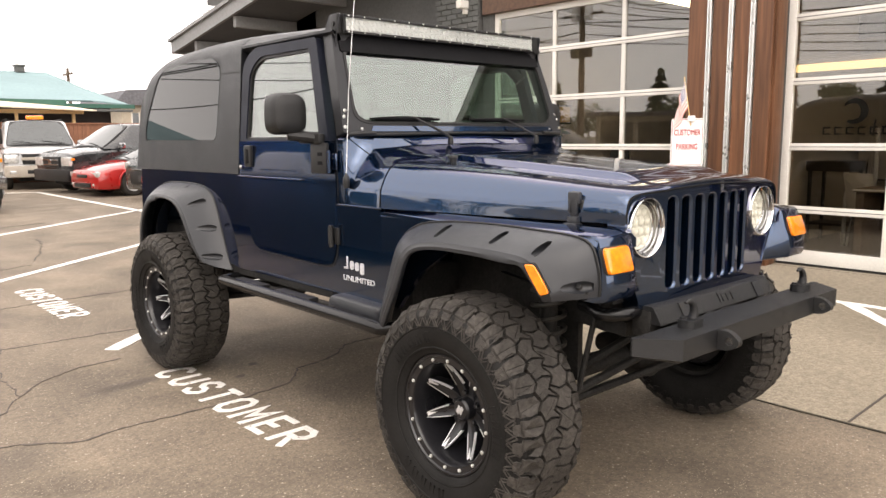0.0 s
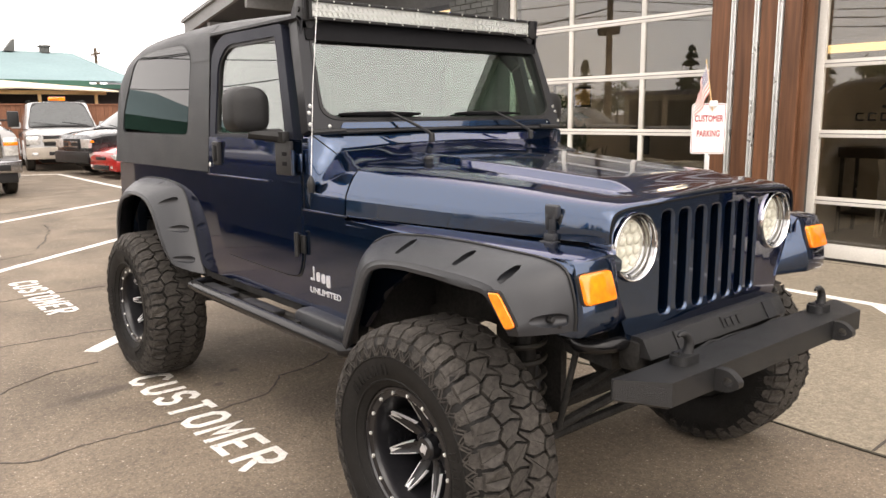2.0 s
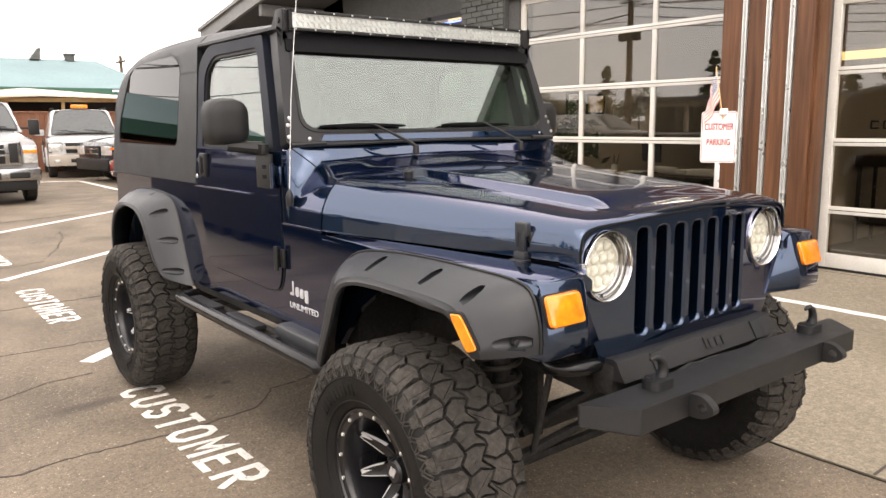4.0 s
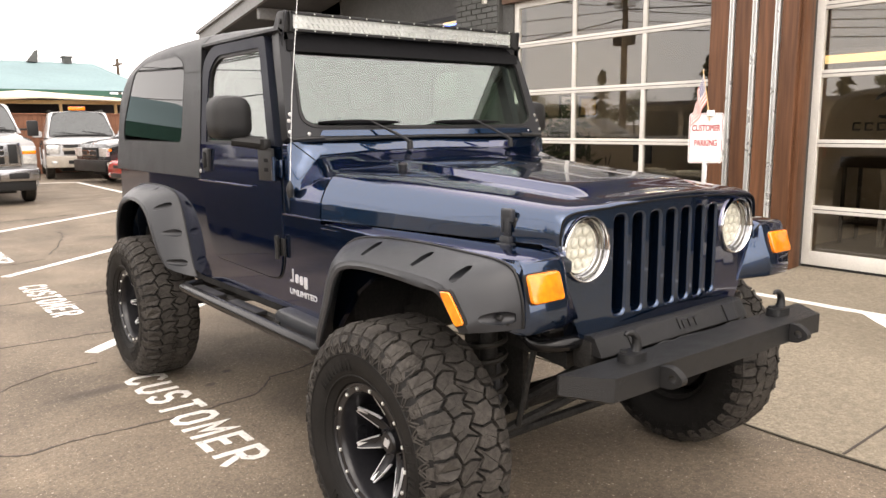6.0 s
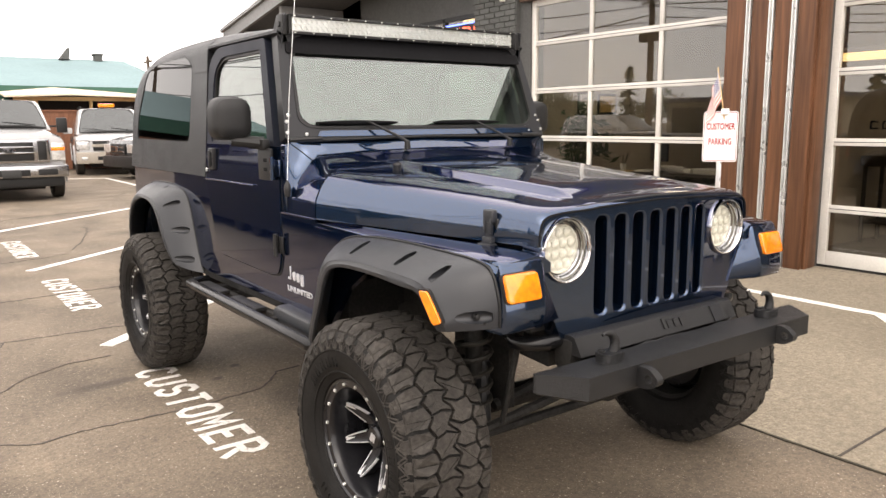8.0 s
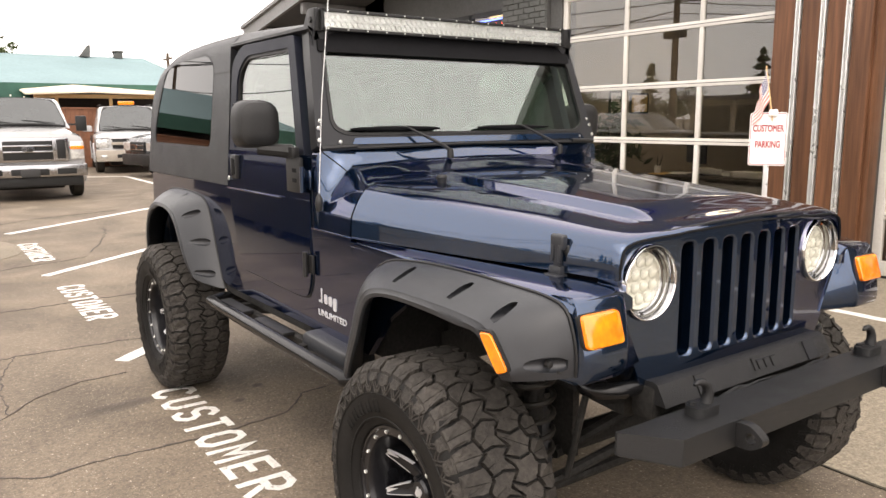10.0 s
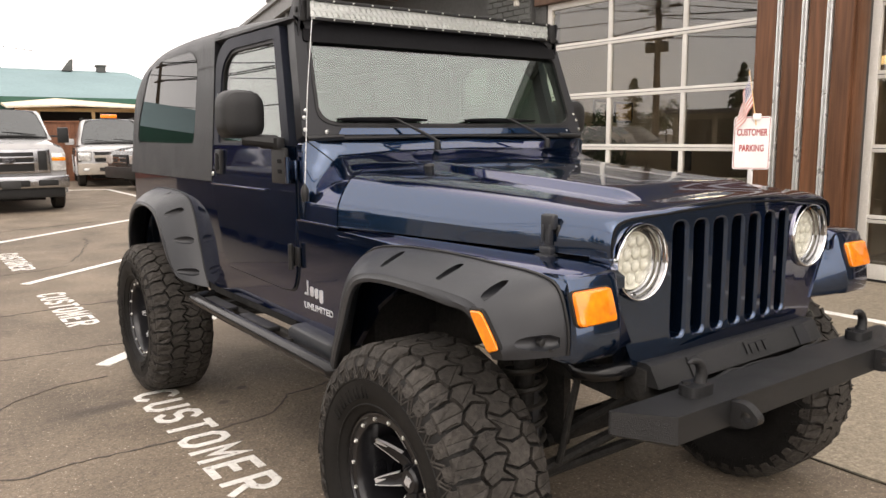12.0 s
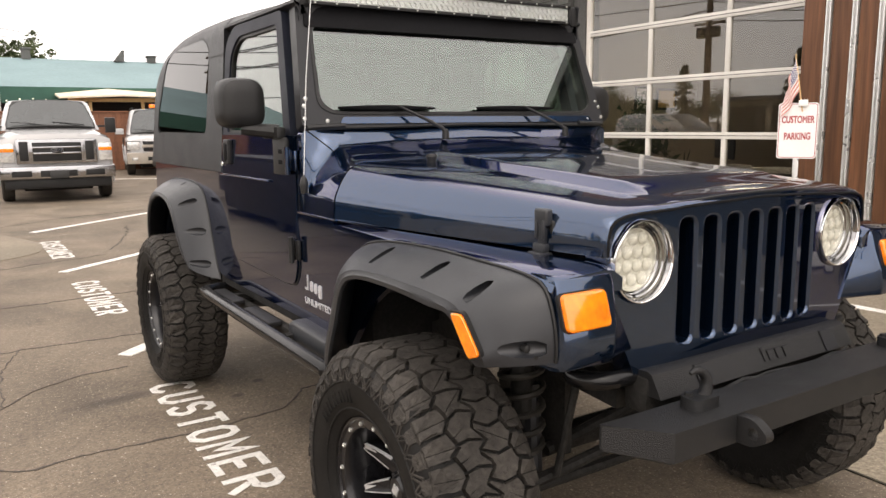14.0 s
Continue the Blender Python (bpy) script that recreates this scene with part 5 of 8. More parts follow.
gk = rounded([(-0.910, 0.072), (0.940, 0.072), (0.955, 0.82), (-0.932, 0.82)], [0.15, 0.15, 0.07, 0.07], 8)
g = part("windscreen", ring_bridge(bmesh.new(), [[ws(u, v, 0.002) for u, v in gk], [ws(u, v, -0.003) for u, v in gk]]), WINDSCREEN, frame_ob, "pale green tinted windscreen")
g.visible_shadow = False
sl = part("screen_seal", ring_bridge(bmesh.new(), [[ws(u, v, 0.016) for u, v in gk], [ws(u, v, 0.004) for u, v in gk]]), BLACK, frame_ob)
ik = rounded([(-0.892, 0.095), (0.922, 0.095), (0.937, 0.80), (-0.914, 0.80)], [0.15, 0.15, 0.07, 0.07], 8)
cut(sl, ring_bridge(bmesh.new(), [[ws(u, v, 0.2) for u, v in ik], [ws(u, v, -0.2) for u, v in ik]]))
band = rounded([(-0.955, 0.785), (0.955, 0.785), (0.955, 0.99), (-0.955, 0.99)], 0.02, 2)
part("header_band", ring_bridge(bmesh.new(), [[ws(u, v, 0.020) for u, v in band], [ws(u, v, 0.008) for u, v in band]]), MATTE_BLACK, frame_ob, "black header band above the glass")
sill = rounded([(-0.80, -0.005), (0.90, -0.005), (0.88, 0.050), (-0.78, 0.050)], 0.008, 2)
part("screen_sill", ring_bridge(bmesh.new(), [[ws(u, v, 0.018) for u, v in sill], [ws(u, v, 0.008) for u, v in sill]]), PAINT, frame_ob, "navy painted sill under the glass")
mirror_in = [(-0.05, 0.70), (0.05, 0.70), (0.05, 0.76), (-0.05, 0.76)]
part("rear_view_mirror", ring_bridge(bmesh.new(), [[ws(u, v, -0.06) for u, v in mirror_in], [ws(u, v, -0.08) for u, v in mirror_in]]), BLACK, frame_ob)
for s in (-1, 1):
    for u, v in ((0.865, 0.02), (0.985, 0.04), (0.985, 0.14), (0.975, 0.20)):
        part("screw_head", lathe(bmesh.new(), [(0, 0.0085), (-0.003, 0.008), (-0.005, 0.0)], "y", 8, ws(s * u, v, 0.014)), SCREW, frame_ob)

# light bar and its brackets
lb = part("light_bar", boxes(((-0.648, 0.985, 1.905), (0.648, 1.055, 1.985), 0.006)), BLACK, offroader, "long LED light bar with black housing")
lb.location = (-0.018, 0, -0.03)
part("reflector_row", boxes(((-0.634, 0.981, 1.916), (0.634, 0.987, 1.974))), BAR_METAL, lb)
for k in range(50):
    bm = bmesh.new()
    for j in range(2):
        lathe(bm, [(0.0, 0.0125), (-0.004, 0.012), (0.004, 0.006), (0.002, 0.0)], "y", 8, (-0.622 + k * 0.0254, 0.981, 1.931 + j * 0.028))
    part("led_cup", bm, BAR_METAL, lb)
part("lens", boxes(((-0.636, 0.974, 1.914), (0.636, 0.976, 1.976))), LENS, lb).visible_shadow = False
part("bezel", boxes(((-0.646, 0.972, 1.974), (0.646, 0.986, 1.986), 0.002), ((-0.646, 0.972, 1.904), (0.646, 0.986, 1.916), 0.002), ((-0.648, 0.972, 1.904), (-0.635, 0.986, 1.986)), ((0.635, 0.972, 1.904), (0.648, 0.986, 1.986))), BLACK, lb)
for k in range(15):
    for z in (1.980, 1.910):
        part("bezel_screw", lathe(bmesh.new(), [(0, 0.004), (-0.003, 0.0035), (-0.004, 0.0)], "y", 6, (-0.62 + k * 0.0886, 0.972, z)), SCREW, lb)
for k in range(60):
    x = -0.63 + k * 0.0213
    part("cooling_fin", boxes(((x, 1.055, 1.908), (x + 0.004, 1.075, 1.982))), BLACK, lb)
for s in (-1, 1):
    bm = bmesh.new()
    prism(bm, rounded([(0.975, 1.99), (1.06, 1.99), (1.10, 1.90), (1.075, 1.80), (0.985, 1.55), (0.915, 1.44), (0.895, 1.46), (1.00, 1.80), (0.995, 1.90)], 0.012, 3), "x", s * 0.700 if s > 0 else -0.706, s * 0.706 if s > 0 else -0.700)
    for v in bm.verts:
        v.co.x += s * (1.75 - v.co.z) * 0.10
    br = part("bar_bracket", bm, FRAME_MAT, offroader, "dark steel light bar bracket")
    br.location = (0, 0, -0.03)
    part("pivot_bolt", lathe(bmesh.new(), [(s * 0.0, 0.0), (s * 0.0, 0.012), (s * 0.008, 0.012), (s * 0.009, 0.0)], "x", 10, (s * 0.688, 1.02, 1.945)), BLACK, br)
    part("end_arm", boxes(((s * 0.649, 0.99, 1.90), (s * 0.69, 1.05, 1.985), 0.006)), BLACK, br)

# wipers
for x0, x1, xa in ((-0.60, -0.20, -0.185), (0.03, 0.42, 0.44)):
    bm = bmesh.new()
    a = Vector((xa, 0.79, 1.400))
    mid = ws((x0 + 0.62 * (x1 - x0)) / 0.72, 0.125, 0.04)
    mid.x = x0 + 0.62 * (x1 - x0)
    tube(bm, [a, a.lerp(mid, 0.10) + Vector((0, 0, 0.006)), a.lerp(mid, 0.45) + Vector((0, -0.004, 0.004)), mid], [0.0085, 0.008, 0.0065, 0.0045], 8)
    w = part("wiper", bm, BLACK, offroader, "black windscreen wiper")
    bm = bmesh.new()
    rings = []
    for k in range(9):
        t = k / 8
        c = ws(0, 0.12, 0.022)
        c.x = x0 + (x1 - x0 + 0.02) * t
        h = 0.005 + 0.007 * math.sin(math.pi * t)
        rings.append([c + Vector((0, 0, -h)), c + Vector((0, -0.012, -h * 0.3)), c + Vector((0, -0.014, h * 0.6)), c + Vector((0, 0.006, h))])
    part("blade", ring_bridge(bm, rings), MATTE_BLACK, w)
    part("pivot_nut", lathe(bmesh.new(), [(-0.030, 0.0), (-0.030, 0.014), (-0.012, 0.014), (0.006, 0.012), (0.010, 0.006), (0.011, 0.0)], "z", 12, a), BLACK, w)

# antenna
ant = part("antenna", lathe(bmesh.new(), [(-0.03, 0.0), (-0.03, 0.012), (0.0, 0.016), (0.015, 0.014), (0.03, 0.008), (0.04, 0.0)], "z", 12, (-0.768, 0.838, 1.215)), BLACK, offroader, "thin whip antenna on a black base")
part("whip", tube(bmesh.new(), [(-0.768, 0.838, 1.23), (-0.742, 0.84, 1.6), (-0.686, 0.843, 2.10)], [0.0018, 0.0014, 0.0011], 6), STEEL, ant)
part("tip_ball", lathe(bmesh.new(), [(-0.005, 0.0), (-0.003, 0.004), (0.003, 0.004), (0.005, 0.0)], "z", 8, (-0.686, 0.843, 2.102)), STEEL, ant)

# bumper with shackle tabs and hooks
plan = [(-0.682, -0.590), (-0.585, -0.712), (0.590, -0.728), (0.690, -0.605), (0.688, -0.592), (0.60, -0.590), (-0.60, -0.584), (-0.680, -0.582)]
face = [(x, y, z) for (x, y), z in zip(plan, (0.708, 0.696, 0.696, 0.708, 0.708, 0.698, 0.698, 0.708))]
under = [(-0.668, -0.588, 0.700), (-0.57, -0.690, 0.682), (0.57, -0.704, 0.682), (0.676, -0.602, 0.700), (0.676, -0.596, 0.700), (0.58, -0.594, 0.685), (-0.58, -0.590, 0.685), (-0.668, -0.586, 0.700)]
bm = ring_bridge(bmesh.new(), [[(x, y, 0.766) for x, y in plan], face, under])
bevelled(bm, 0.005, 2, 18)
bump = part("bumper", bm, BUMPER_MAT, offroader, "black textured steel winch bumper")
for s in (-1, 1):
    x = -0.365 if s < 0 else 0.385
    bm = prism(bmesh.new(), rounded([(-0.70, 0.698), (-0.70, 0.762), (-0.757, 0.765), (-0.790, 0.738), (-0.790, 0.720), (-0.757, 0.698)], 0.027, 4), "x", x - 0.014, x + 0.014)
    tab = part("shackle_tab", bm, BUMPER_MAT, bump)
    cut(tab, lathe(bmesh.new(), [(-0.1, 0.0), (-0.1, 0.014), (0.1, 0.014), (0.1, 0.0)], "x", 16, (x, -0.757, 0.731)))
    hx = -0.410 if s < 0 else 0.455
    foot = rounded([(hx - 0.045, -0.665), (hx + 0.045, -0.665), (hx + 0.045, -0.605), (hx - 0.045, -0.605)], 0.024, 4)
    bm = bevelled(prism(bmesh.new(), foot, "z", 0.764, 0.794), 0.005, 2, 50)
    pts = [(hx + 0.014, -0.635, 0.786), (hx + 0.021, -0.635, 0.806), (hx + 0.020, -0.635, 0.826), (hx + 0.011, -0.635, 0.843), (hx - 0.006, -0.635, 0.854), (hx - 0.025, -0.635, 0.856), (hx - 0.037, -0.635, 0.851)]
    tube(bm, pts, [0.017, 0.0155, 0.0140, 0.0125, 0.0105, 0.008, 0.0045], 12)
    hk = part("tow_hook", bm, BUMPER_MAT, bump, "forged black tow hook")
    for dx in (-0.025, 0.03):
        part("bolt", lathe(bmesh.new(), [(0, 0.011), (0.008, 0.011), (0.009, 0.0)], "z", 6, (hx + dx, -0.622, 0.793)), BLACK, hk)
# cover behind the bumper with its raised badge
def cover_at(x, z, out=0.0):
    t = (z - 0.738) / 0.08
    return (x, -0.545 + 0.045 * t - out, z)


bm = bmesh.new()
ring_bridge(bm, [[cover_at(x, 0.752), cover_at(x, 0.808), (x, -0.492, 0.814), (x, -0.46, 0.812), (x, -0.45, 0.752)] for x in (-0.43, -0.40, 0.39, 0.42)])
bevelled(bm, 0.006, 2, 40)
plate = part("winch_cover", bm, BUMPER_MAT, offroader, "black plastic cover behind the bumper")
for x, m in ((-0.25, BUMPER_MAT), (0.31, FRAME_MAT)):
    bm = ring_bridge(bmesh.new(), [[cover_at(xx, z, 0.006), cover_at(xx, z, -0.01)] + [cover_at(xx, z + 0.054, -0.01), cover_at(xx, z + 0.054, 0.006)] for xx, z in ((x - 0.03, 0.754), (x + 0.03, 0.754))])
    part("cover_rib", bm, m, plate)
for x0, x1, z0, z1 in ((-0.005, 0.010, 0.772, 0.804), (0.018, 0.044, 0.772, 0.796), (0.054, 0.080, 0.772, 0.796), (0.090, 0.117, 0.770, 0.796)):
    bm = ring_bridge(bmesh.new(), [[cover_at(x, z, o) for x, z in ((x0, z0), (x1, z0), (x1, z1), (x0, z1))] for o in (0.006, -0.004)])
    part("raised_badge", bm, BUMPER_MAT, plate)

# winch rope and hoses lying in the gap behind the bumper
for k, (y, z, r) in enumerate(((-0.572, 0.742, 0.006), (-0.562, 0.748, 0.004), (-0.555, 0.738, 0.008))):
    pts = [(-0.36 + 0.08 * i, y + 0.008 * math.sin(2.1 * i + k), z + 0.010 * math.sin(1.3 * i + 2 * k)) for i in range(10)]
    part("hose", tube(bmesh.new(), pts, r, 8), BLACK if k else FRAME_MAT, offroader)
part("winch_tray", boxes(((-0.42, -0.592, 0.690), (0.42, -0.46, 0.716), 0.006)), DARK, offroader)

# side badge: four plain silver shapes over a word
badge = part("silver_badge", boxes(((-0.7625, 0.852, 0.822), (-0.7602, 0.862, 0.880), 0.001), ((-0.7625, 0.858, 0.822), (-0.7602, 0.882, 0.832), 0.001)), SILVER_DECAL, offroader, "silver badge of plain shapes")
for y0, z0, hh in ((0.822, 0.842, 0.019), (0.784, 0.840, 0.019), (0.746, 0.834, 0.025)):
    shape = rounded([(y0 - 0.014, z0 - hh), (y0 + 0.014, z0 - hh), (y0 + 0.014, z0 + hh), (y0 - 0.014, z0 + hh)], 0.010, 4)
    part("badge_shape", prism(bmesh.new(), shape, "x", -0.7625, -0.7602), SILVER_DECAL, badge)
word = lettering("badge_word", "UNLIMITED", 0.04, SILVER_DECAL, pose(-0.7615, 0.772, 0.780, 90, 0, -90), offroader, 0.0008, 1.0, 0.0012)
xs = [v.co.x for v in word.data.vertices]
ys = [v.co.y for v in word.data.vertices]
word.data.transform(Matrix.Diagonal((0.235 / (max(xs) - min(xs)), 0.025 / (max(ys) - min(ys)), 1, 1)))

# side step bars
for s in (-1, 1):
    bm = tube(bmesh.new(), [(s * 0.62, 1.95, 0.64), (s * 0.80, 1.93, 0.645), (s * 0.868, 1.88, 0.648), (s * 0.872, 1.78, 0.648), (s * 0.862, 0.72, 0.634), (s * 0.858, 0.50, 0.630), (s * 0.83, 0.46, 0.63), (s * 0.62, 0.45, 0.63)], 0.028, 14)
    st = part("side_step", bm, GLOSS_BLACK, offroader, "gloss black tubular side step")
    for y0, y1 in ((1.05, 1.36), (1.50, 1.80)):
        part("step_pad", boxes(((s * 0.795, y0, 0.650), (s * 0.850, y1, 0.668), 0.005)), BLACK, st)
    part("step_bracket", boxes(((s * 0.5, 0.88, 0.625), (s * 0.86, 0.92, 0.655)), ((s * 0.5, 1.66, 0.63), (s * 0.86, 1.70, 0.66)), ((s * 0.76, 0.95, 0.615), (s * 0.80, 1.75, 0.65), 0.01)), DARK, st)

# chassis and front suspension
for s in (-1, 1):
    part("frame_rail", prism(bmesh.new(), [(-0.40, 0.69), (0.18, 0.735), (0.48, 0.60), (2.1, 0.60), (2.35, 0.74), (3.2, 0.72), (3.2, 0.82), (2.3, 0.85), (2.05, 0.72), (0.52, 0.72), (0.22, 0.85), (-0.20, 0.785), (-0.40, 0.74)], "x", s * 0.36, s * 0.44), DARK, offroader)
    sp = bmesh.new()
    tube(sp, [(s * 0.53 + 0.062 * math.cos(a), -0.12 + 0.062 * math.sin(a), 0.47 + 0.40 * a / (2 * math.pi * 7)) for a in [k * 2 * math.pi * 7 / 112 for k in range(113)]], 0.009, 6)
    part("coil_spring", sp, SPRING, offroader, "dusty tan coil spring")
    part("bump_stop", lathe(bmesh.new(), [(0.60, 0.0), (0.60, 0.03), (0.78, 0.035), (0.9, 0.05), (0.9, 0.0)], "z", 12, (s * 0.53, -0.12, 0)), DARK, offroader)
    part("shock_absorber", tube(bmesh.new(), [(s * 0.50, -0.14, 0.40), (s * 0.48, -0.10, 0.68), (s * 0.48, -0.098, 0.681), (s * 0.46, -0.06, 0.98)], [0.028, 0.028, 0.014, 0.014], 10), FRAME_MAT, offroader)
    part("control_arm", tube(bmesh.new(), [(s * 0.47, -0.02, 0.38), (s * 0.36, 0.95, 0.56)], 0.022, 8), DARK, offroader)
    part("sway_link", tube(bmesh.new(), [(s * 0.50, -0.24, 0.46), (s * 0.47, -0.30, 0.80)], 0.011, 8), DARK, offroader)
part("front_axle", tube(bmesh.new(), [(-0.72, 0, 0.43), (-0.2, 0, 0.43), (0.2, 0, 0.43), (0.3, 0, 0.43), (0.36, 0, 0.43), (0.72, 0, 0.43)], [0.045, 0.045, 0.045, 0.12, 0.045, 0.045], 14), DARK, offroader)
part("diff_cover", lathe(bmesh.new(), [(-0.13, 0.0), (-0.13, 0.06), (-0.09, 0.11), (0.0, 0.12), (0.1, 0.08), (0.2, 0.04)], "y", 18, (0.24, 0, 0.43)), DARK, offroader)
part("rear_axle", tube(bmesh.new(), [(-0.74, 2.626, 0.42), (-0.14, 2.626, 0.42), (0.0, 2.626, 0.42), (0.14, 2.626, 0.42), (0.74, 2.626, 0.42)], [0.045, 0.05, 0.14, 0.05, 0.045], 14), DARK, offroader)
part("tie_rod", tube(bmesh.new(), [(-0.66, -0.17, 0.40), (0.66, -0.17, 0.40)], 0.018, 8), DARK, offroader)
part("drag_link", tube(bmesh.new(), [(-0.60, -0.19, 0.42), (-0.1, -0.22, 0.50), (0.40, -0.26, 0.60)], 0.018, 8), DARK, offroader)
part("track_bar", tube(bmesh.new(), [(-0.42, -0.10, 0.46), (0.40, -0.12, 0.62)], 0.02, 8), DARK, offroader)
bend = [(-0.56 + 0.09 * (1 - math.cos(a)), -0.37 - 0.07 * math.sin(a), 0.79) for a in [k * math.pi / 16 for k in range(9)]]
bend = [(-0.52, -0.27, 0.80), (-0.55, -0.34, 0.80)] + bend
part("sway_bar", tube(bmesh.new(), bend + [(-x, y, z) for x, y, z in bend[::-1]], 0.024, 14), GLOSS_BLACK, offroader)
for s in (-1, 1):
    part("spring_perch", boxes(((s * 0.37, -0.16, 0.46), (s * 0.40, 0.16, 0.74), 0.004)), DARK, offroader)
    part("axle_bracket", boxes(((s * 0.44, -0.10, 0.36), (s * 0.62, 0.08, 0.48), 0.012)), DARK, offroader)
part("crossmember", boxes(((-0.44, -0.50, 0.70), (0.44, -0.42, 0.80), 0.02)), DARK, offroader)
part("steering_box", boxes(((0.3, -0.42, 0.56), (0.46, -0.2, 0.74), 0.03)), DARK, offroader)
part("engine_underside", boxes(((-0.26, -0.22, 0.74), (0.26, 0.62, 1.1), 0.04)), DARK, offroader)
part("transmission", boxes(((-0.2, 0.6, 0.56), (0.2, 1.9, 0.72), 0.05)), DARK, offroader)
part("fuel_tank_skid", boxes(((-0.40, 2.75, 0.52), (0.40, 3.2, 0.70), 0.05)), DARK, offroader)
part("rear_bumper", boxes(((-0.70, 3.28, 0.66), (0.70, 3.38, 0.78), 0.02)), BUMPER_MAT, offroader)
for s in (-1, 1):
    part("bump_stop", boxes(((s * 0.47, 2.5, 0.55), (s * 0.55, 2.75, 0.75))), DARK, offroader)
    part("control_arm", tube(bmesh.new(), [(s * 0.50, 2.60, 0.40), (s * 0.40, 1.65, 0.58)], 0.024, 8), DARK, offroader)

# seats, roll bar, wheel inside
SEAT = mat("grey_seat_cloth", (0.06, 0.058, 0.055), 0.9, fine=(200, 0.2))
for s in (-1, 1):
    st = part("seat", boxes(((s * 0.14, 1.40, 0.98), (s * 0.58, 1.86, 1.12), 0.05, 3)), SEAT, offroader, "dark grey cloth bucket seat")
    bm = boxes(((-0.23, -0.05, 0.0), (0.23, 0.07, 0.52), 0.06, 3))
    bmesh.ops.transform(bm, verts=bm.verts, matrix=pose(s * 0.36, 1.84, 1.06, -14))
    part("backrest", bm, SEAT, st)
    bm = boxes(((-0.11, -0.03, 0.0), (0.11, 0.06, 0.17), 0.04, 3))
    bmesh.ops.transform(bm, verts=bm.verts, matrix=pose(s * 0.36, 1.98, 1.58, -12))
    part("headrest", bm, SEAT, st)
part("dashboard", boxes(((-0.68, 0.95, 1.18), (0.68, 1.18, 1.40), 0.04, 3)), BLACK, offroader)
bm = bmesh.new()
ringp = [(0.36 + 0.19 * math.cos(a), 1.30 - 0.05 * math.sin(a), 1.33 + 0.185 * math.sin(a)) for a in [2 * math.pi * k / 32 for k in range(33)]]
tube(bm, ringp, 0.014, 8)
tube(bm, [(0.18, 1.30, 1.33), (0.54, 1.30, 1.33)], 0.013, 6)
tube(bm, [(0.36, 1.30, 1.33), (0.36, 1.10, 1.26)], 0.03, 8)
part("steering_wheel", bm, BLACK, offroader)
for y in (1.98, 2.9):
    part("roll_bar", tube(bmesh.new(), [(-0.60, y, 1.0), (-0.58, y, 1.70), (-0.50, y, 1.83), (0.50, y, 1.83), (0.58, y, 1.70), (0.60, y, 1.0)], 0.032, 10), BLACK, offroader)
for s in (-1, 1):
    part("roll_bar", tube(bmesh.new(), [(s * 0.55, 1.98, 1.81), (s * 0.56, 1.12, 1.80), (s * 0.60, 1.05, 1.72)], 0.030, 10), BLACK, offroader)
    part("roll_bar", tube(bmesh.new(), [(s * 0.55, 1.98, 1.81), (s * 0.55, 2.9, 1.80)], 0.030, 10), BLACK, offroader)

# ---- wheels ----
TR, TW = 0.420, 0.155          # outer radius, half width


def tyre_surface(u, v, h):
    """u round the tyre in metres, v across from -1 to 1, h above the tread base."""
    a = u / TR
    shoulder = max(0.0, abs(v) - 0.72) / 0.28
    r = TR - 0.013 - 0.034 * shoulder ** 2 + h * (1 - 0.15 * shoulder)
    x = v * (TW - 0.006) + (0.004 * shoulder * math.copysign(1, v) if v else 0)
    return Vector((x, r * math.cos(a), r * math.sin(a)))


def inset(poly, d):
    """A polygon with every edge moved in by d."""
    area = sum(p[0] * q[1] - q[0] * p[1] for p, q in zip(poly, poly[1:] + poly[:1]))
    sg, out, n = (1 if area > 0 else -1), [], len(poly)
    for i in range(n):
        a, p, b = Vector(poly[i - 1]), Vector(poly[i]), Vector(poly[(i + 1) % n])
        e, f = (p - a).normalized(), (b - p).normalized()
        m = Vector((-e.y - f.y, e.x + f.x)) * sg
        k = max(0.35, m.length_squared / 2)
        out.append(tuple(p + m * (d / k)))
    return out


def clipped(poly, c, n, keep):
    """The part of a polygon on one side of the line through c with normal n, kept up to an offset."""
    out = []
    for a, b in zip(poly, poly[1:] + poly[:1]):
        da, db = ((p[0] - c[0]) * n[0] + (p[1] - c[1]) * n[1] - keep for p in (a, b))
        if da <= 0:
            out.append(a)
        if da * db < 0:
            k = da / (da - db)
            out.append((a[0] + (b[0] - a[0]) * k, a[1] + (b[1] - a[1]) * k))
    return out


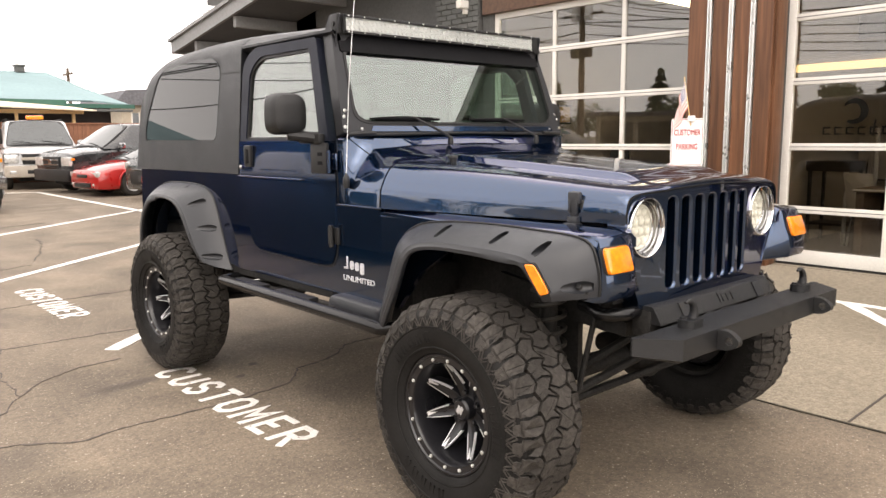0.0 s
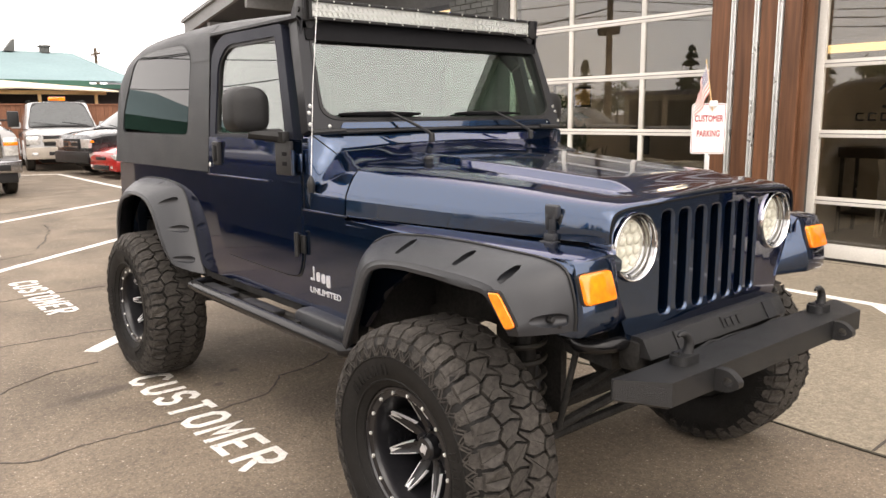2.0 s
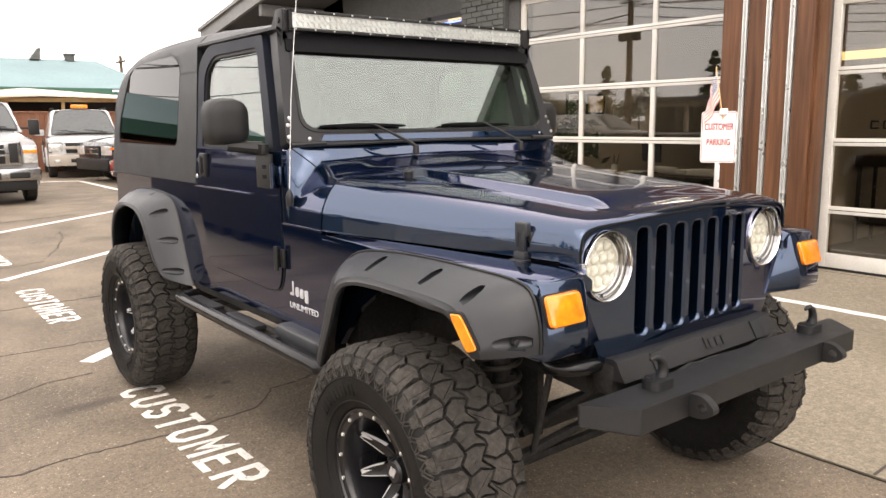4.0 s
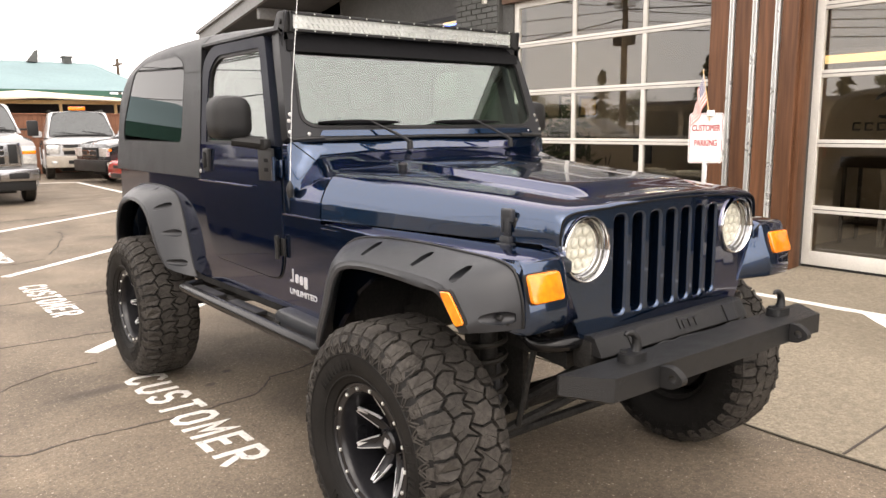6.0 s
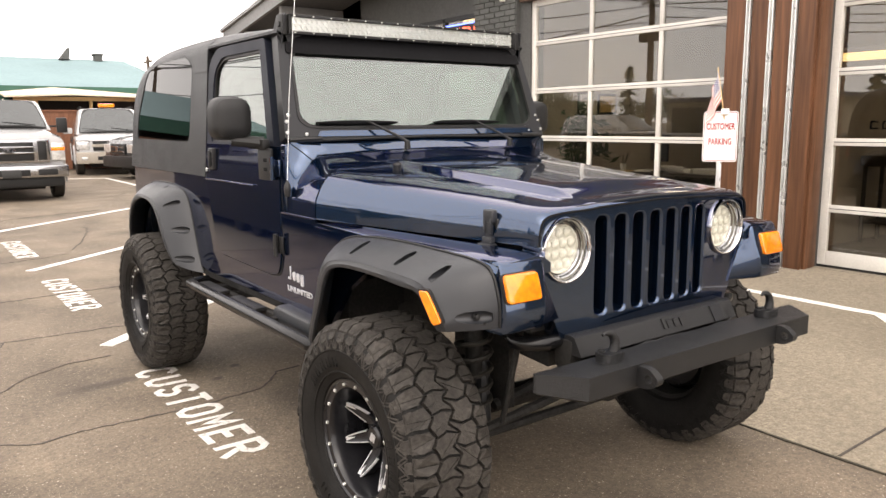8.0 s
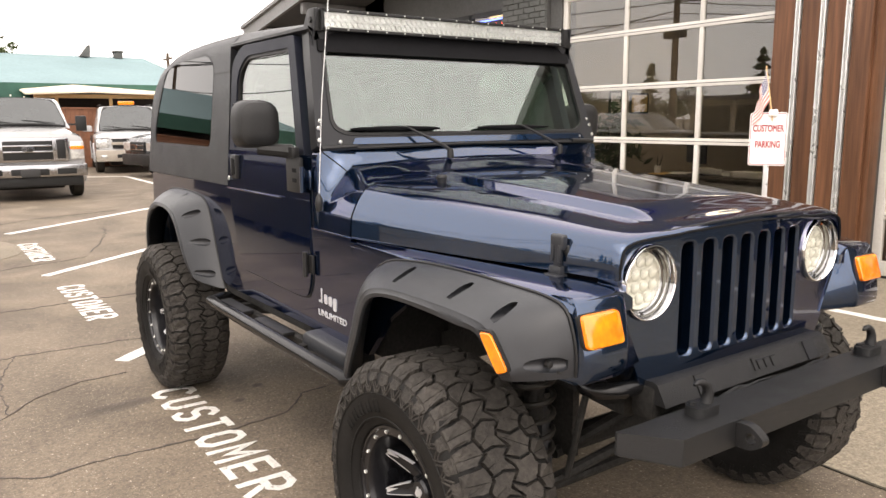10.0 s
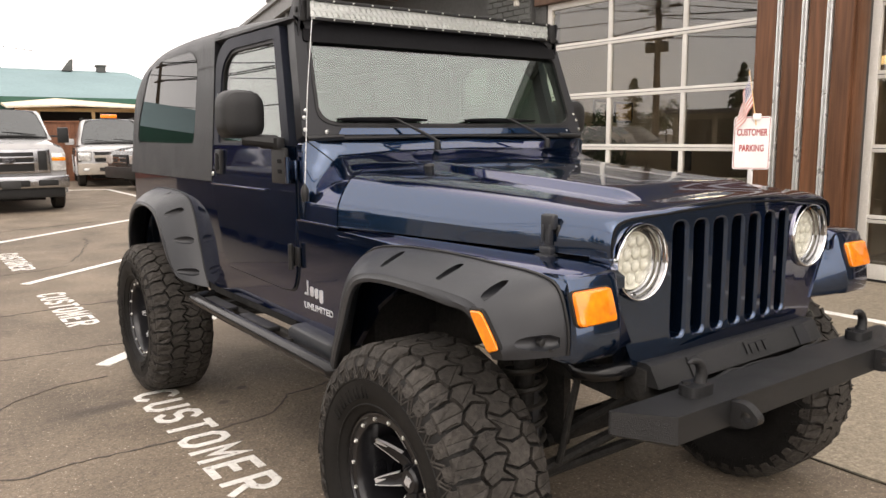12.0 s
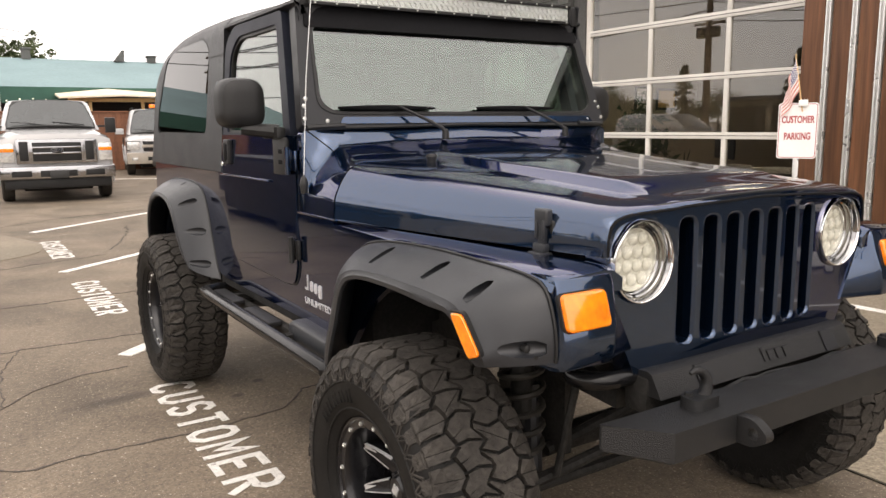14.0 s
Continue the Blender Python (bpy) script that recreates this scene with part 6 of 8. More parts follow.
def tread(bm):
    """Interlocking mud-terrain blocks: long siped shoulder lugs and two zigzag centre rows."""
    n = 38
    pitch = 2 * math.pi * TR / n
    edge = TW - 0.006
    # borders between the rows, as (part of a pitch, metres across) corners repeated round the tyre
    borders = [[(0.0, -edge), (0.5, -edge)],
               [(0.0, -0.084), (0.42, -0.072), (0.58, -0.070), (0.92, -0.086)],
               [(0.0, -0.014), (0.38, 0.006), (0.56, 0.014), (0.90, -0.010)],
               [(0.0, 0.070), (0.36, 0.086), (0.54, 0.088), (0.90, 0.074)],
               [(0.0, edge), (0.5, edge)]]
    # cuts across each row: where they leave the lower border and meet the upper one, with a kink between
    cuts = [[(0.06, 0.00, 0.04, 0.55)],
            [(0.50, 0.56, 0.38, 0.45)],
            [(0.90, 1.08, 1.16, 0.50)],
            [(0.54, 0.60, 0.56, 0.5)]]

    def border_v(k, f):
        pts = borders[k]
        f0 = f % 1.0
        ext = [(pts[-1][0] - 1, pts[-1][1])] + pts + [(pts[0][0] + 1, pts[0][1])]
        for a, b in zip(ext, ext[1:]):
            if a[0] <= f0 <= b[0]:
                return a[1] + (b[1] - a[1]) * (f0 - a[0]) / (b[0] - a[0])
        return pts[0][1]

    def along(k, f0, f1):
        """The border's corners strictly between two places."""
        out = [(q + c[0], c[1]) for q in range(int(f0) - 2, int(f1) + 3) for c in borders[k] if f0 + 0.03 < q + c[0] < f1 - 0.03]
        return sorted(out)

    def wobble(f, v):
        r = random.Random(int(round((f % n) * 1000)) * 7919 + int(round(v * 1e4)))
        return ((f * pitch) + r.uniform(-0.0045, 0.0045), v + (r.uniform(-0.0045, 0.0045) if abs(v) < edge - 0.001 else 0.0))

    def line(row, q, c):
        lo, hi, mid, w = c
        a, b = (q + lo, border_v(row, q + lo)), (q + hi, border_v(row + 1, q + hi))
        m = (q + mid, a[1] + (b[1] - a[1]) * w)
        if row in (1, 2):
            return [a, m, b]
        return [a, (q + mid, a[1] + (b[1] - a[1]) * (w - 0.08)), (q + mid + 0.045, a[1] + (b[1] - a[1]) * w), b]

    for row in range(4):
        stops = [(q, c) for q in range(n) for c in cuts[row]]
        for i in range(len(stops)):
            q0, c0 = stops[i]
            q1, c1 = stops[(i + 1) % len(stops)]
            if i + 1 == len(stops):
                q1 += n
            left, right = line(row, q0, c0), line(row, q1, c1)
            poly = left + along(row + 1, left[-1][0], right[-1][0]) + right[::-1] + along(row, left[0][0], right[0][0])[::-1]
            pts = [wobble(f, v) for f, v in poly]
            rr = random.Random(row * 100 + i)
            gap = 0.0036 if row in (1, 2) else 0.0056
            h = 0.0125 - (0.003 if row in (0, 3) and i % 2 else 0.0)
            c = (sum(p[0] for p in pts) / len(pts), sum(p[1] for p in pts) / len(pts))
            turn = rr.uniform(-0.25, 0.25) + (0.5 if row == 1 else -0.5 if row == 2 else 0.1)
            nrm = (math.cos(turn), math.sin(turn))
            halves = [clipped(pts, c, nrm, gap - 0.0002), clipped(pts, c, (-nrm[0], -nrm[1]), gap - 0.0002)]
            for half in halves:
                outer, inner = inset(half, gap), inset(half, gap + 0.0009)
                top = [bm.verts.new(tyre_surface(u, v / TW / 0.9613, h)) for u, v in inner]
                low = [bm.verts.new(tyre_surface(u, v / TW / 0.9613, -0.004)) for u, v in outer]
                for a in range(len(top)):
                    b = (a + 1) % len(top)
                    bm.faces.new((low[a], low[b], top[b], top[a]))
                bm.faces.new(top)
    # shoulder teeth running down the sidewall in a zigzag
    for side in (-1, 1):
        for i in range(n):
            a = (i + (0.60 if side < 0 else 0.12)) * pitch / TR
            w = 0.066 if i % 2 else 0.060
            deep = 0.020 if i % 2 else 0.012
            pts = [(a - w, TR - 0.036, TW - 0.007), (a + w, TR - 0.036, TW - 0.007), (a + w * 0.95, TR - 0.046 - deep * 0.7, TW + 0.004), (a + w * 0.45, TR - 0.046 - deep, TW + 0.0065), (a - w * 0.75, TR - 0.046 - deep * 0.92, TW + 0.006), (a - w * 0.95, TR - 0.046 - deep * 0.4, TW + 0.002)]
            inner = [bm.verts.new((side * (x - 0.009), r * math.cos(g), r * math.sin(g))) for g, r, x in pts]
            outer = [bm.verts.new((side * (x + 0.003), r * math.cos(a + (g - a) * 0.80), r * math.sin(a + (g - a) * 0.80))) for g, r, x in pts]
            for q in range(6):
                bm.faces.new((inner[q], inner[(q + 1) % 6], outer[(q + 1) % 6], outer[q]))
            bm.faces.new(outer)
    bmesh.ops.triangulate(bm, faces=[f for f in bm.faces if len(f.verts) > 4])
    return bm


def make_wheel():
    """A wheel about the x axis, its face towards -x."""
    w = new("wheel")
    w["label"] = "black spoked wheel with chunky mud-terrain tyre"
    prof = [(-0.112, 0.216), (-0.136, 0.226), (-0.152, 0.250), (-0.161, 0.285), (-0.163, 0.318), (-0.160, 0.350), (-0.153, 0.376), (-0.136, 0.394), (-0.10, 0.402), (0.0, 0.406)]
    prof += [(-x, r) for x, r in prof[-2::-1]]
    tyre = part("tyre", lathe(bmesh.new(), prof, "x", 72), SIDEWALL, w, "black mud-terrain tyre")
    tagged(part("tread", tread(bmesh.new()), RUBBER, tyre, angle=25), kind="stuff")
    ridge = lathe(bmesh.new(), [(-0.150, 0.246), (-0.1535, 0.247), (-0.1545, 0.250), (-0.1525, 0.254)], "x", 72)
    lathe(ridge, [(-0.163, 0.322), (-0.1655, 0.3235), (-0.1655, 0.3265), (-0.162, 0.328)], "x", 72)
    part("sidewall_ring", ridge, SIDEWALL, tyre)
    # two crossing zigzag ribs round the upper sidewall
    for side in (-1, 1):
        zig = bmesh.new()
        for phase in (0.0, 0.5):
            pts = []
            for k in range(89):
                a, r = 2 * math.pi * (k + phase) / 88, 0.372 if k % 2 else 0.328
                pts.append((a, r))
            for (a, r), (b, q) in zip(pts, pts[1:]):
                xa, xb = (0.1625 if r < 0.34 else 0.1545), (0.1625 if q < 0.34 else 0.1545)
                d = 0.0085
                ring_bridge(zig, [[(side * (x + o), rr * math.cos(g + e / rr), rr * math.sin(g + e / rr)) for e, o in ((-d / 2, -0.004), (d / 2, -0.004), (d / 4, 0.0035), (-d / 4, 0.0035))] for g, rr, x in ((a, r, xa), (b, q, xb))])
        part("zigzag_rib", zig, SIDEWALL if side > 0 else RUBBER, tyre)["kind"] = "stuff"
    # raised plain marks where the maker's lettering stands
    for arc0, count in ((0.35, 5), (2.5, 4), (4.4, 5)):
        for i in range(count):
            a = arc0 + i * 0.175
            mk = bmesh.new()
            for (d0, d1, r0, r1) in ((0.0, 0.020, 0.268, 0.308), (0.075, 0.095, 0.268, 0.308), (0.020, 0.075, 0.301, 0.308)):
                ring_bridge(mk, [[(x, r * math.cos(a + d), r * math.sin(a + d)) for r, d in ((r0, d0), (r1, d0), (r1, d1), (r0, d1))] for x in (-0.1633, -0.154)])
            part("sidewall_mark", mk, SIDEWALL, tyre)
    # rim: flange, stepped lip and deep barrel
    rp = [(-0.112, 0.222), (-0.126, 0.224), (-0.132, 0.220), (-0.132, 0.214), (-0.125, 0.210), (-0.123, 0.190), (-0.118, 0.186), (-0.085, 0.182), (-0.020, 0.178), (0.045, 0.172), (0.060, 0.160), (0.062, 0.10), (0.062, 0.0)]
    rim = part("rim", lathe(bmesh.new(), rp, "x", 72), RIM_BLACK, w, "gloss black deep-dish rim with milled spokes")
    part("inner_barrel", lathe(bmesh.new(), [(0.112, 0.222), (0.10, 0.20), (0.02, 0.19)], "x", 40), DARK, w)
    for k in range(16):
        a = 2 * math.pi * (k + 0.5) / 16
        part("rivet", lathe(bmesh.new(), [(-0.123, 0.0072), (-0.1285, 0.0064), (-0.1295, 0.0045), (-0.1270, 0.0036), (-0.1270, 0.0)], "x", 10, (0, 0.200 * math.cos(a), 0.200 * math.sin(a))), SCREW, rim)
    for k in range(8):
        a = 2 * math.pi * (k + 0.25) / 8
        sp, ml = bmesh.new(), bmesh.new()
        rot = Matrix.Rotation(a, 4, "X")
        # a blade from the hub to the barrel that swells, then closes to an arrow tip
        st = [(0.045, -0.020, 0.0200), (0.066, -0.022, 0.0230), (0.090, -0.029, 0.0250), (0.118, -0.041, 0.0225), (0.145, -0.054, 0.0185), (0.164, -0.065, 0.0150), (0.178, -0.071, 0.0110)]
        rings = []
        for r, x, hw in st:
            rings.append([rot @ Vector(p) for p in ((x + 0.004, -hw * 0.30, r), (x + 0.004, hw * 0.30, r), (x, hw * 0.80, r), (x + 0.010, hw, r), (x + 0.055, hw * 0.9, r), (x + 0.055, -hw * 0.9, r), (x + 0.010, -hw, r), (x, -hw * 0.80, r))])
        ring_bridge(sp, rings)
        blade = part("spoke", sp, RIM_BLACK, w)
        for sg in (-1, 1):
            rr = []
            for r, x, hw in st[2:]:
                rr.append([rot @ Vector(p) for p in ((x - 0.0010, sg * (hw * 0.80 - 0.0022), r), (x - 0.0010, sg * hw * 0.82, r), (x + 0.007, sg * (hw * 0.94 + 0.0008), r), (x + 0.007, sg * hw * 0.74, r))])
            ring_bridge(ml, rr)
        tip = [(0.140, -0.0505, -0.004), (0.174, -0.0690, 0.0040), (0.174, -0.0690, -0.0095)]
        ring_bridge(ml, [[rot @ Vector((x - o, y, r)) for r, x, y in tip] for o in (0.0015, -0.006)])
        part("milled_edge", ml, MILLED, blade)
    hub = lathe(bmesh.new(), [(0.04, 0.098), (-0.002, 0.092), (-0.012, 0.070), (-0.016, 0.058), (-0.018, 0.043), (-0.048, 0.040), (-0.056, 0.033), (-0.057, 0.0)], "x", 32)
    h = part("hub_cap", hub, RIM_BLACK, w, "black hub cap with silver emblem")
    em = bmesh.new()
    for q in (-1, 1):
        ring_bridge(em, [[(x, q * 0.004, -0.018 * q), (x, q * 0.004 + 0.012 * q, -0.012 * q), (x, q * 0.010, 0.016 * q), (x, -q * 0.002, 0.010 * q)] for x in (-0.0595, -0.056)])
    part("emblem", em, MILLED, h)
    for k in range(5):
        a = 2 * math.pi * k / 5
        part("lug_nut", lathe(bmesh.new(), [(-0.036, 0.0), (-0.034, 0.008), (-0.032, 0.010), (-0.008, 0.011)], "x", 6, (0, 0.058 * math.cos(a), 0.058 * math.sin(a))), RIM_BLACK, h)
    return w


wheel = make_wheel()
wheel.parent = offroader
wheel.matrix_basis = pose(-0.822, 0, TR, 14, 0, 0)
for x, y, rz, spin in ((0.822, 0, 180, 40), (-0.815, 2.626, 0, 75), (0.815, 2.626, 180, 10)):
    copy_thing(wheel, pose(x, y, TR, 0, 0, rz) @ pose(0, 0, 0, spin))

# ---- parked vehicles (x across, y from the nose towards the tail, z up) ----
WHITE_PAINT = mat("white_car_paint", (0.36, 0.36, 0.36), 0.3, fine=(300, 0.03), coarse=(2, 0.05), coat=1.0)
SILVER_PAINT = mat("silver_car_paint", (0.40, 0.40, 0.40), 0.3, metal=0.6, fine=(300, 0.05), coarse=(2, 0.06), coat=1.0)
TAN_PLASTIC = mat("beige_cladding", (0.36, 0.32, 0.27), 0.5)
RED_PAINT = mat("red_car_paint", (0.36, 0.012, 0.010), 0.3, fine=(300, 0.04), coarse=(2, 0.06), coat=1.0)
BLACK_PAINT = mat("black_car_paint", (0.012, 0.013, 0.014), 0.28, fine=(300, 0.05), coarse=(2, 0.06), coat=1.0)
CAR_GLASS = mat("car_glass", (0.035, 0.04, 0.04), 0.04, fine=(10, 0.05), coat=0.0, spec=0.5)
shader(CAR_GLASS).inputs["IOR"].default_value = 1.80
HEAD_GLASS = mat("headlamp_glass", (0.62, 0.62, 0.60), 0.12, metal=0.4, fine=(30, 0.2), coarse=(12, 0.25), coat=1.0)
CAR_CHROME = mat("car_chrome", (0.42, 0.42, 0.43), 0.15, metal=1.0)
PLATE = mat("plate_dark", (0.03, 0.03, 0.03), 0.5)


def simple_wheel(parent, x, y, r, w=0.22, rim_paint=None):
    tyre = lathe(bmesh.new(), [(-w / 2, r * 0.62), (-w / 2, r * 0.9), (-w * 0.36, r), (w * 0.36, r), (w / 2, r * 0.9), (w / 2, r * 0.62)], "x", 28, (x, y, r))
    wh = part("wheel", tyre, RUBBER, parent, "black road tyre")
    s = -1 if x < 0 else 1
    rim = lathe(bmesh.new(), [(s * w * 0.46, r * 0.64), (s * w * 0.40, r * 0.56), (s * w * 0.22, r * 0.50), (s * w * 0.30, r * 0.15), (s * w * 0.32, 0.0)], "x", 20, (x, y, r))
    part("rim", rim, rim_paint or SILVER_PAINT, wh)


def car(name, label, m, paint, body, cab, wheels, glass_front, extras, category="car", rim_paint=None, trim=None):
    """body: stations (y, half width, z low, z shoulder, z top); cab: stations (y, half width at belt, z belt, half width at roof, z roof)."""
    c = thing(name, label, category, m)
    rings = []
    for y, w, z0, zs, zt in body:
        half = [(w - 0.07, z0), (w - 0.01, z0 + 0.08), (w, (z0 + zs) / 2), (w - 0.015, zs - 0.05), (w - 0.05, zs), (w * 0.72, zt - 0.012), (0.0, zt)]
        rings.append([(-x, y, z) for x, z in half] + [(x, y, z) for x, z in half[::-1][1:]])
    bd = part("body", ring_bridge(bmesh.new(), rings), paint, c, angle=40)
    well = bmesh.new()
    for y, r in wheels:
        for s in (-1, 1):
            lathe(well, [(s * 0.5, 0.0), (s * 0.5, r * 1.16), (s * 1.3, r * 1.16), (s * 1.3, 0.0)], "x", 24, (0, y, r))
    cut(bd, well)
    rings = []
    for y, wb, zb, wr, zr in cab:
        half = [(wb, zb), ((wb + wr) / 2 + 0.01, (zb + zr) / 2), (wr + 0.01, zr - 0.06), (wr - 0.05, zr - 0.012), (wr * 0.5, zr + 0.012), (0.0, zr + 0.02)]
        rings.append([(-x, y, z) for x, z in half] + [(x, y, z) for x, z in half[::-1][1:]])
    part("cabin", ring_bridge(bmesh.new(), rings), paint, c, angle=40)
    # windscreen
    (y0, w0, z0), (y1, w1, z1) = glass_front
    slope = Vector((0, y1 - y0, z1 - z0))
    out = Vector((0, -slope.z, slope.y)).normalized()

    def pane(margin, lift):
        """A curved sheet over the screen's slope, bowed forward in the middle."""
        rows = []
        for k in range(7):
            t = -margin + (1 + 2 * margin) * k / 6
            w = (w0 + (w1 - w0) * t) * 0.95 + margin * 0.7 - (0.03 if k in (0, 6) else 0.0)
            rows.append([Vector((w * q / 5, y0, z0)) + slope * t + out * (0.012 + 0.055 * (1 - (q / 5) ** 2) + lift) for q in range(-5, 6)])
        bm = bmesh.new()
        ring_bridge(bm, [r + [p - out * 0.10 for p in r[::-1]] for r in rows])
        return bm

    screen = part("windscreen", pane(0.0, 0.004), CAR_GLASS, c)
    part("screen_seal", pane(0.035, 0.0), BLACK, screen)
    for xa, xb in ((-w0 * 0.85, -w0 * 0.08), (w0 * 0.02, w0 * 0.72)):
        foot = Vector((0, y0, z0)) + out * 0.060
        part("wiper", tube(bmesh.new(), [foot + Vector((xb, 0, 0)), foot + slope * 0.07 + Vector((xa + (xb - xa) * 0.4, -0.012, 0.012)), foot + slope * 0.10 + Vector((xa, -0.012, 0.012))], [0.010, 0.008, 0.006], 6), BLACK, screen)
    for s in (-1, 1):
        mid = body[len(body) // 2]
        for yd in (cab[1][0] + 0.12, (cab[1][0] + cab[-2][0]) / 2, cab[-2][0]):
            part("door_seam", boxes(((s * (mid[1] - 0.012), yd, mid[2] + 0.16), (s * (mid[1] + 0.0015), yd + 0.012, mid[3] - 0.03))), BLACK, c)
        for yd in ((cab[1][0] + cab[-2][0]) / 2 - 0.20, cab[-2][0] - 0.22):
            part("door_handle", boxes(((s * (mid[1] - 0.02), yd, mid[3] - 0.16), (s * (mid[1] + 0.022), yd + 0.15, mid[3] - 0.125), 0.008)), BLACK, c)
    for s in (-1, 1):
        ya, wa, za, ra, zra = cab[1]
        yb = cab[-2][0]
        n = 2 if yb - ya > 1.0 else 1
        for k in range(n):
            t0, t1 = (k + 0.06) / n, (k + 0.94) / n
            a = [(ya + (yb - ya) * t0, za + 0.05), (ya + (yb - ya) * t1, za + 0.05), (ya + (yb - ya) * t1, zra - 0.09), (ya + (yb - ya) * (t0 + (0.12 if k == 0 else 0)), zra - 0.09)]
            r2 = []
            for off in (0.014, -0.01):
                r2.append([(s * (wa + (ra - wa) * (z - za) / (zra - za) + 0.004 + off), y, z) for y, z in a])
            part("side_window", ring_bridge(bmesh.new(), r2), CAR_GLASS, c)
    for y, r in wheels:
        for s in (-1, 1):
            w = body[len(body) // 2][1]
            simple_wheel(c, s * (w - 0.13), y, r, 0.22, rim_paint)
            arc = [(s * (w - 0.004), y + r * 1.19 * math.cos(a), r + r * 1.19 * math.sin(a)) for a in [math.pi * (k - 0.6) / 12.8 for k in range(15)]]
            part("arch_trim", tube(bmesh.new(), arc, 0.022, 6), trim or paint, c)
    part("underbody", boxes(((-0.6, 0.35, 0.22), (0.6, body[-1][0] - 0.3, 0.5))), DARK, c)
    for item in extras:
        nm, lo, hi, mt, bev, *mirror = item
        part(nm, boxes((lo, hi, bev)), mt, c)
        if mirror:
            part(nm, boxes(((-hi[0], lo[1], lo[2]), (-lo[0], hi[1], hi[2]), bev)), mt, c)
    return c


# white heavy pickup
pick = car("pickup_truck", "white heavy-duty pickup truck with chrome grille and bumper", pose(-0.03, 14.95, 0, 0, 0, -3) @ Matrix.Diagonal((1.03, 1.03, 1.04, 1)), WHITE_PAINT,
           [(0.10, 0.93, 0.55, 1.12, 1.20), (0.16, 0.98, 0.5, 1.20, 1.30), (0.5, 1.0, 0.5, 1.24, 1.36), (1.45, 1.01, 0.5, 1.28, 1.42), (1.8, 1.01, 0.5, 1.30, 1.40), (3.6, 1.01, 0.5, 1.30, 1.34), (5.9, 1.01, 0.55, 1.30, 1.32)],
           [(1.35, 0.90, 1.36, 0.86, 1.42), (1.62, 0.93, 1.36, 0.78, 1.615), (2.05, 0.94, 1.36, 0.76, 1.98), (3.4, 0.94, 1.36, 0.76, 1.99), (3.75, 0.93, 1.36, 0.74, 1.94)],
           [(0.98, 0.40), (4.6, 0.40)], ((1.36, 0.86, 1.42), (1.98, 0.70, 1.93)),
           [("grille_frame", (-0.70, 0.03, 0.74), (0.70, 0.12, 1.20), CAR_CHROME, 0.03), ("grille_mesh", (-0.42, 0.02, 0.79), (0.42, 0.06, 1.14), BLACK, 0.01), ("grille_mesh", (-0.64, 0.018, 0.80), (-0.49, 0.06, 1.16), BLACK, 0.01, 1),
            ("grille_bar", (-0.42, 0.0, 0.92), (0.42, 0.05, 0.955), CAR_CHROME, 0.01), ("grille_bar", (-0.42, 0.0, 1.03), (0.42, 0.05, 1.065), CAR_CHROME, 0.01),
            ("bumper", (-1.0, -0.06, 0.46), (1.0, 0.16, 0.70), CAR_CHROME, 0.04), ("bumper_opening", (-0.32, -0.066, 0.50), (0.32, -0.03, 0.62), BLACK, 0.01), ("bumper_opening", (-0.80, -0.066, 0.51), (-0.46, -0.03, 0.62), BLACK, 0.01, 1),
            ("plate_holder", (-0.16, -0.085, 0.47), (0.16, -0.06, 0.62), PLATE, 0.008), ("air_dam", (-0.92, 0.02, 0.28), (0.92, 0.14, 0.46), BLACK, 0.02),
            ("headlight", (-0.97, 0.045, 0.78), (-0.72, 0.14, 1.12), HEAD_GLASS, 0.02, 1), ("turn_signal", (-0.965, 0.035, 0.97), (-0.725, 0.08, 1.04), AMBER, 0.01, 1),
            ("mirror_arm", (-1.10, 1.62, 1.42), (-0.88, 1.68, 1.46), BLACK, 0.008, 1), ("door_mirror", (-1.25, 1.56, 1.30), (-1.04, 1.66, 1.62), BLACK, 0.03, 1)])
em = lathe(bmesh.new(), [(-0.02, 0.0), (-0.02, 0.115), (0.0, 0.13), (0.03, 0.13)], "y", 28)
for v in em.verts:
    v.co.z = v.co.z * 0.42 + 0.99
    v.co.y -= 0.005
part("grille_emblem", em, CAR_CHROME, pick)

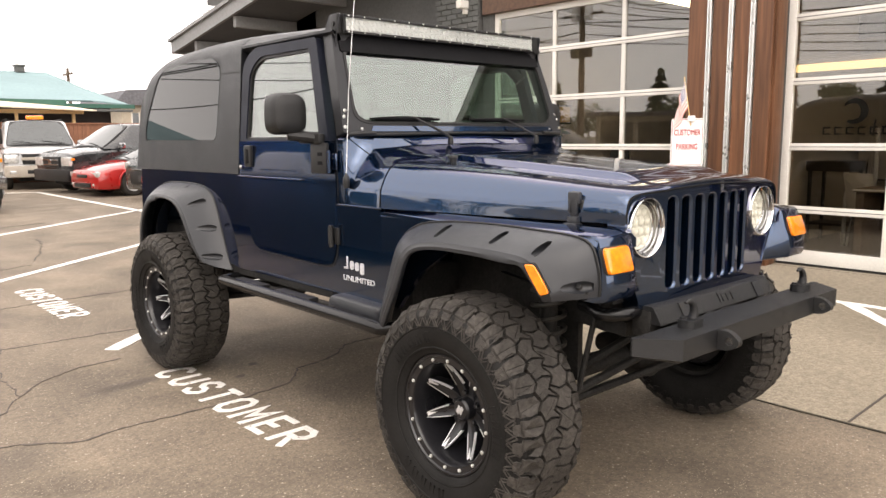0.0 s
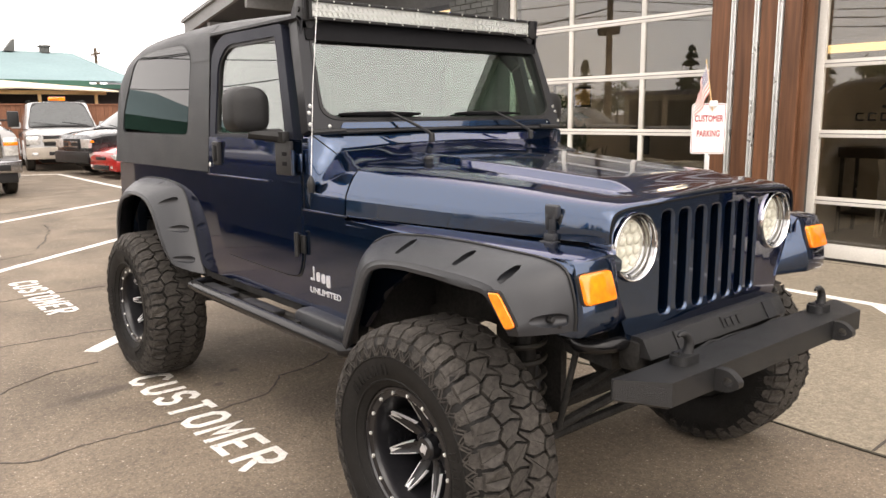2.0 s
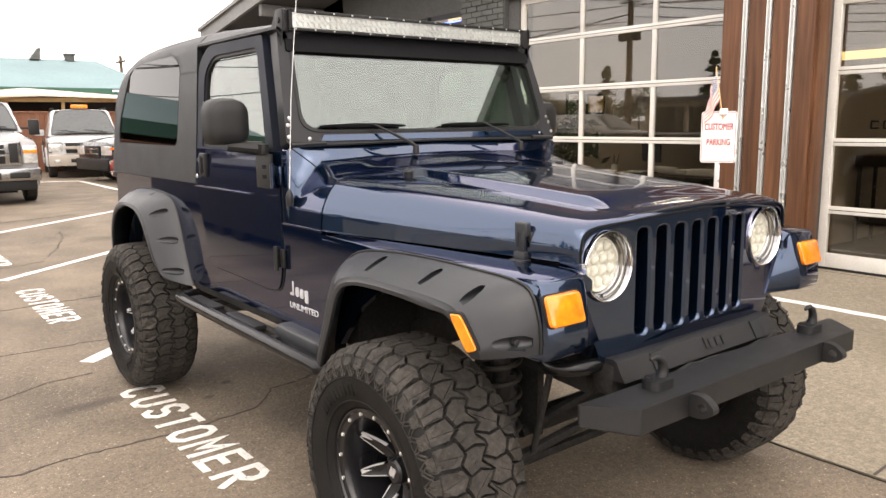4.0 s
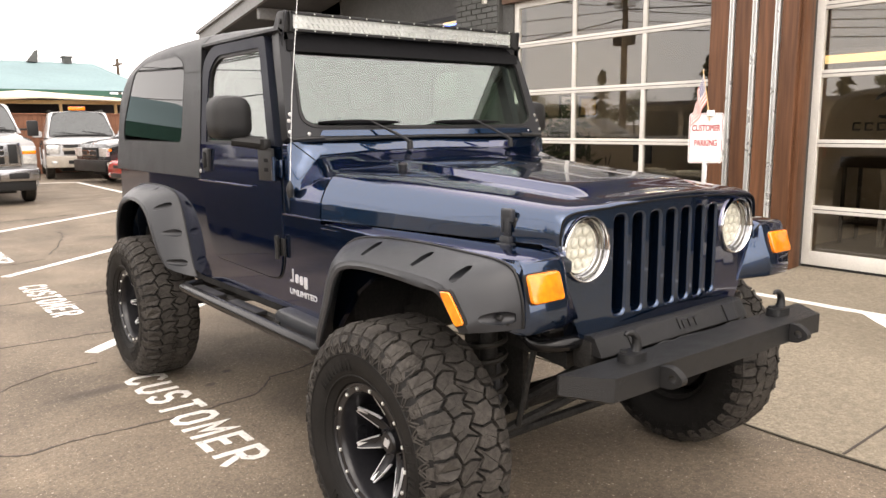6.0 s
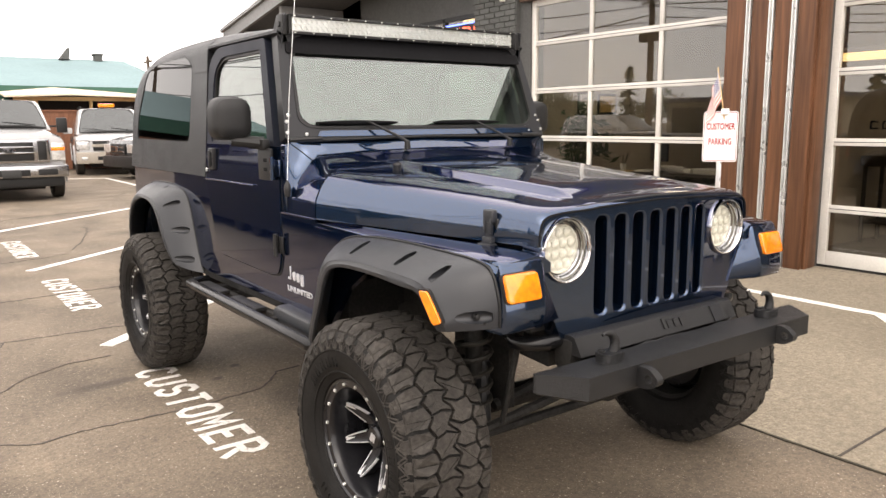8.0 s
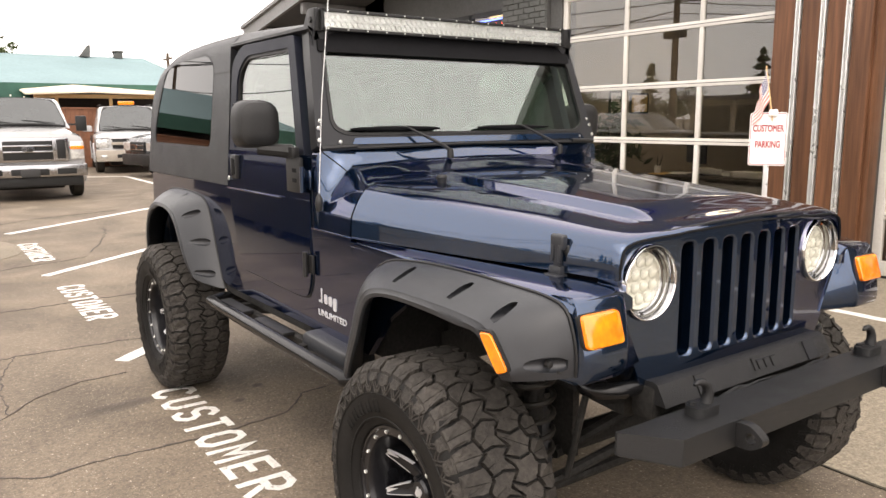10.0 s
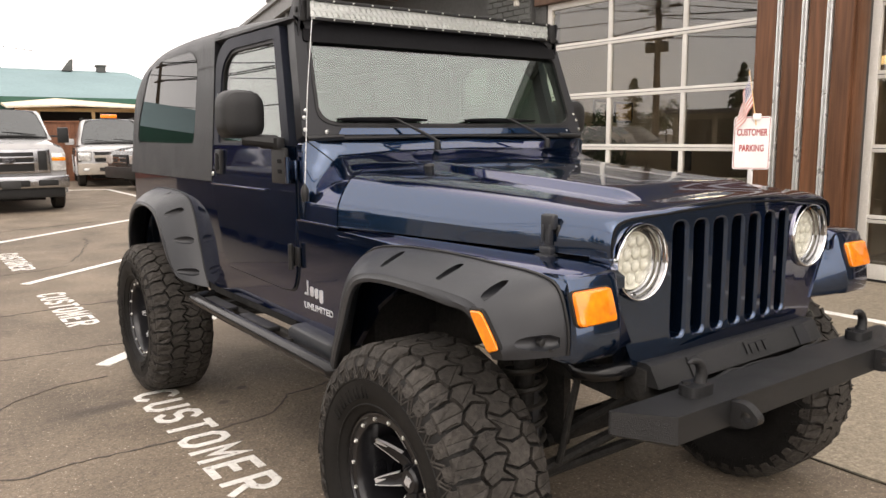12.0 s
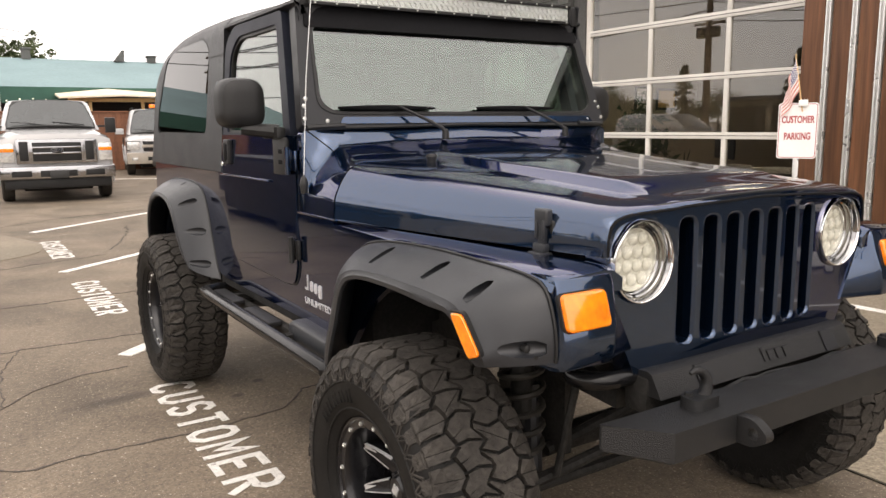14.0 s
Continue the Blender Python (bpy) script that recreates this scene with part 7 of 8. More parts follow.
# white and beige sport utility vehicle with an amber beacon
car("sport_utility_vehicle", "white and beige full-size sport utility vehicle with amber roof beacon", pose(3.74, 22.6, 0, 0, 0, -9) @ Matrix.Diagonal((1.12, 1.04, 1.08, 1)), WHITE_PAINT,
    [(0.02, 0.88, 0.38, 0.86, 0.92), (0.08, 0.96, 0.34, 0.98, 1.06), (0.35, 0.99, 0.34, 1.06, 1.14), (1.2, 1.0, 0.34, 1.10, 1.20), (1.6, 1.0, 0.34, 1.12, 1.16), (4.9, 0.99, 0.36, 1.10, 1.12), (5.05, 0.93, 0.4, 1.06, 1.08)],
    [(1.15, 0.90, 1.14, 0.86, 1.20), (1.55, 0.93, 1.14, 0.79, 1.49), (2.05, 0.94, 1.14, 0.74, 1.90), (4.5, 0.94, 1.14, 0.74, 1.92), (4.95, 0.92, 1.14, 0.72, 1.84)],
    [(0.95, 0.38), (3.95, 0.38)], ((1.18, 0.86, 1.20), (1.95, 0.68, 1.84)),
    [("bumper", (-0.98, -0.05, 0.34), (0.98, 0.14, 0.66), TAN_PLASTIC, 0.05), ("grille", (-0.55, -0.02, 0.70), (0.55, 0.06, 0.98), BLACK, 0.02), ("grille_bar", (-0.58, -0.04, 0.80), (0.58, 0.04, 0.88), TAN_PLASTIC, 0.015), ("grille_frame", (-0.58, -0.03, 0.96), (0.58, 0.05, 0.99), CAR_CHROME, 0.008),
     ("headlight", (-0.965, -0.01, 0.72), (-0.62, 0.16, 0.97), HEAD_GLASS, 0.05, 1), ("lamp_surround", (-0.975, 0.02, 0.70), (-0.60, 0.15, 0.99), BLACK, 0.05, 1), ("fog_lamp", (-0.86, -0.06, 0.44), (-0.70, 0.0, 0.53), HEAD_GLASS, 0.02, 1), ("bumper_opening", (-0.45, -0.06, 0.44), (0.45, 0.0, 0.54), BLACK, 0.01),
     ("door_mirror", (-1.22, 1.45, 1.16), (-0.98, 1.60, 1.34), WHITE_PAINT, 0.04, 1), ("roof_rail", (-0.72, 2.2, 1.93), (-0.66, 4.3, 1.97), BLACK, 0.01, 1), ("beacon", (-0.22, 2.2, 1.95), (0.22, 2.42, 2.06), AMBER, 0.02)])

# dark grey pickup nosing out beside it
car("crew_cab_pickup", "black crew-cab pickup with clear headlamps", pose(3.34, 20.55, 0, 0, 0, -79) @ Matrix.Diagonal((1.02, 1.02, 1.06, 1)), BLACK_PAINT,
    [(0.02, 0.86, 0.36, 0.84, 0.92), (0.10, 0.94, 0.32, 0.98, 1.04), (0.4, 0.97, 0.32, 1.04, 1.12), (1.1, 0.98, 0.32, 1.08, 1.18), (1.5, 0.98, 0.32, 1.10, 1.14), (5.0, 0.97, 0.36, 1.14, 1.16), (5.2, 0.92, 0.4, 1.12, 1.13)],
    [(1.0, 0.88, 1.12, 0.84, 1.17), (1.45, 0.90, 1.12, 0.77, 1.42), (1.95, 0.91, 1.12, 0.72, 1.76), (3.3, 0.91, 1.12, 0.72, 1.78), (3.9, 0.90, 1.12, 0.70, 1.66)],
    [(0.95, 0.37), (4.0, 0.37)], ((1.03, 0.84, 1.16), (1.85, 0.66, 1.70)),
    [("bumper", (-0.93, -0.06, 0.32), (0.93, 0.16, 0.62), BLACK, 0.05), ("grille", (-0.42, -0.03, 0.66), (0.42, 0.06, 0.94), BLACK, 0.02), ("grille_bar", (-0.40, -0.045, 0.72), (0.40, 0.0, 0.75), CAR_CHROME, 0.006), ("grille_bar", (-0.40, -0.045, 0.84), (0.40, 0.0, 0.87), CAR_CHROME, 0.006), ("emblem", (-0.08, -0.055, 0.74), (0.08, -0.03, 0.88), CAR_CHROME, 0.02),
     ("headlight", (-0.92, 0.0, 0.70), (-0.48, 0.14, 0.93), HEAD_GLASS, 0.03, 1), ("turn_signal", (-0.935, 0.06, 0.84), (-0.86, 0.15, 0.90), AMBER, 0.01, 1), ("door_mirror", (-1.16, 1.35, 1.12), (-0.95, 1.48, 1.28), CAR_CHROME, 0.04, 1), ("fender_cladding", (-0.985, 0.5, 0.74), (-0.95, 1.4, 0.80), BLACK, 0.01, 1)])

# red coupe
car("red_coupe", "bright red compact coupe with clear headlamps", pose(3.50, 18.55, 0, 0, 0, -83), RED_PAINT,
    [(0.0, 0.66, 0.24, 0.52, 0.58), (0.06, 0.76, 0.20, 0.62, 0.68), (0.3, 0.84, 0.19, 0.70, 0.76), (0.9, 0.87, 0.19, 0.76, 0.86), (1.35, 0.87, 0.19, 0.80, 0.90), (4.1, 0.86, 0.22, 0.88, 0.92), (4.35, 0.78, 0.28, 0.84, 0.88)],
    [(1.0, 0.80, 0.84, 0.78, 0.88), (1.5, 0.82, 0.84, 0.70, 1.07), (2.1, 0.82, 0.84, 0.60, 1.36), (2.9, 0.82, 0.84, 0.60, 1.37), (4.0, 0.78, 0.86, 0.62, 0.98)],
    [(0.92, 0.32), (3.55, 0.32)], ((1.06, 0.76, 0.88), (2.02, 0.56, 1.33)),
    [("grille", (-0.28, -0.02, 0.48), (0.28, 0.05, 0.56), BLACK, 0.02), ("lower_intake", (-0.45, -0.03, 0.24), (0.45, 0.05, 0.35), BLACK, 0.02), ("headlight", (-0.76, 0.02, 0.50), (-0.40, 0.30, 0.63), HEAD_GLASS, 0.03, 1), ("fog_lamp", (-0.64, -0.01, 0.28), (-0.54, 0.06, 0.35), HEAD_GLASS, 0.01, 1),
     ("door_mirror", (-1.0, 1.6, 0.86), (-0.82, 1.72, 0.98), RED_PAINT, 0.03, 1)])

# small black car, mostly hidden
car("black_car", "small black car with bright mirror and open grille", pose(4.05, 15.95, 0, 0, 0, -80) @ Matrix.Diagonal((1.02, 1.05, 1.26, 1)), BLACK_PAINT,
    [(0.0, 0.70, 0.24, 0.60, 0.66), (0.06, 0.80, 0.20, 0.72, 0.78), (0.4, 0.86, 0.20, 0.80, 0.86), (1.1, 0.87, 0.2, 0.86, 0.94), (4.1, 0.86, 0.22, 0.92, 0.96)],
    [(1.0, 0.80, 0.90, 0.78, 0.94), (1.45, 0.82, 0.90, 0.70, 1.14), (1.95, 0.82, 0.90, 0.62, 1.44), (3.4, 0.82, 0.90, 0.62, 1.44), (3.9, 0.8, 0.9, 0.6, 1.2)],
    [(0.85, 0.31), (3.4, 0.31)], ((1.04, 0.76, 0.93), (1.88, 0.58, 1.40)),
    [("grille", (-0.5, -0.02, 0.30), (0.5, 0.05, 0.55), BLACK, 0.02), ("grille_bar", (-0.5, -0.03, 0.56), (0.5, 0.0, 0.59), CAR_CHROME, 0.006), ("headlight", (-0.80, 0.02, 0.58), (-0.50, 0.22, 0.72), HEAD_GLASS, 0.03, 1), ("plate_holder", (-0.13, -0.035, 0.36), (0.13, -0.01, 0.47), PLATE, 0.006)])

# low black trailer shape, added out of view to darken the off-roader's side reflections
trailer = thing("cargo_trailer", "added low black box on wheels, out of view, darkening the side reflections", "trailer", pose(-4.7, 4.5, 0, 0, 0, 3))
part("body", boxes(((-0.98, 0.0, 0.16), (0.98, 9.4, 1.08), 0.03)), BLACK, trailer)
part("cover", boxes(((-1.0, -0.02, 1.08), (1.0, 9.42, 1.14), 0.02)), BLACK, trailer)
for y in (4.3, 5.1):
    simple_wheel(trailer, -0.84, y, 0.30, 0.16, BLACK)
    simple_wheel(trailer, 0.84, y, 0.30, 0.16, BLACK)
part("drawbar", tube(bmesh.new(), [(0, 0.1, 0.42), (0, -1.2, 0.42)], 0.05, 8), DARK, trailer)
part("jockey_wheel", tube(bmesh.new(), [(0.09, -1.0, 0.0), (0.09, -1.0, 0.60)], 0.035, 8), STEEL, trailer)

# pale cars across the lot, seen in the glass
for x, y, rz, paint in ((-12.0, 16.3, 0, WHITE_PAINT), (-11.5, 23.2, 4, SILVER_PAINT)):
    car("sport_utility_vehicle", "pale sport utility vehicle parked across the lot", pose(x, y, 0, 0, 0, rz), paint,
        [(0.02, 0.82, 0.34, 0.80, 0.86), (0.10, 0.90, 0.30, 0.90, 0.96), (0.4, 0.93, 0.30, 0.98, 1.04), (1.1, 0.94, 0.30, 1.02, 1.10), (4.5, 0.93, 0.32, 1.04, 1.06), (4.65, 0.88, 0.36, 1.00, 1.02)],
        [(0.95, 0.84, 1.04, 0.80, 1.08), (1.4, 0.88, 1.04, 0.74, 1.38), (1.9, 0.88, 1.04, 0.70, 1.68), (4.1, 0.88, 1.04, 0.70, 1.70), (4.55, 0.86, 1.04, 0.68, 1.58)],
        [(0.88, 0.34), (3.65, 0.34)], ((0.98, 0.80, 1.07), (1.82, 0.64, 1.62)),
        [("bumper", (-0.90, -0.05, 0.30), (0.90, 0.14, 0.56), BLACK, 0.05), ("grille", (-0.42, -0.02, 0.62), (0.42, 0.06, 0.84), BLACK, 0.02), ("headlight", (-0.88, 0.0, 0.64), (-0.52, 0.12, 0.84), HEAD_GLASS, 0.03, 1), ("door_mirror", (-1.12, 1.30, 1.06), (-0.92, 1.44, 1.22), paint, 0.04, 1)])

# ---- neighbouring premises ----
FY = 26.8
fence = thing("wood_fence", "reddish cedar board fence behind the lot", "fence")
part("cap_rail", boxes(((-9.4, FY - 0.05, 2.0), (14, FY + 0.09, 2.05), 0.01)), FENCE_WOOD, fence)
bme2 = bpy.data.meshes.new("fence_board")
tb = boxes(((0, 0, 0.02), (0.136, 0.022, 2.0), 0.003, 1))
tb.to_mesh(bme2)
tb.free()
bme2.materials.append(FENCE_WOOD)
for k in range(100):
    b = new("fence_board", bme2)
    b.parent = fence
    b.location = (-4.0 + k * 0.14, FY + random.uniform(-0.004, 0.004), 0)
part("board_run", boxes(((-9.4, FY, 0.02), (-4.01, FY + 0.02, 2.0)), ((10.0, FY, 0.02), (14, FY + 0.02, 2.0))), FENCE_WOOD, fence)
part("rail", boxes(((-9.4, FY + 0.022, 0.4), (14, FY + 0.06, 0.5)), ((-9.4, FY + 0.022, 1.6), (14, FY + 0.06, 1.7))), FENCE_WOOD, fence)

can = thing("timber_canopy", "pale timber canopy with cream sheeting behind the fence", "canopy")
for x in (2.45, 4.2, 6.05):
    part("post", boxes(((x - 0.05, FY + 0.7, 0.0), (x + 0.05, FY + 0.8, 2.45), 0.006)), PINE, can)
part("beam", boxes(((1.75, FY + 0.66, 2.38), (6.4, FY + 0.74, 2.52), 0.006)), PINE, can)
bm = bmesh.new()
ring_bridge(bm, [[(1.4, FY - 0.1, 2.52), (3.4, FY - 0.1, 2.60), (6.6, FY - 0.1, 2.50), (6.6, FY - 0.1, 2.46), (3.4, FY - 0.1, 2.55), (1.4, FY - 0.1, 2.46)],
                 [(1.6, FY + 3.0, 2.76), (3.4, FY + 3.0, 2.95), (6.6, FY + 3.0, 2.74), (6.6, FY + 3.0, 2.70), (3.4, FY + 3.0, 2.9), (1.6, FY + 3.0, 2.70)]])
part("sheet", bm, TARP, can)

bld = thing("roadhouse", "long low building with pale teal metal roof and green eaves", "building")
part("wall", boxes(((-13.6, 31.2, 0.0), (8.6, 31.5, 2.9)), ((8.3, 31.2, 0), (8.6, 41, 2.9))), mat("dark_brown_siding", (0.035, 0.026, 0.024), 0.8, fine=(20, 0.2)), bld)
bm = bmesh.new()
prism(bm, [(29.9, 2.93), (35.8, 4.42), (35.8, 4.48), (29.85, 2.99)], "x", -12.2, 7.5)
part("roof", bm, TEAL, bld)
bm = bmesh.new()
ring_bridge(bm, [[(-12.2, 29.85, 2.93), (-12.2, 29.85, 2.99), (-12.2, 35.8, 4.48), (-12.2, 35.8, 4.40)], [(-15.2, 29.85, 2.80), (-15.2, 29.85, 2.86), (-15.2, 31.0, 2.92), (-15.2, 31.0, 2.86)]])
part("roof_hip", bm, TEAL, bld)
bm = bmesh.new()
ring_bridge(bm, [[(7.5, 29.85, 2.93), (7.5, 29.85, 2.99), (7.5, 35.8, 4.48), (7.5, 35.8, 4.40)], [(9.1, 29.85, 2.80), (9.1, 29.85, 2.86), (9.1, 31.0, 2.92), (9.1, 31.0, 2.86)]])
part("roof_hip", bm, TEAL, bld)
part("fascia", boxes(((-15.2, 29.78, 2.72), (6.5, 29.86, 2.98)), ((6.5, 29.78, 2.70), (9.1, 29.86, 2.86))), GREEN_TRIM, bld)
part("gutter", boxes(((3.0, 29.70, 2.56), (9.0, 29.84, 2.66), 0.02)), GREY_PAINT, bld)
part("awning", boxes(((-15.0, 29.7, 2.40), (1.9, 29.8, 2.76))), GREEN_TRIM, bld)
LAMPS = glow("string_bulb", (1.0, 0.95, 0.8), 1.0)
for k in range(16):
    part("string_bulb", lathe(bmesh.new(), [(-0.03, 0.0), (-0.02, 0.025), (0.02, 0.025), (0.03, 0.0)], "z", 8, (-4.6 + k * 0.42, 29.6, 2.50 + 0.05 * math.sin(k * 1.1))), LAMPS, bld)
for x, h in ((6.35, 0.26), (1.25, 0.42)):
    part("roof_vent", boxes(((x - 0.17, 35.4, 4.4), (x + 0.17, 35.8, 4.4 + h), 0.02), ((x - 0.22, 35.35, 4.4 + h), (x + 0.22, 35.85, 4.48 + h), 0.02)), GREY_PAINT, bld)
bm = bmesh.new()
prism(bm, [(4.70, 4.42), (5.12, 4.42), (5.16, 4.92), (5.08, 4.92)], "y", 35.3, 35.7)
part("roof_cowl", bm, GREY_PAINT, bld)
bm = tube(bmesh.new(), [(-0.2, 29.6, 0), (-0.2, 29.6, 4.9)], [0.04, 0.03], 8)
tagged(finish("flag_pole", bm, ALU_WHITE), "thin white pole before the teal-roofed building", "pole")

# house beyond
hs_ = thing("far_house", "beige two-storey house with dark shingled gable roof", "house")
SIDING = mat("beige_siding", (0.36, 0.31, 0.24), 0.7)
SHINGLE = mat("dark_shingle", (0.10, 0.10, 0.11), 0.85, fine=(6, 0.2))
part("wall", boxes(((19.2, 60, 0), (27, 68, 4.3))), SIDING, hs_)
bm = bmesh.new()
prism(bm, [(18.4, 4.2), (19.4, 5.35), (23.5, 5.6), (28.0, 4.2)], "y", 59.3, 69)
part("roof", bm, SHINGLE, hs_)
for x in (20.0, 21.1):
    w_ = part("window", boxes(((x, 59.92, 2.6), (x + 0.5, 60.02, 3.6))), CAR_GLASS, hs_)
    part("window_trim", boxes(((x - 0.08, 59.9, 2.52), (x, 60.0, 3.68)), ((x + 0.5, 59.9, 2.52), (x + 0.58, 60.0, 3.68))), ALU_WHITE, w_)

# ---- utility poles and wires ----
POLE_WOOD = mat("weathered_pole", (0.10, 0.075, 0.055), 0.9, fine=(15, 0.3), bump=0.4)


def utility_pole(x, y, h, arms=1, transformer=True):
    p = thing("utility_pole", "weathered wooden utility pole with crossarm", "utility pole", pose(x, y, 0), group="utility poles")
    part("shaft", tube(bmesh.new(), [(0, 0, 0), (0.02, 0, h * 0.5), (0, 0, h)], [0.17, 0.14, 0.10], 12), POLE_WOOD, p)
    for k in range(arms):
        z = h - 0.5 - k * 1.1
        part("crossarm", boxes(((-0.06, -1.1, z), (0.06, 1.1, z + 0.11), 0.01)), POLE_WOOD, p)
        for yy in (-1.0, -0.5, 0.5, 1.0):
            part("insulator", lathe(bmesh.new(), [(0, 0.03), (0.06, 0.045), (0.1, 0.03), (0.13, 0.0)], "z", 8, (0, yy, z + 0.11)), ALU_WHITE, p)
    if transformer:
        for yy in (-0.36, 0.36):
            part("transformer", lathe(bmesh.new(), [(0, 0.0), (0, 0.20), (0.62, 0.20), (0.68, 0.15), (0.70, 0.0)], "z", 16, (0.05, yy, h - 2.9)), STEEL, p)
            part("junction_box", boxes(((-0.10, yy - 0.16, h - 4.6), (0.22, yy + 0.16, h - 4.15), 0.03)), BLACK, p)
        part("bracket", boxes(((-0.05, -0.75, h - 4.05), (0.05, 0.75, h - 3.95), 0.01)), POLE_WOOD, p)
    return p


def wire(a, b, sag, r=0.02):
    a, b = Vector(a), Vector(b)
    pts = [a.lerp(b, k / 16) - Vector((0, 0, sag * 4 * (k / 16) * (1 - k / 16))) for k in range(17)]
    return tagged(finish("overhead_wire", tube(bmesh.new(), pts, r, 5), BLACK), "thin black overhead cable between poles", "cable", group="overhead cables")


PY1 = 20.2
utility_pole(-16.0, PY1, 9.6, 3)
utility_pole(-16.5, PY1 - 34, 9.4, 2, False)
utility_pole(-15.5, PY1 + 36, 9.4, 2, False)
utility_pole(15.45, 60.0, 6.85, 1, False)
for dy in (-1.0, -0.5, 0.5, 1.0):
    for z, sag in ((9.25, 0.5), (8.15, 0.6)):
        wire((-16.0 + 0.2 * dy, PY1, z), (-16.5 + 0.2 * dy, PY1 - 34, z - 0.2), sag)
        wire((-16.0 + 0.2 * dy, PY1, z), (-15.5 + 0.2 * dy, PY1 + 36, z - 0.2), sag)
wire((-15.9, PY1, 6.6), (-16.4, PY1 - 34, 6.4), 0.8, 0.03)
wire((-15.9, PY1, 6.2), (-15.4, PY1 + 36, 6.2), 0.8, 0.03)
wire((-15.9, PY1, 6.9), (4.8, PY1 - 11, 4.7), 0.5, 0.015)
wire((-15.9, PY1, 7.1), (4.8, PY1 - 14, 4.9), 0.6, 0.015)

for k in range(7):
    wire((-16.0, PY1 + 0.3 * (k % 3 - 1), 5.6 + 0.5 * k), (-40.0 + 3 * k, -12 + 5 * k, 6.5 + 0.3 * k), 0.9, 0.022)
for k in range(4):
    wire((-16.0, PY1, 5.9 + 0.7 * k), (-2.0 + 3 * k, 58, 7.5), 0.7, 0.022)

# ---- trees ----
BARK = mat("bark", (0.07, 0.05, 0.035), 0.9, fine=(20, 0.4), bump=0.5)
NEEDLE = mat("conifer_needles", (0.030, 0.048, 0.024), 0.8, fine=(6, 0.5), coarse=(0.5, 0.3))
LEAF = mat("broad_leaves", (0.06, 0.085, 0.03), 0.7, fine=(5, 0.4), coarse=(0.5, 0.3))


def conifer(x, y, h, w, seed, label="dark conifer with ragged layered boughs"):
    rng = random.Random(seed)
    t = thing("conifer", label, "tree", pose(x, y, 0), group="conifers")
    part("trunk", tube(bmesh.new(), [(0, 0, 0), (0.05, 0.03, h * 0.5), (0, 0, h * 0.98)], [0.03 * h * 0.7, 0.016 * h, 0.02], 8), BARK, t)
    verts, faces = [], []
    layers = int(h * 2.6)
    for i in range(layers):
        f = (i + rng.random()) / layers
        z = h * (0.14 + 0.86 * f)
        reach = w * (1 - f) ** 0.8 * rng.uniform(0.6, 1.12) + 0.12
        for b in range(rng.randint(5, 8)):
            a = rng.uniform(0, 2 * math.pi)
            for k in range(9):
                s = (k + rng.random()) / 9
                px, py = math.cos(a) * reach * s, math.sin(a) * reach * s
                pz = z - reach * 0.32 * s + rng.uniform(-0.12, 0.12)
                q = rng.uniform(0.10, 0.26) * (1.2 - 0.5 * s) * (0.5 + h / 14)
                d = rng.uniform(0, 2 * math.pi)
                n = len(verts)
                verts += [(px - q * math.cos(d), py - q * math.sin(d), pz - q * rng.uniform(0.2, 0.8)), (px + q * math.cos(d), py + q * math.sin(d), pz - q * rng.uniform(0.2, 0.8)), (px + rng.uniform(-q, q) * 0.5, py + rng.uniform(-q, q) * 0.5, pz + q * 0.8)]
                faces.append((n, n + 1, n + 2))
    me = bpy.data.meshes.new("crown")
    me.from_pydata(verts, [], faces)
    me.materials.append(NEEDLE)
    cr = new("crown", me)
    cr.parent = t
    return t


def broadleaf(x, y, h, w, seed):
    rng = random.Random(seed)
    t = thing("tree", "leafy broadleaved tree with an uneven crown", "tree", pose(x, y, 0), group="broadleaved trees")
    part("trunk", tube(bmesh.new(), [(0, 0, 0), (0.1, 0.05, h * 0.35), (0.0, 0.1, h * 0.8)], [0.022 * h, 0.017 * h, 0.03], 8), BARK, t)
    verts, faces = [], []
    for c in range(26):
        a, e, rr = rng.uniform(0, 6.28), rng.uniform(-0.6, 1.3), rng.uniform(0.4, 1.0)
        cx, cy, cz = math.cos(a) * w * rr * math.cos(e), math.sin(a) * w * rr * math.cos(e), h * 0.62 + math.sin(e) * h * 0.36 * rr
        cr_ = rng.uniform(0.22, 0.4) * w
        for k in range(60):
            d = Vector((rng.gauss(0, 1), rng.gauss(0, 1), rng.gauss(0, 1))).normalized() * cr_ * rng.uniform(0.6, 1)
            p = Vector((cx, cy, cz)) + d
            q = rng.uniform(0.10, 0.2) * (0.5 + h / 10)
            u = Vector((rng.gauss(0, 1), rng.gauss(0, 1), rng.gauss(0, 1))).normalized() * q
            v = Vector((rng.gauss(0, 1), rng.gauss(0, 1), rng.gauss(0, 1))).normalized() * q
            n = len(verts)
            verts += [tuple(p - u), tuple(p + u), tuple(p + v)]
            faces.append((n, n + 1, n + 2))
    me = bpy.data.meshes.new("crown")
    me.from_pydata(verts, [], faces)
    me.materials.append(LEAF)
    cr = new("crown", me)
    cr.parent = t
    return t


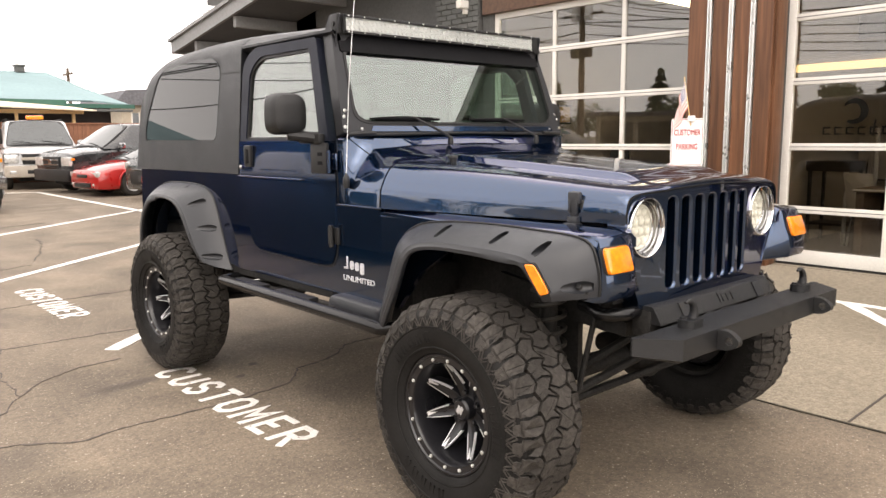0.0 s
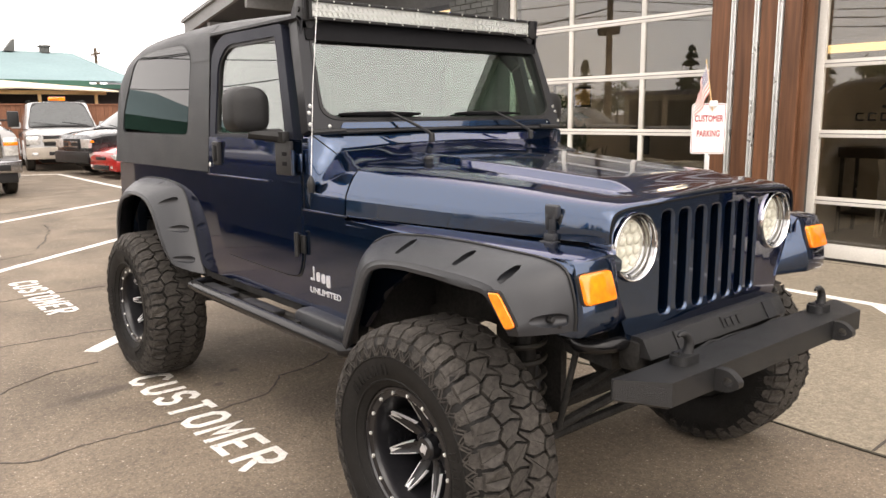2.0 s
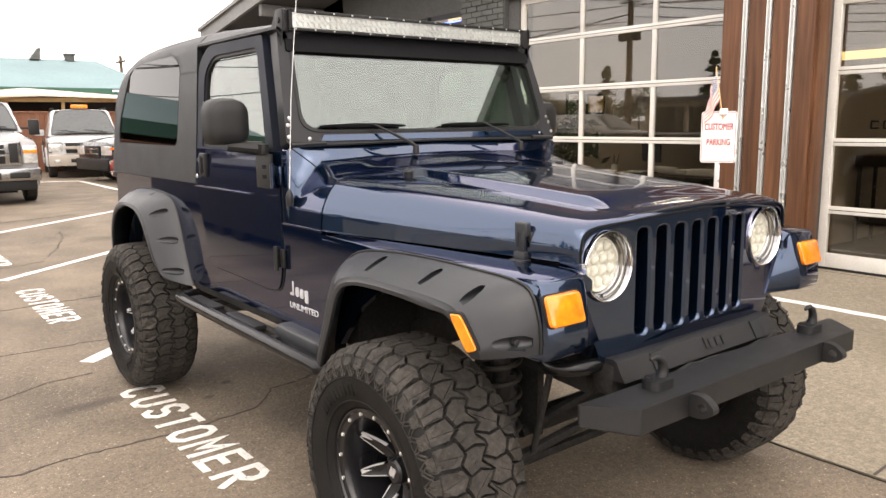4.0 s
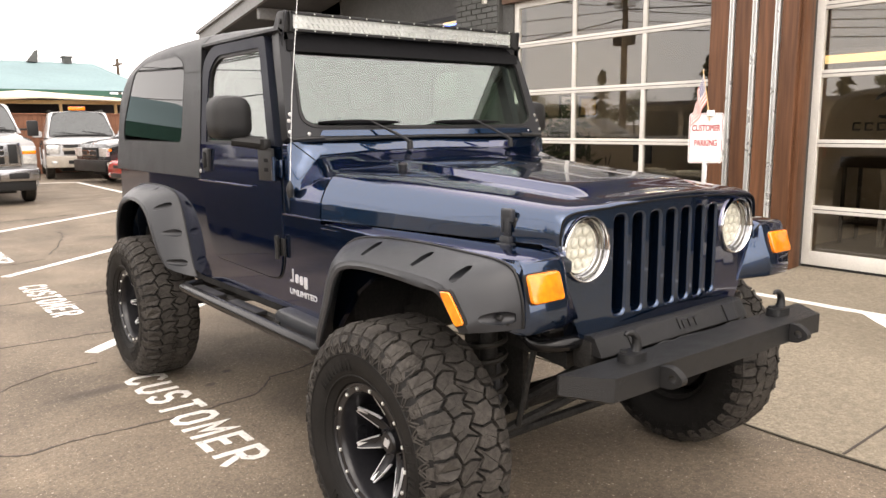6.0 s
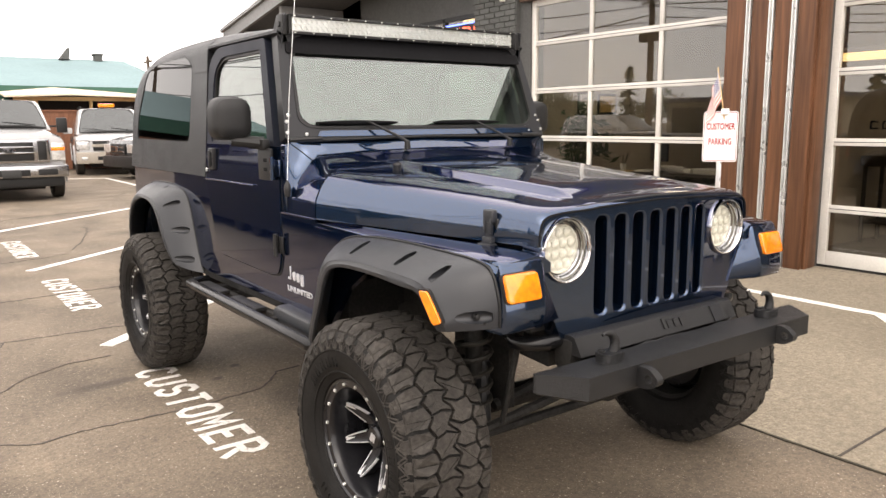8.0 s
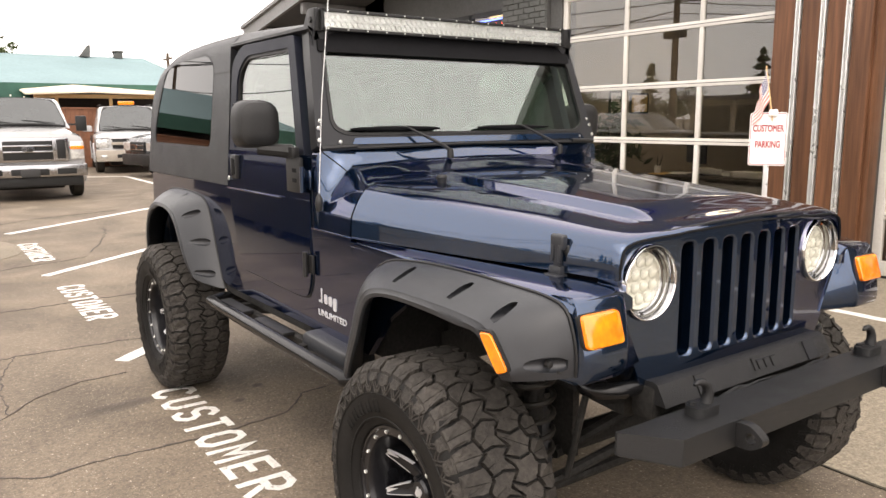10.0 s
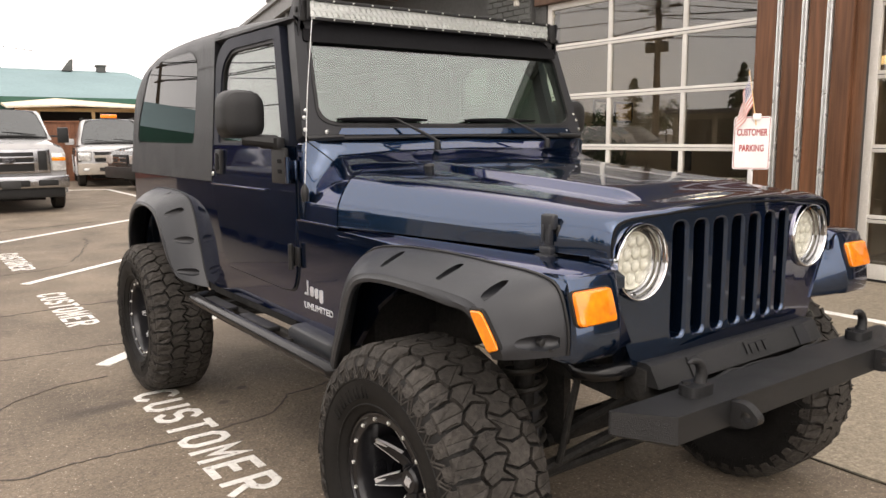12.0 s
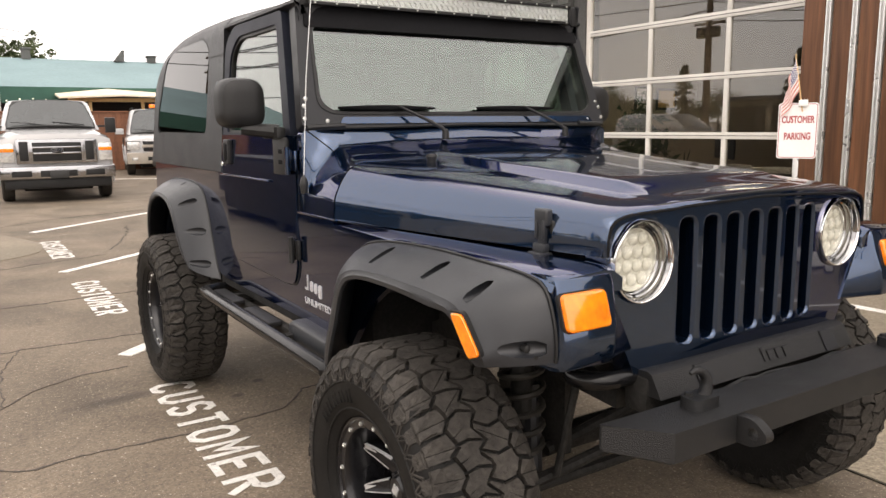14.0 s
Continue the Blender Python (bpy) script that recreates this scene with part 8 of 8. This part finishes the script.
broadleaf(3.2, 60, 8.4, 1.7, 1)
broadleaf(1.2, 61, 9.0, 1.9, 2)
conifer(-0.6, 60.5, 8.9, 2.5, 4)
conifer(-2.6, 60, 9.4, 2.8, 3)
rng = random.Random(11)
for k in range(16):
    conifer(-38 + rng.uniform(-4, 4), -30 + k * 6.2 + rng.uniform(-1.5, 1.5), rng.uniform(3.8, 6.2), rng.uniform(1.3, 2.0), 20 + k)
for k in range(5):
    conifer(-36.5 + k % 2, 0.5 + k * 2.5, rng.uniform(8.2, 10), 2.3, 60 + k)
for k in range(9):
    broadleaf(-33 + rng.uniform(-3, 3), -26 + k * 10 + rng.uniform(-2, 2), rng.uniform(3.4, 5.2), rng.uniform(1.8, 2.6), 50 + k)
# dark hedge beyond the building's end, added out of view to darken paint reflections
rng = random.Random(31)
verts, faces = [], []
for k in range(6000):
    p = Vector((rng.uniform(-26, -14.8), rng.uniform(30.6, 32.2), rng.uniform(0.0, 2.7)))
    u, v = (Vector((rng.gauss(0, 1), rng.gauss(0, 1), rng.gauss(0, 1))).normalized() * rng.uniform(0.08, 0.16) for q in (0, 1))
    n = len(verts)
    verts += [tuple(p - u), tuple(p + u), tuple(p + v)]
    faces.append((n, n + 1, n + 2))
n = len(verts)
verts += [(x, y, z) for x in (-25.8, -15.0) for y in (30.9, 31.9) for z in (0.0, 2.5)]
faces += [tuple(n + q for q in f) for f in ((0, 1, 3, 2), (4, 6, 7, 5), (0, 4, 5, 1), (2, 3, 7, 6), (1, 5, 7, 3), (0, 2, 6, 4))]
me = bpy.data.meshes.new("hedge")
me.from_pydata(verts, [], faces)
me.materials.append(NEEDLE)
tagged(new("hedge", me), "added dense dark green hedge out of view, darkening the paint reflections", "hedge", kind="stuff")
# low shops across the road
shop = thing("shop_row", "low beige shop building across the road", "building")
part("wall", boxes(((-31, 17, 0), (-25, 26, 2.5)), ((-31, -22, 0), (-26, -4, 2.5))), SIDING, shop)
part("roof", boxes(((-31.4, 16.6, 2.5), (-24.6, 26.4, 2.75), 0.02), ((-31.4, -22.4, 2.5), (-25.6, -3.6, 2.75), 0.02)), SHINGLE, shop)
for y in (17.8, 20.8, 23.4):
    part("window", boxes(((-25.02, y, 0.8), (-24.96, y + 2.2, 2.2))), CAR_GLASS, shop)

# ---- customer parking sign with a small flag ----
sign = thing("parking_sign", "white customer parking sign with red lettering on a steel post", "sign", pose(4.31, 2.10, 0, 0, 0, -60))
plate_poly = rounded([(-0.155, 1.105), (0.155, 1.105), (0.155, 1.575), (-0.155, 1.575)], 0.03, 4)
part("sign_plate", prism(bmesh.new(), plate_poly, "y", -0.004, 0.0), SIGN_WHITE, sign)
o_ = rounded([(-0.147, 1.113), (0.147, 1.113), (0.147, 1.567), (-0.147, 1.567)], 0.026, 4)
i_ = rounded([(-0.1425, 1.1175), (0.1425, 1.1175), (0.1425, 1.5625), (-0.1425, 1.5625)], 0.022, 4)
bm = bmesh.new()
outer = [bm.verts.new((x, -0.0055, z)) for x, z in o_]
inner = [bm.verts.new((x, -0.0055, z)) for x, z in i_]
for k in range(len(outer)):
    j = (k + 1) % len(outer)
    bm.faces.new((outer[k], outer[j], inner[j], inner[k]))
part("red_border", bm, SIGN_RED, sign)
for word, z, w in (("CUSTOMER", 1.432, 0.255), ("PARKING", 1.292, 0.205)):
    t = lettering("sign_word", word, 0.075, SIGN_RED, pose(0, -0.0052, z, 90, 0, 0), sign, 0.0008, 1.0, 0.0022)
    xs = [v.co.x for v in t.data.vertices]
    ys = [v.co.y for v in t.data.vertices]
    t.data.transform(Matrix.Diagonal((w / (max(xs) - min(xs)), 0.062 / (max(ys) - min(ys)), 1, 1)))
for z in (1.14, 1.545):
    part("bolt", lathe(bmesh.new(), [(0, 0.007), (-0.008, 0.006), (-0.009, 0.0)], "y", 8, (0, 0, z)), SCREW, sign)
part("post", boxes(((-0.022, 0.002, 0.05), (0.022, 0.035, 1.56), 0.004)), STEEL, sign)

FLAG_WHITE = mat("flag_white", (0.78, 0.74, 0.72), 0.8, fine=(60, 0.05))
FLAG_RED = mat("flag_red", (0.58, 0.22, 0.19), 0.8, fine=(60, 0.05))
FLAG_BLUE = mat("flag_blue", (0.05, 0.06, 0.20), 0.8, fine=(60, 0.08))
flag = thing("small_flag", "small striped flag drooping from a stick clipped to the sign", "flag", pose(4.31, 2.10, 0, 0, 0, -60))
part("stick", tube(bmesh.new(), [(0.03, -0.012, 1.50), (-0.005, -0.02, 1.72), (-0.045, -0.03, 1.955)], 0.005, 8), PINE, flag)
part("tip", lathe(bmesh.new(), [(-0.012, 0.0), (0.0, 0.009), (0.014, 0.0)], "z", 8, (-0.045, -0.03, 1.965)), PINE, flag)
part("clip", boxes(((0.0, -0.03, 1.545), (0.07, 0.01, 1.60), 0.006)), SIGN_WHITE, flag)
cols_ = 14


def cloth(u, v):
    """A hanging flag: u along the stick from the top, v out along the stripes; it droops in folds."""
    top = Vector((-0.042, -0.032, 1.945))
    along = Vector((0.045, 0.012, -0.26)) * u
    out = Vector((-0.075 - 0.075 * u, -0.02 + 0.035 * math.sin(7 * v + 3 * u), -0.30)) * v
    fold = Vector((0.018 * math.sin(9 * v + 2.2 * u), -0.016 * math.cos(8 * v), 0))
    return top + along + out * (0.92 - 0.15 * u) + fold * v


for i in range(13):
    bm = bmesh.new()
    rows = []
    for j in range(cols_ + 1):
        v = j / cols_
        rows.append([cloth(i / 13, v), cloth((i + 1) / 13, v)])
    vs = [[bm.verts.new(p) for p in r] for r in rows]
    start = 6 if i < 7 else 0
    for j in range(start, cols_):
        bm.faces.new((vs[j][0], vs[j][1], vs[j + 1][1], vs[j + 1][0]))
    bmesh.ops.delete(bm, geom=[v for v in bm.verts if not v.link_faces], context="VERTS")
    part("stripe", bm, FLAG_RED if i % 2 == 0 else FLAG_WHITE, flag)
bm = bmesh.new()
grid = [[bm.verts.new(cloth(7 / 13 * a / 6, 6 / cols_ * b / 6)) for b in range(7)] for a in range(7)]
for a in range(6):
    for b in range(6):
        bm.faces.new((grid[a][b], grid[a][b + 1], grid[a + 1][b + 1], grid[a + 1][b]))
part("canton", bm, FLAG_BLUE, flag)
bm = bmesh.new()
for a in range(5):
    for b in range(6):
        p = cloth(7 / 13 * (a + 0.5) / 5, 6 / cols_ * (b + 0.3 + 0.4 * (a % 2)) / 6)
        box(bm, p - Vector((0.005, 0.006, 0.005)), p + Vector((0.005, 0.0015, 0.005)))
part("star_dots", bm, FLAG_WHITE, flag)["kind"] = "stuff"

# ---- neon sign in the office window ----
NEON_RED = glow("neon_red", (1.0, 0.10, 0.05), 3.5)
NEON_BLUE = glow("neon_blue", (0.15, 0.25, 1.0), 3.0)
neon = thing("neon_sign", "red neon OPEN sign framed by a blue tube", "neon sign", pose(5.03, 6.98, 2.78, 0, 0, -90))
part("backing", boxes(((-0.38, 0.02, -0.17), (0.38, 0.04, 0.17))), BLACK, neon)
part("blue_tube", tube(bmesh.new(), [(-0.36, 0, -0.15), (-0.36, 0, 0.15), (0.36, 0, 0.15), (0.36, 0, -0.15), (-0.355, 0, -0.15)], 0.012, 8), NEON_BLUE, neon)
t = lettering("red_letters", "OPEN", 0.26, NEON_RED, pose(0, 0.0, 0.0, 90, 0, 0), neon, 0.006)

# floodlight under the eave and camera by the header
fl = thing("flood_lamp", "grey flood lamp on the roof edge", "lamp", pose(4.3, 12.3, 3.86))
part("head", boxes(((-0.22, -0.12, -0.06), (0.22, 0.12, 0.10), 0.03)), STEEL, fl)
part("bracket", tube(bmesh.new(), [(0, 0, -0.06), (0.0, 0.05, -0.42)], 0.02, 8), STEEL, fl)
cm = thing("security_camera", "small pale security camera on the column", "camera", pose(4.86, 5.9, 3.22))
part("housing", boxes(((-0.10, -0.05, -0.05), (0.06, 0.05, 0.06), 0.015)), ALU_WHITE, cm)
part("mount", boxes(((0.0, -0.03, -0.12), (0.08, 0.03, -0.05), 0.01)), ALU_WHITE, cm)

# ---- showroom furniture behind the glass ----
DARK_WOOD = mat("dark_desk", (0.05, 0.035, 0.028), 0.4, fine=(20, 0.2))
PAPER = mat("paper", (0.75, 0.73, 0.68), 0.8)


def desk(x, y, w, rz=0):
    d = thing("desk", "dark wooden office desk in the showroom", "desk", pose(x, y, 0.1, 0, 0, rz), group="desks")
    part("top", boxes(((-w / 2, -0.38, 0.72), (w / 2, 0.38, 0.76), 0.006)), DARK_WOOD, d)
    for s in (-1, 1):
        part("side_panel", boxes(((s * (w / 2 - 0.04), -0.34, 0.0), (s * (w / 2), 0.34, 0.72))), DARK_WOOD, d)
    part("front_panel", boxes(((-w / 2 + 0.04, -0.30, 0.2), (w / 2 - 0.04, -0.28, 0.72))), DARK_WOOD, d)
    return d


def chair(x, y, rz):
    c = thing("office_chair", "pale moulded chair on thin legs", "chair", pose(x, y, 0.1, 0, 0, rz), group="showroom chairs")
    part("seat", boxes(((-0.22, -0.22, 0.42), (0.22, 0.22, 0.46), 0.02)), PAPER, c)
    bm = boxes(((-0.21, 0.0, 0.0), (0.21, 0.03, 0.42), 0.015))
    bmesh.ops.transform(bm, verts=bm.verts, matrix=pose(0, 0.2, 0.46, -12))
    part("backrest", bm, PAPER, c)
    for a in (-0.18, 0.18):
        for b in (-0.18, 0.18):
            part("leg", tube(bmesh.new(), [(a, b, 0.43), (a * 1.15, b * 1.15, 0.0)], 0.012, 6), STEEL, c)
    return c


desk(6.0, 3.4, 1.7, 90)
desk(7.2, 0.1, 1.8, 90)
chair(6.9, 1.15, 60)
chair(6.7, -0.7, 100)
for k, (x, y, a) in enumerate(((5.9, 3.0, 10), (5.95, 3.5, -20), (6.05, 4.0, 30), (7.1, 0.3, 12))):
    p = finish("paper_stack", boxes(((-0.15, -0.11, 0), (0.15, 0.11, 0.03 + 0.015 * k), 0.002)), PAPER)
    p.matrix_world = pose(x, y, 0.861, 0, 0, a)
    tagged(p, "loose stack of white papers on a desk", "papers", group="paper stacks")
for x, y in ((5.75, 3.9),):
    mon = thing("computer_screen", "dark flat computer screen on a stand", "monitor", pose(x, y, 0.86, 0, 0, 60))
    part("panel", boxes(((-0.26, -0.02, 0.14), (0.26, 0.01, 0.46), 0.006)), BLACK, mon)
    part("stand", boxes(((-0.1, -0.06, 0.0), (0.1, 0.08, 0.015)), ((-0.02, 0.0, 0.015), (0.02, 0.03, 0.2))), BLACK, mon)
cab = thing("cabinet", "tall dark display cabinet", "cabinet", pose(8.9, 1.0, 0.1))
part("body", boxes(((0, -0.5, 0), (0.4, 0.5, 1.6), 0.01)), DARK_WOOD, cab)
for z in (0.5, 0.95, 1.4):
    part("shelf_edge", boxes(((-0.012, -0.47, z), (0.0, 0.47, z + 0.025))), STEEL, cab)
brd = thing("white_board", "white board leaning by the showroom wall", "board", pose(8.2, -0.35, 0.1))
part("panel", boxes(((0, -0.45, 0.75), (0.03, 0.45, 1.45), 0.005)), PAPER, brd)
part("leg", boxes(((0.0, -0.42, 0.0), (0.03, -0.38, 0.75)), ((0.0, 0.38, 0.0), (0.03, 0.42, 0.75))), STEEL, brd)
pl = thing("potted_plant", "leafy green plant in a dark pot", "plant", pose(5.75, 5.1, 0.1))
part("pot", lathe(bmesh.new(), [(0.0, 0.0), (0.0, 0.16), (0.42, 0.22), (0.42, 0.19), (0.36, 0.0)], "z", 20), BLACK, pl)
rng = random.Random(77)
verts, faces = [], []
for k in range(170):
    a, e, r = rng.uniform(0, 6.28), rng.uniform(-0.3, 1.4), rng.uniform(0.1, 0.42)
    p = Vector((math.cos(a) * math.cos(e) * r, math.sin(a) * math.cos(e) * r, 1.0 + math.sin(e) * r * 1.3))
    d = Vector((rng.gauss(0, 1), rng.gauss(0, 1), rng.gauss(0, 0.6))).normalized() * 0.10
    w_ = d.cross(Vector((rng.gauss(0, 1), rng.gauss(0, 1), rng.gauss(0, 1)))).normalized() * 0.03
    n = len(verts)
    verts += [tuple(p - d), tuple(p + w_), tuple(p + d), tuple(p - w_)]
    faces.append((n, n + 1, n + 2, n + 3))
me = bpy.data.meshes.new("leaves")
me.from_pydata(verts, [], faces)
me.materials.append(LEAF)
lv = new("leaves", me)
lv.parent = pl
part("stem", tube(bmesh.new(), [(0, 0, 0.36), (0.02, 0.01, 0.7), (0, 0, 1.1)], 0.02, 6), BARK, pl)
# window decal: a dark round emblem and plain bars where the shop's name stands
dec = thing("window_emblem", "dark round emblem and lettering bars on the showroom glass", "decal", pose(5.078, 0.0, 0))
DECAL = mat("dark_decal", (0.005, 0.005, 0.005), 0.8)
arc = bmesh.new()
for k in range(22):
    a0, a1 = 0.5 + k * 0.22, 0.5 + (k + 1) * 0.22
    w0, w1 = 0.02 + 0.045 * math.sin(k / 22 * math.pi), 0.02 + 0.045 * math.sin((k + 1) / 22 * math.pi)
    ring_bridge(arc, [[(x, 0.82 + 0.118 * math.cos(a0), 1.62 + 0.118 * math.sin(a0)), (x, 0.82 + (0.118 - w0) * math.cos(a0), 1.62 + (0.118 - w0) * math.sin(a0)), (x, 0.82 + (0.118 - w1) * math.cos(a1), 1.62 + (0.118 - w1) * math.sin(a1)), (x, 0.82 + 0.118 * math.cos(a1), 1.62 + 0.118 * math.sin(a1))] for x in (0.0, 0.002)])
part("emblem_ring", arc, DECAL, dec)
for k in range(7):
    y = 1.10 - k * 0.105
    part("letter_bar", boxes(((0, y - 0.07, 1.40), (0.002, y, 1.415)), ((0, y - 0.016, 1.40), (0.002, y, 1.475)), ((0, y - 0.07, 1.46), (0.002, y, 1.475))), DECAL, dec)
part("dark_panel", boxes(((0.004, 0.2, 2.28), (0.006, 0.84, 2.50))), DECAL, dec)

# ---- bricks of the grey column ----
brick_me = {}


def brick_mesh(width):
    """One brick mesh for each width in use."""
    key = round(width, 3)
    if key not in brick_me:
        me = bpy.data.meshes.new("brick")
        tb = boxes(((0, 0, 0), (0.03, key, 0.066), 0.004, 1))
        tb.to_mesh(me)
        tb.free()
        me.materials.append(GREY_PAINT)
        brick_me[key] = me
    return brick_me[key]


rng = random.Random(31)
for c in range(56):
    z = 0.01 + c * 0.0745
    for k in range(6):
        y = 5.672 + (0.0 if c % 2 else -0.1065) + k * 0.2135
        ya, yb = max(y, 5.672), min(y + 0.204, 6.545)
        if yb - ya < 0.03:
            continue
        b = new("brick", brick_mesh(yb - ya))
        b.parent = col
        b.location = (4.912 + rng.uniform(-0.002, 0.002), ya, z)
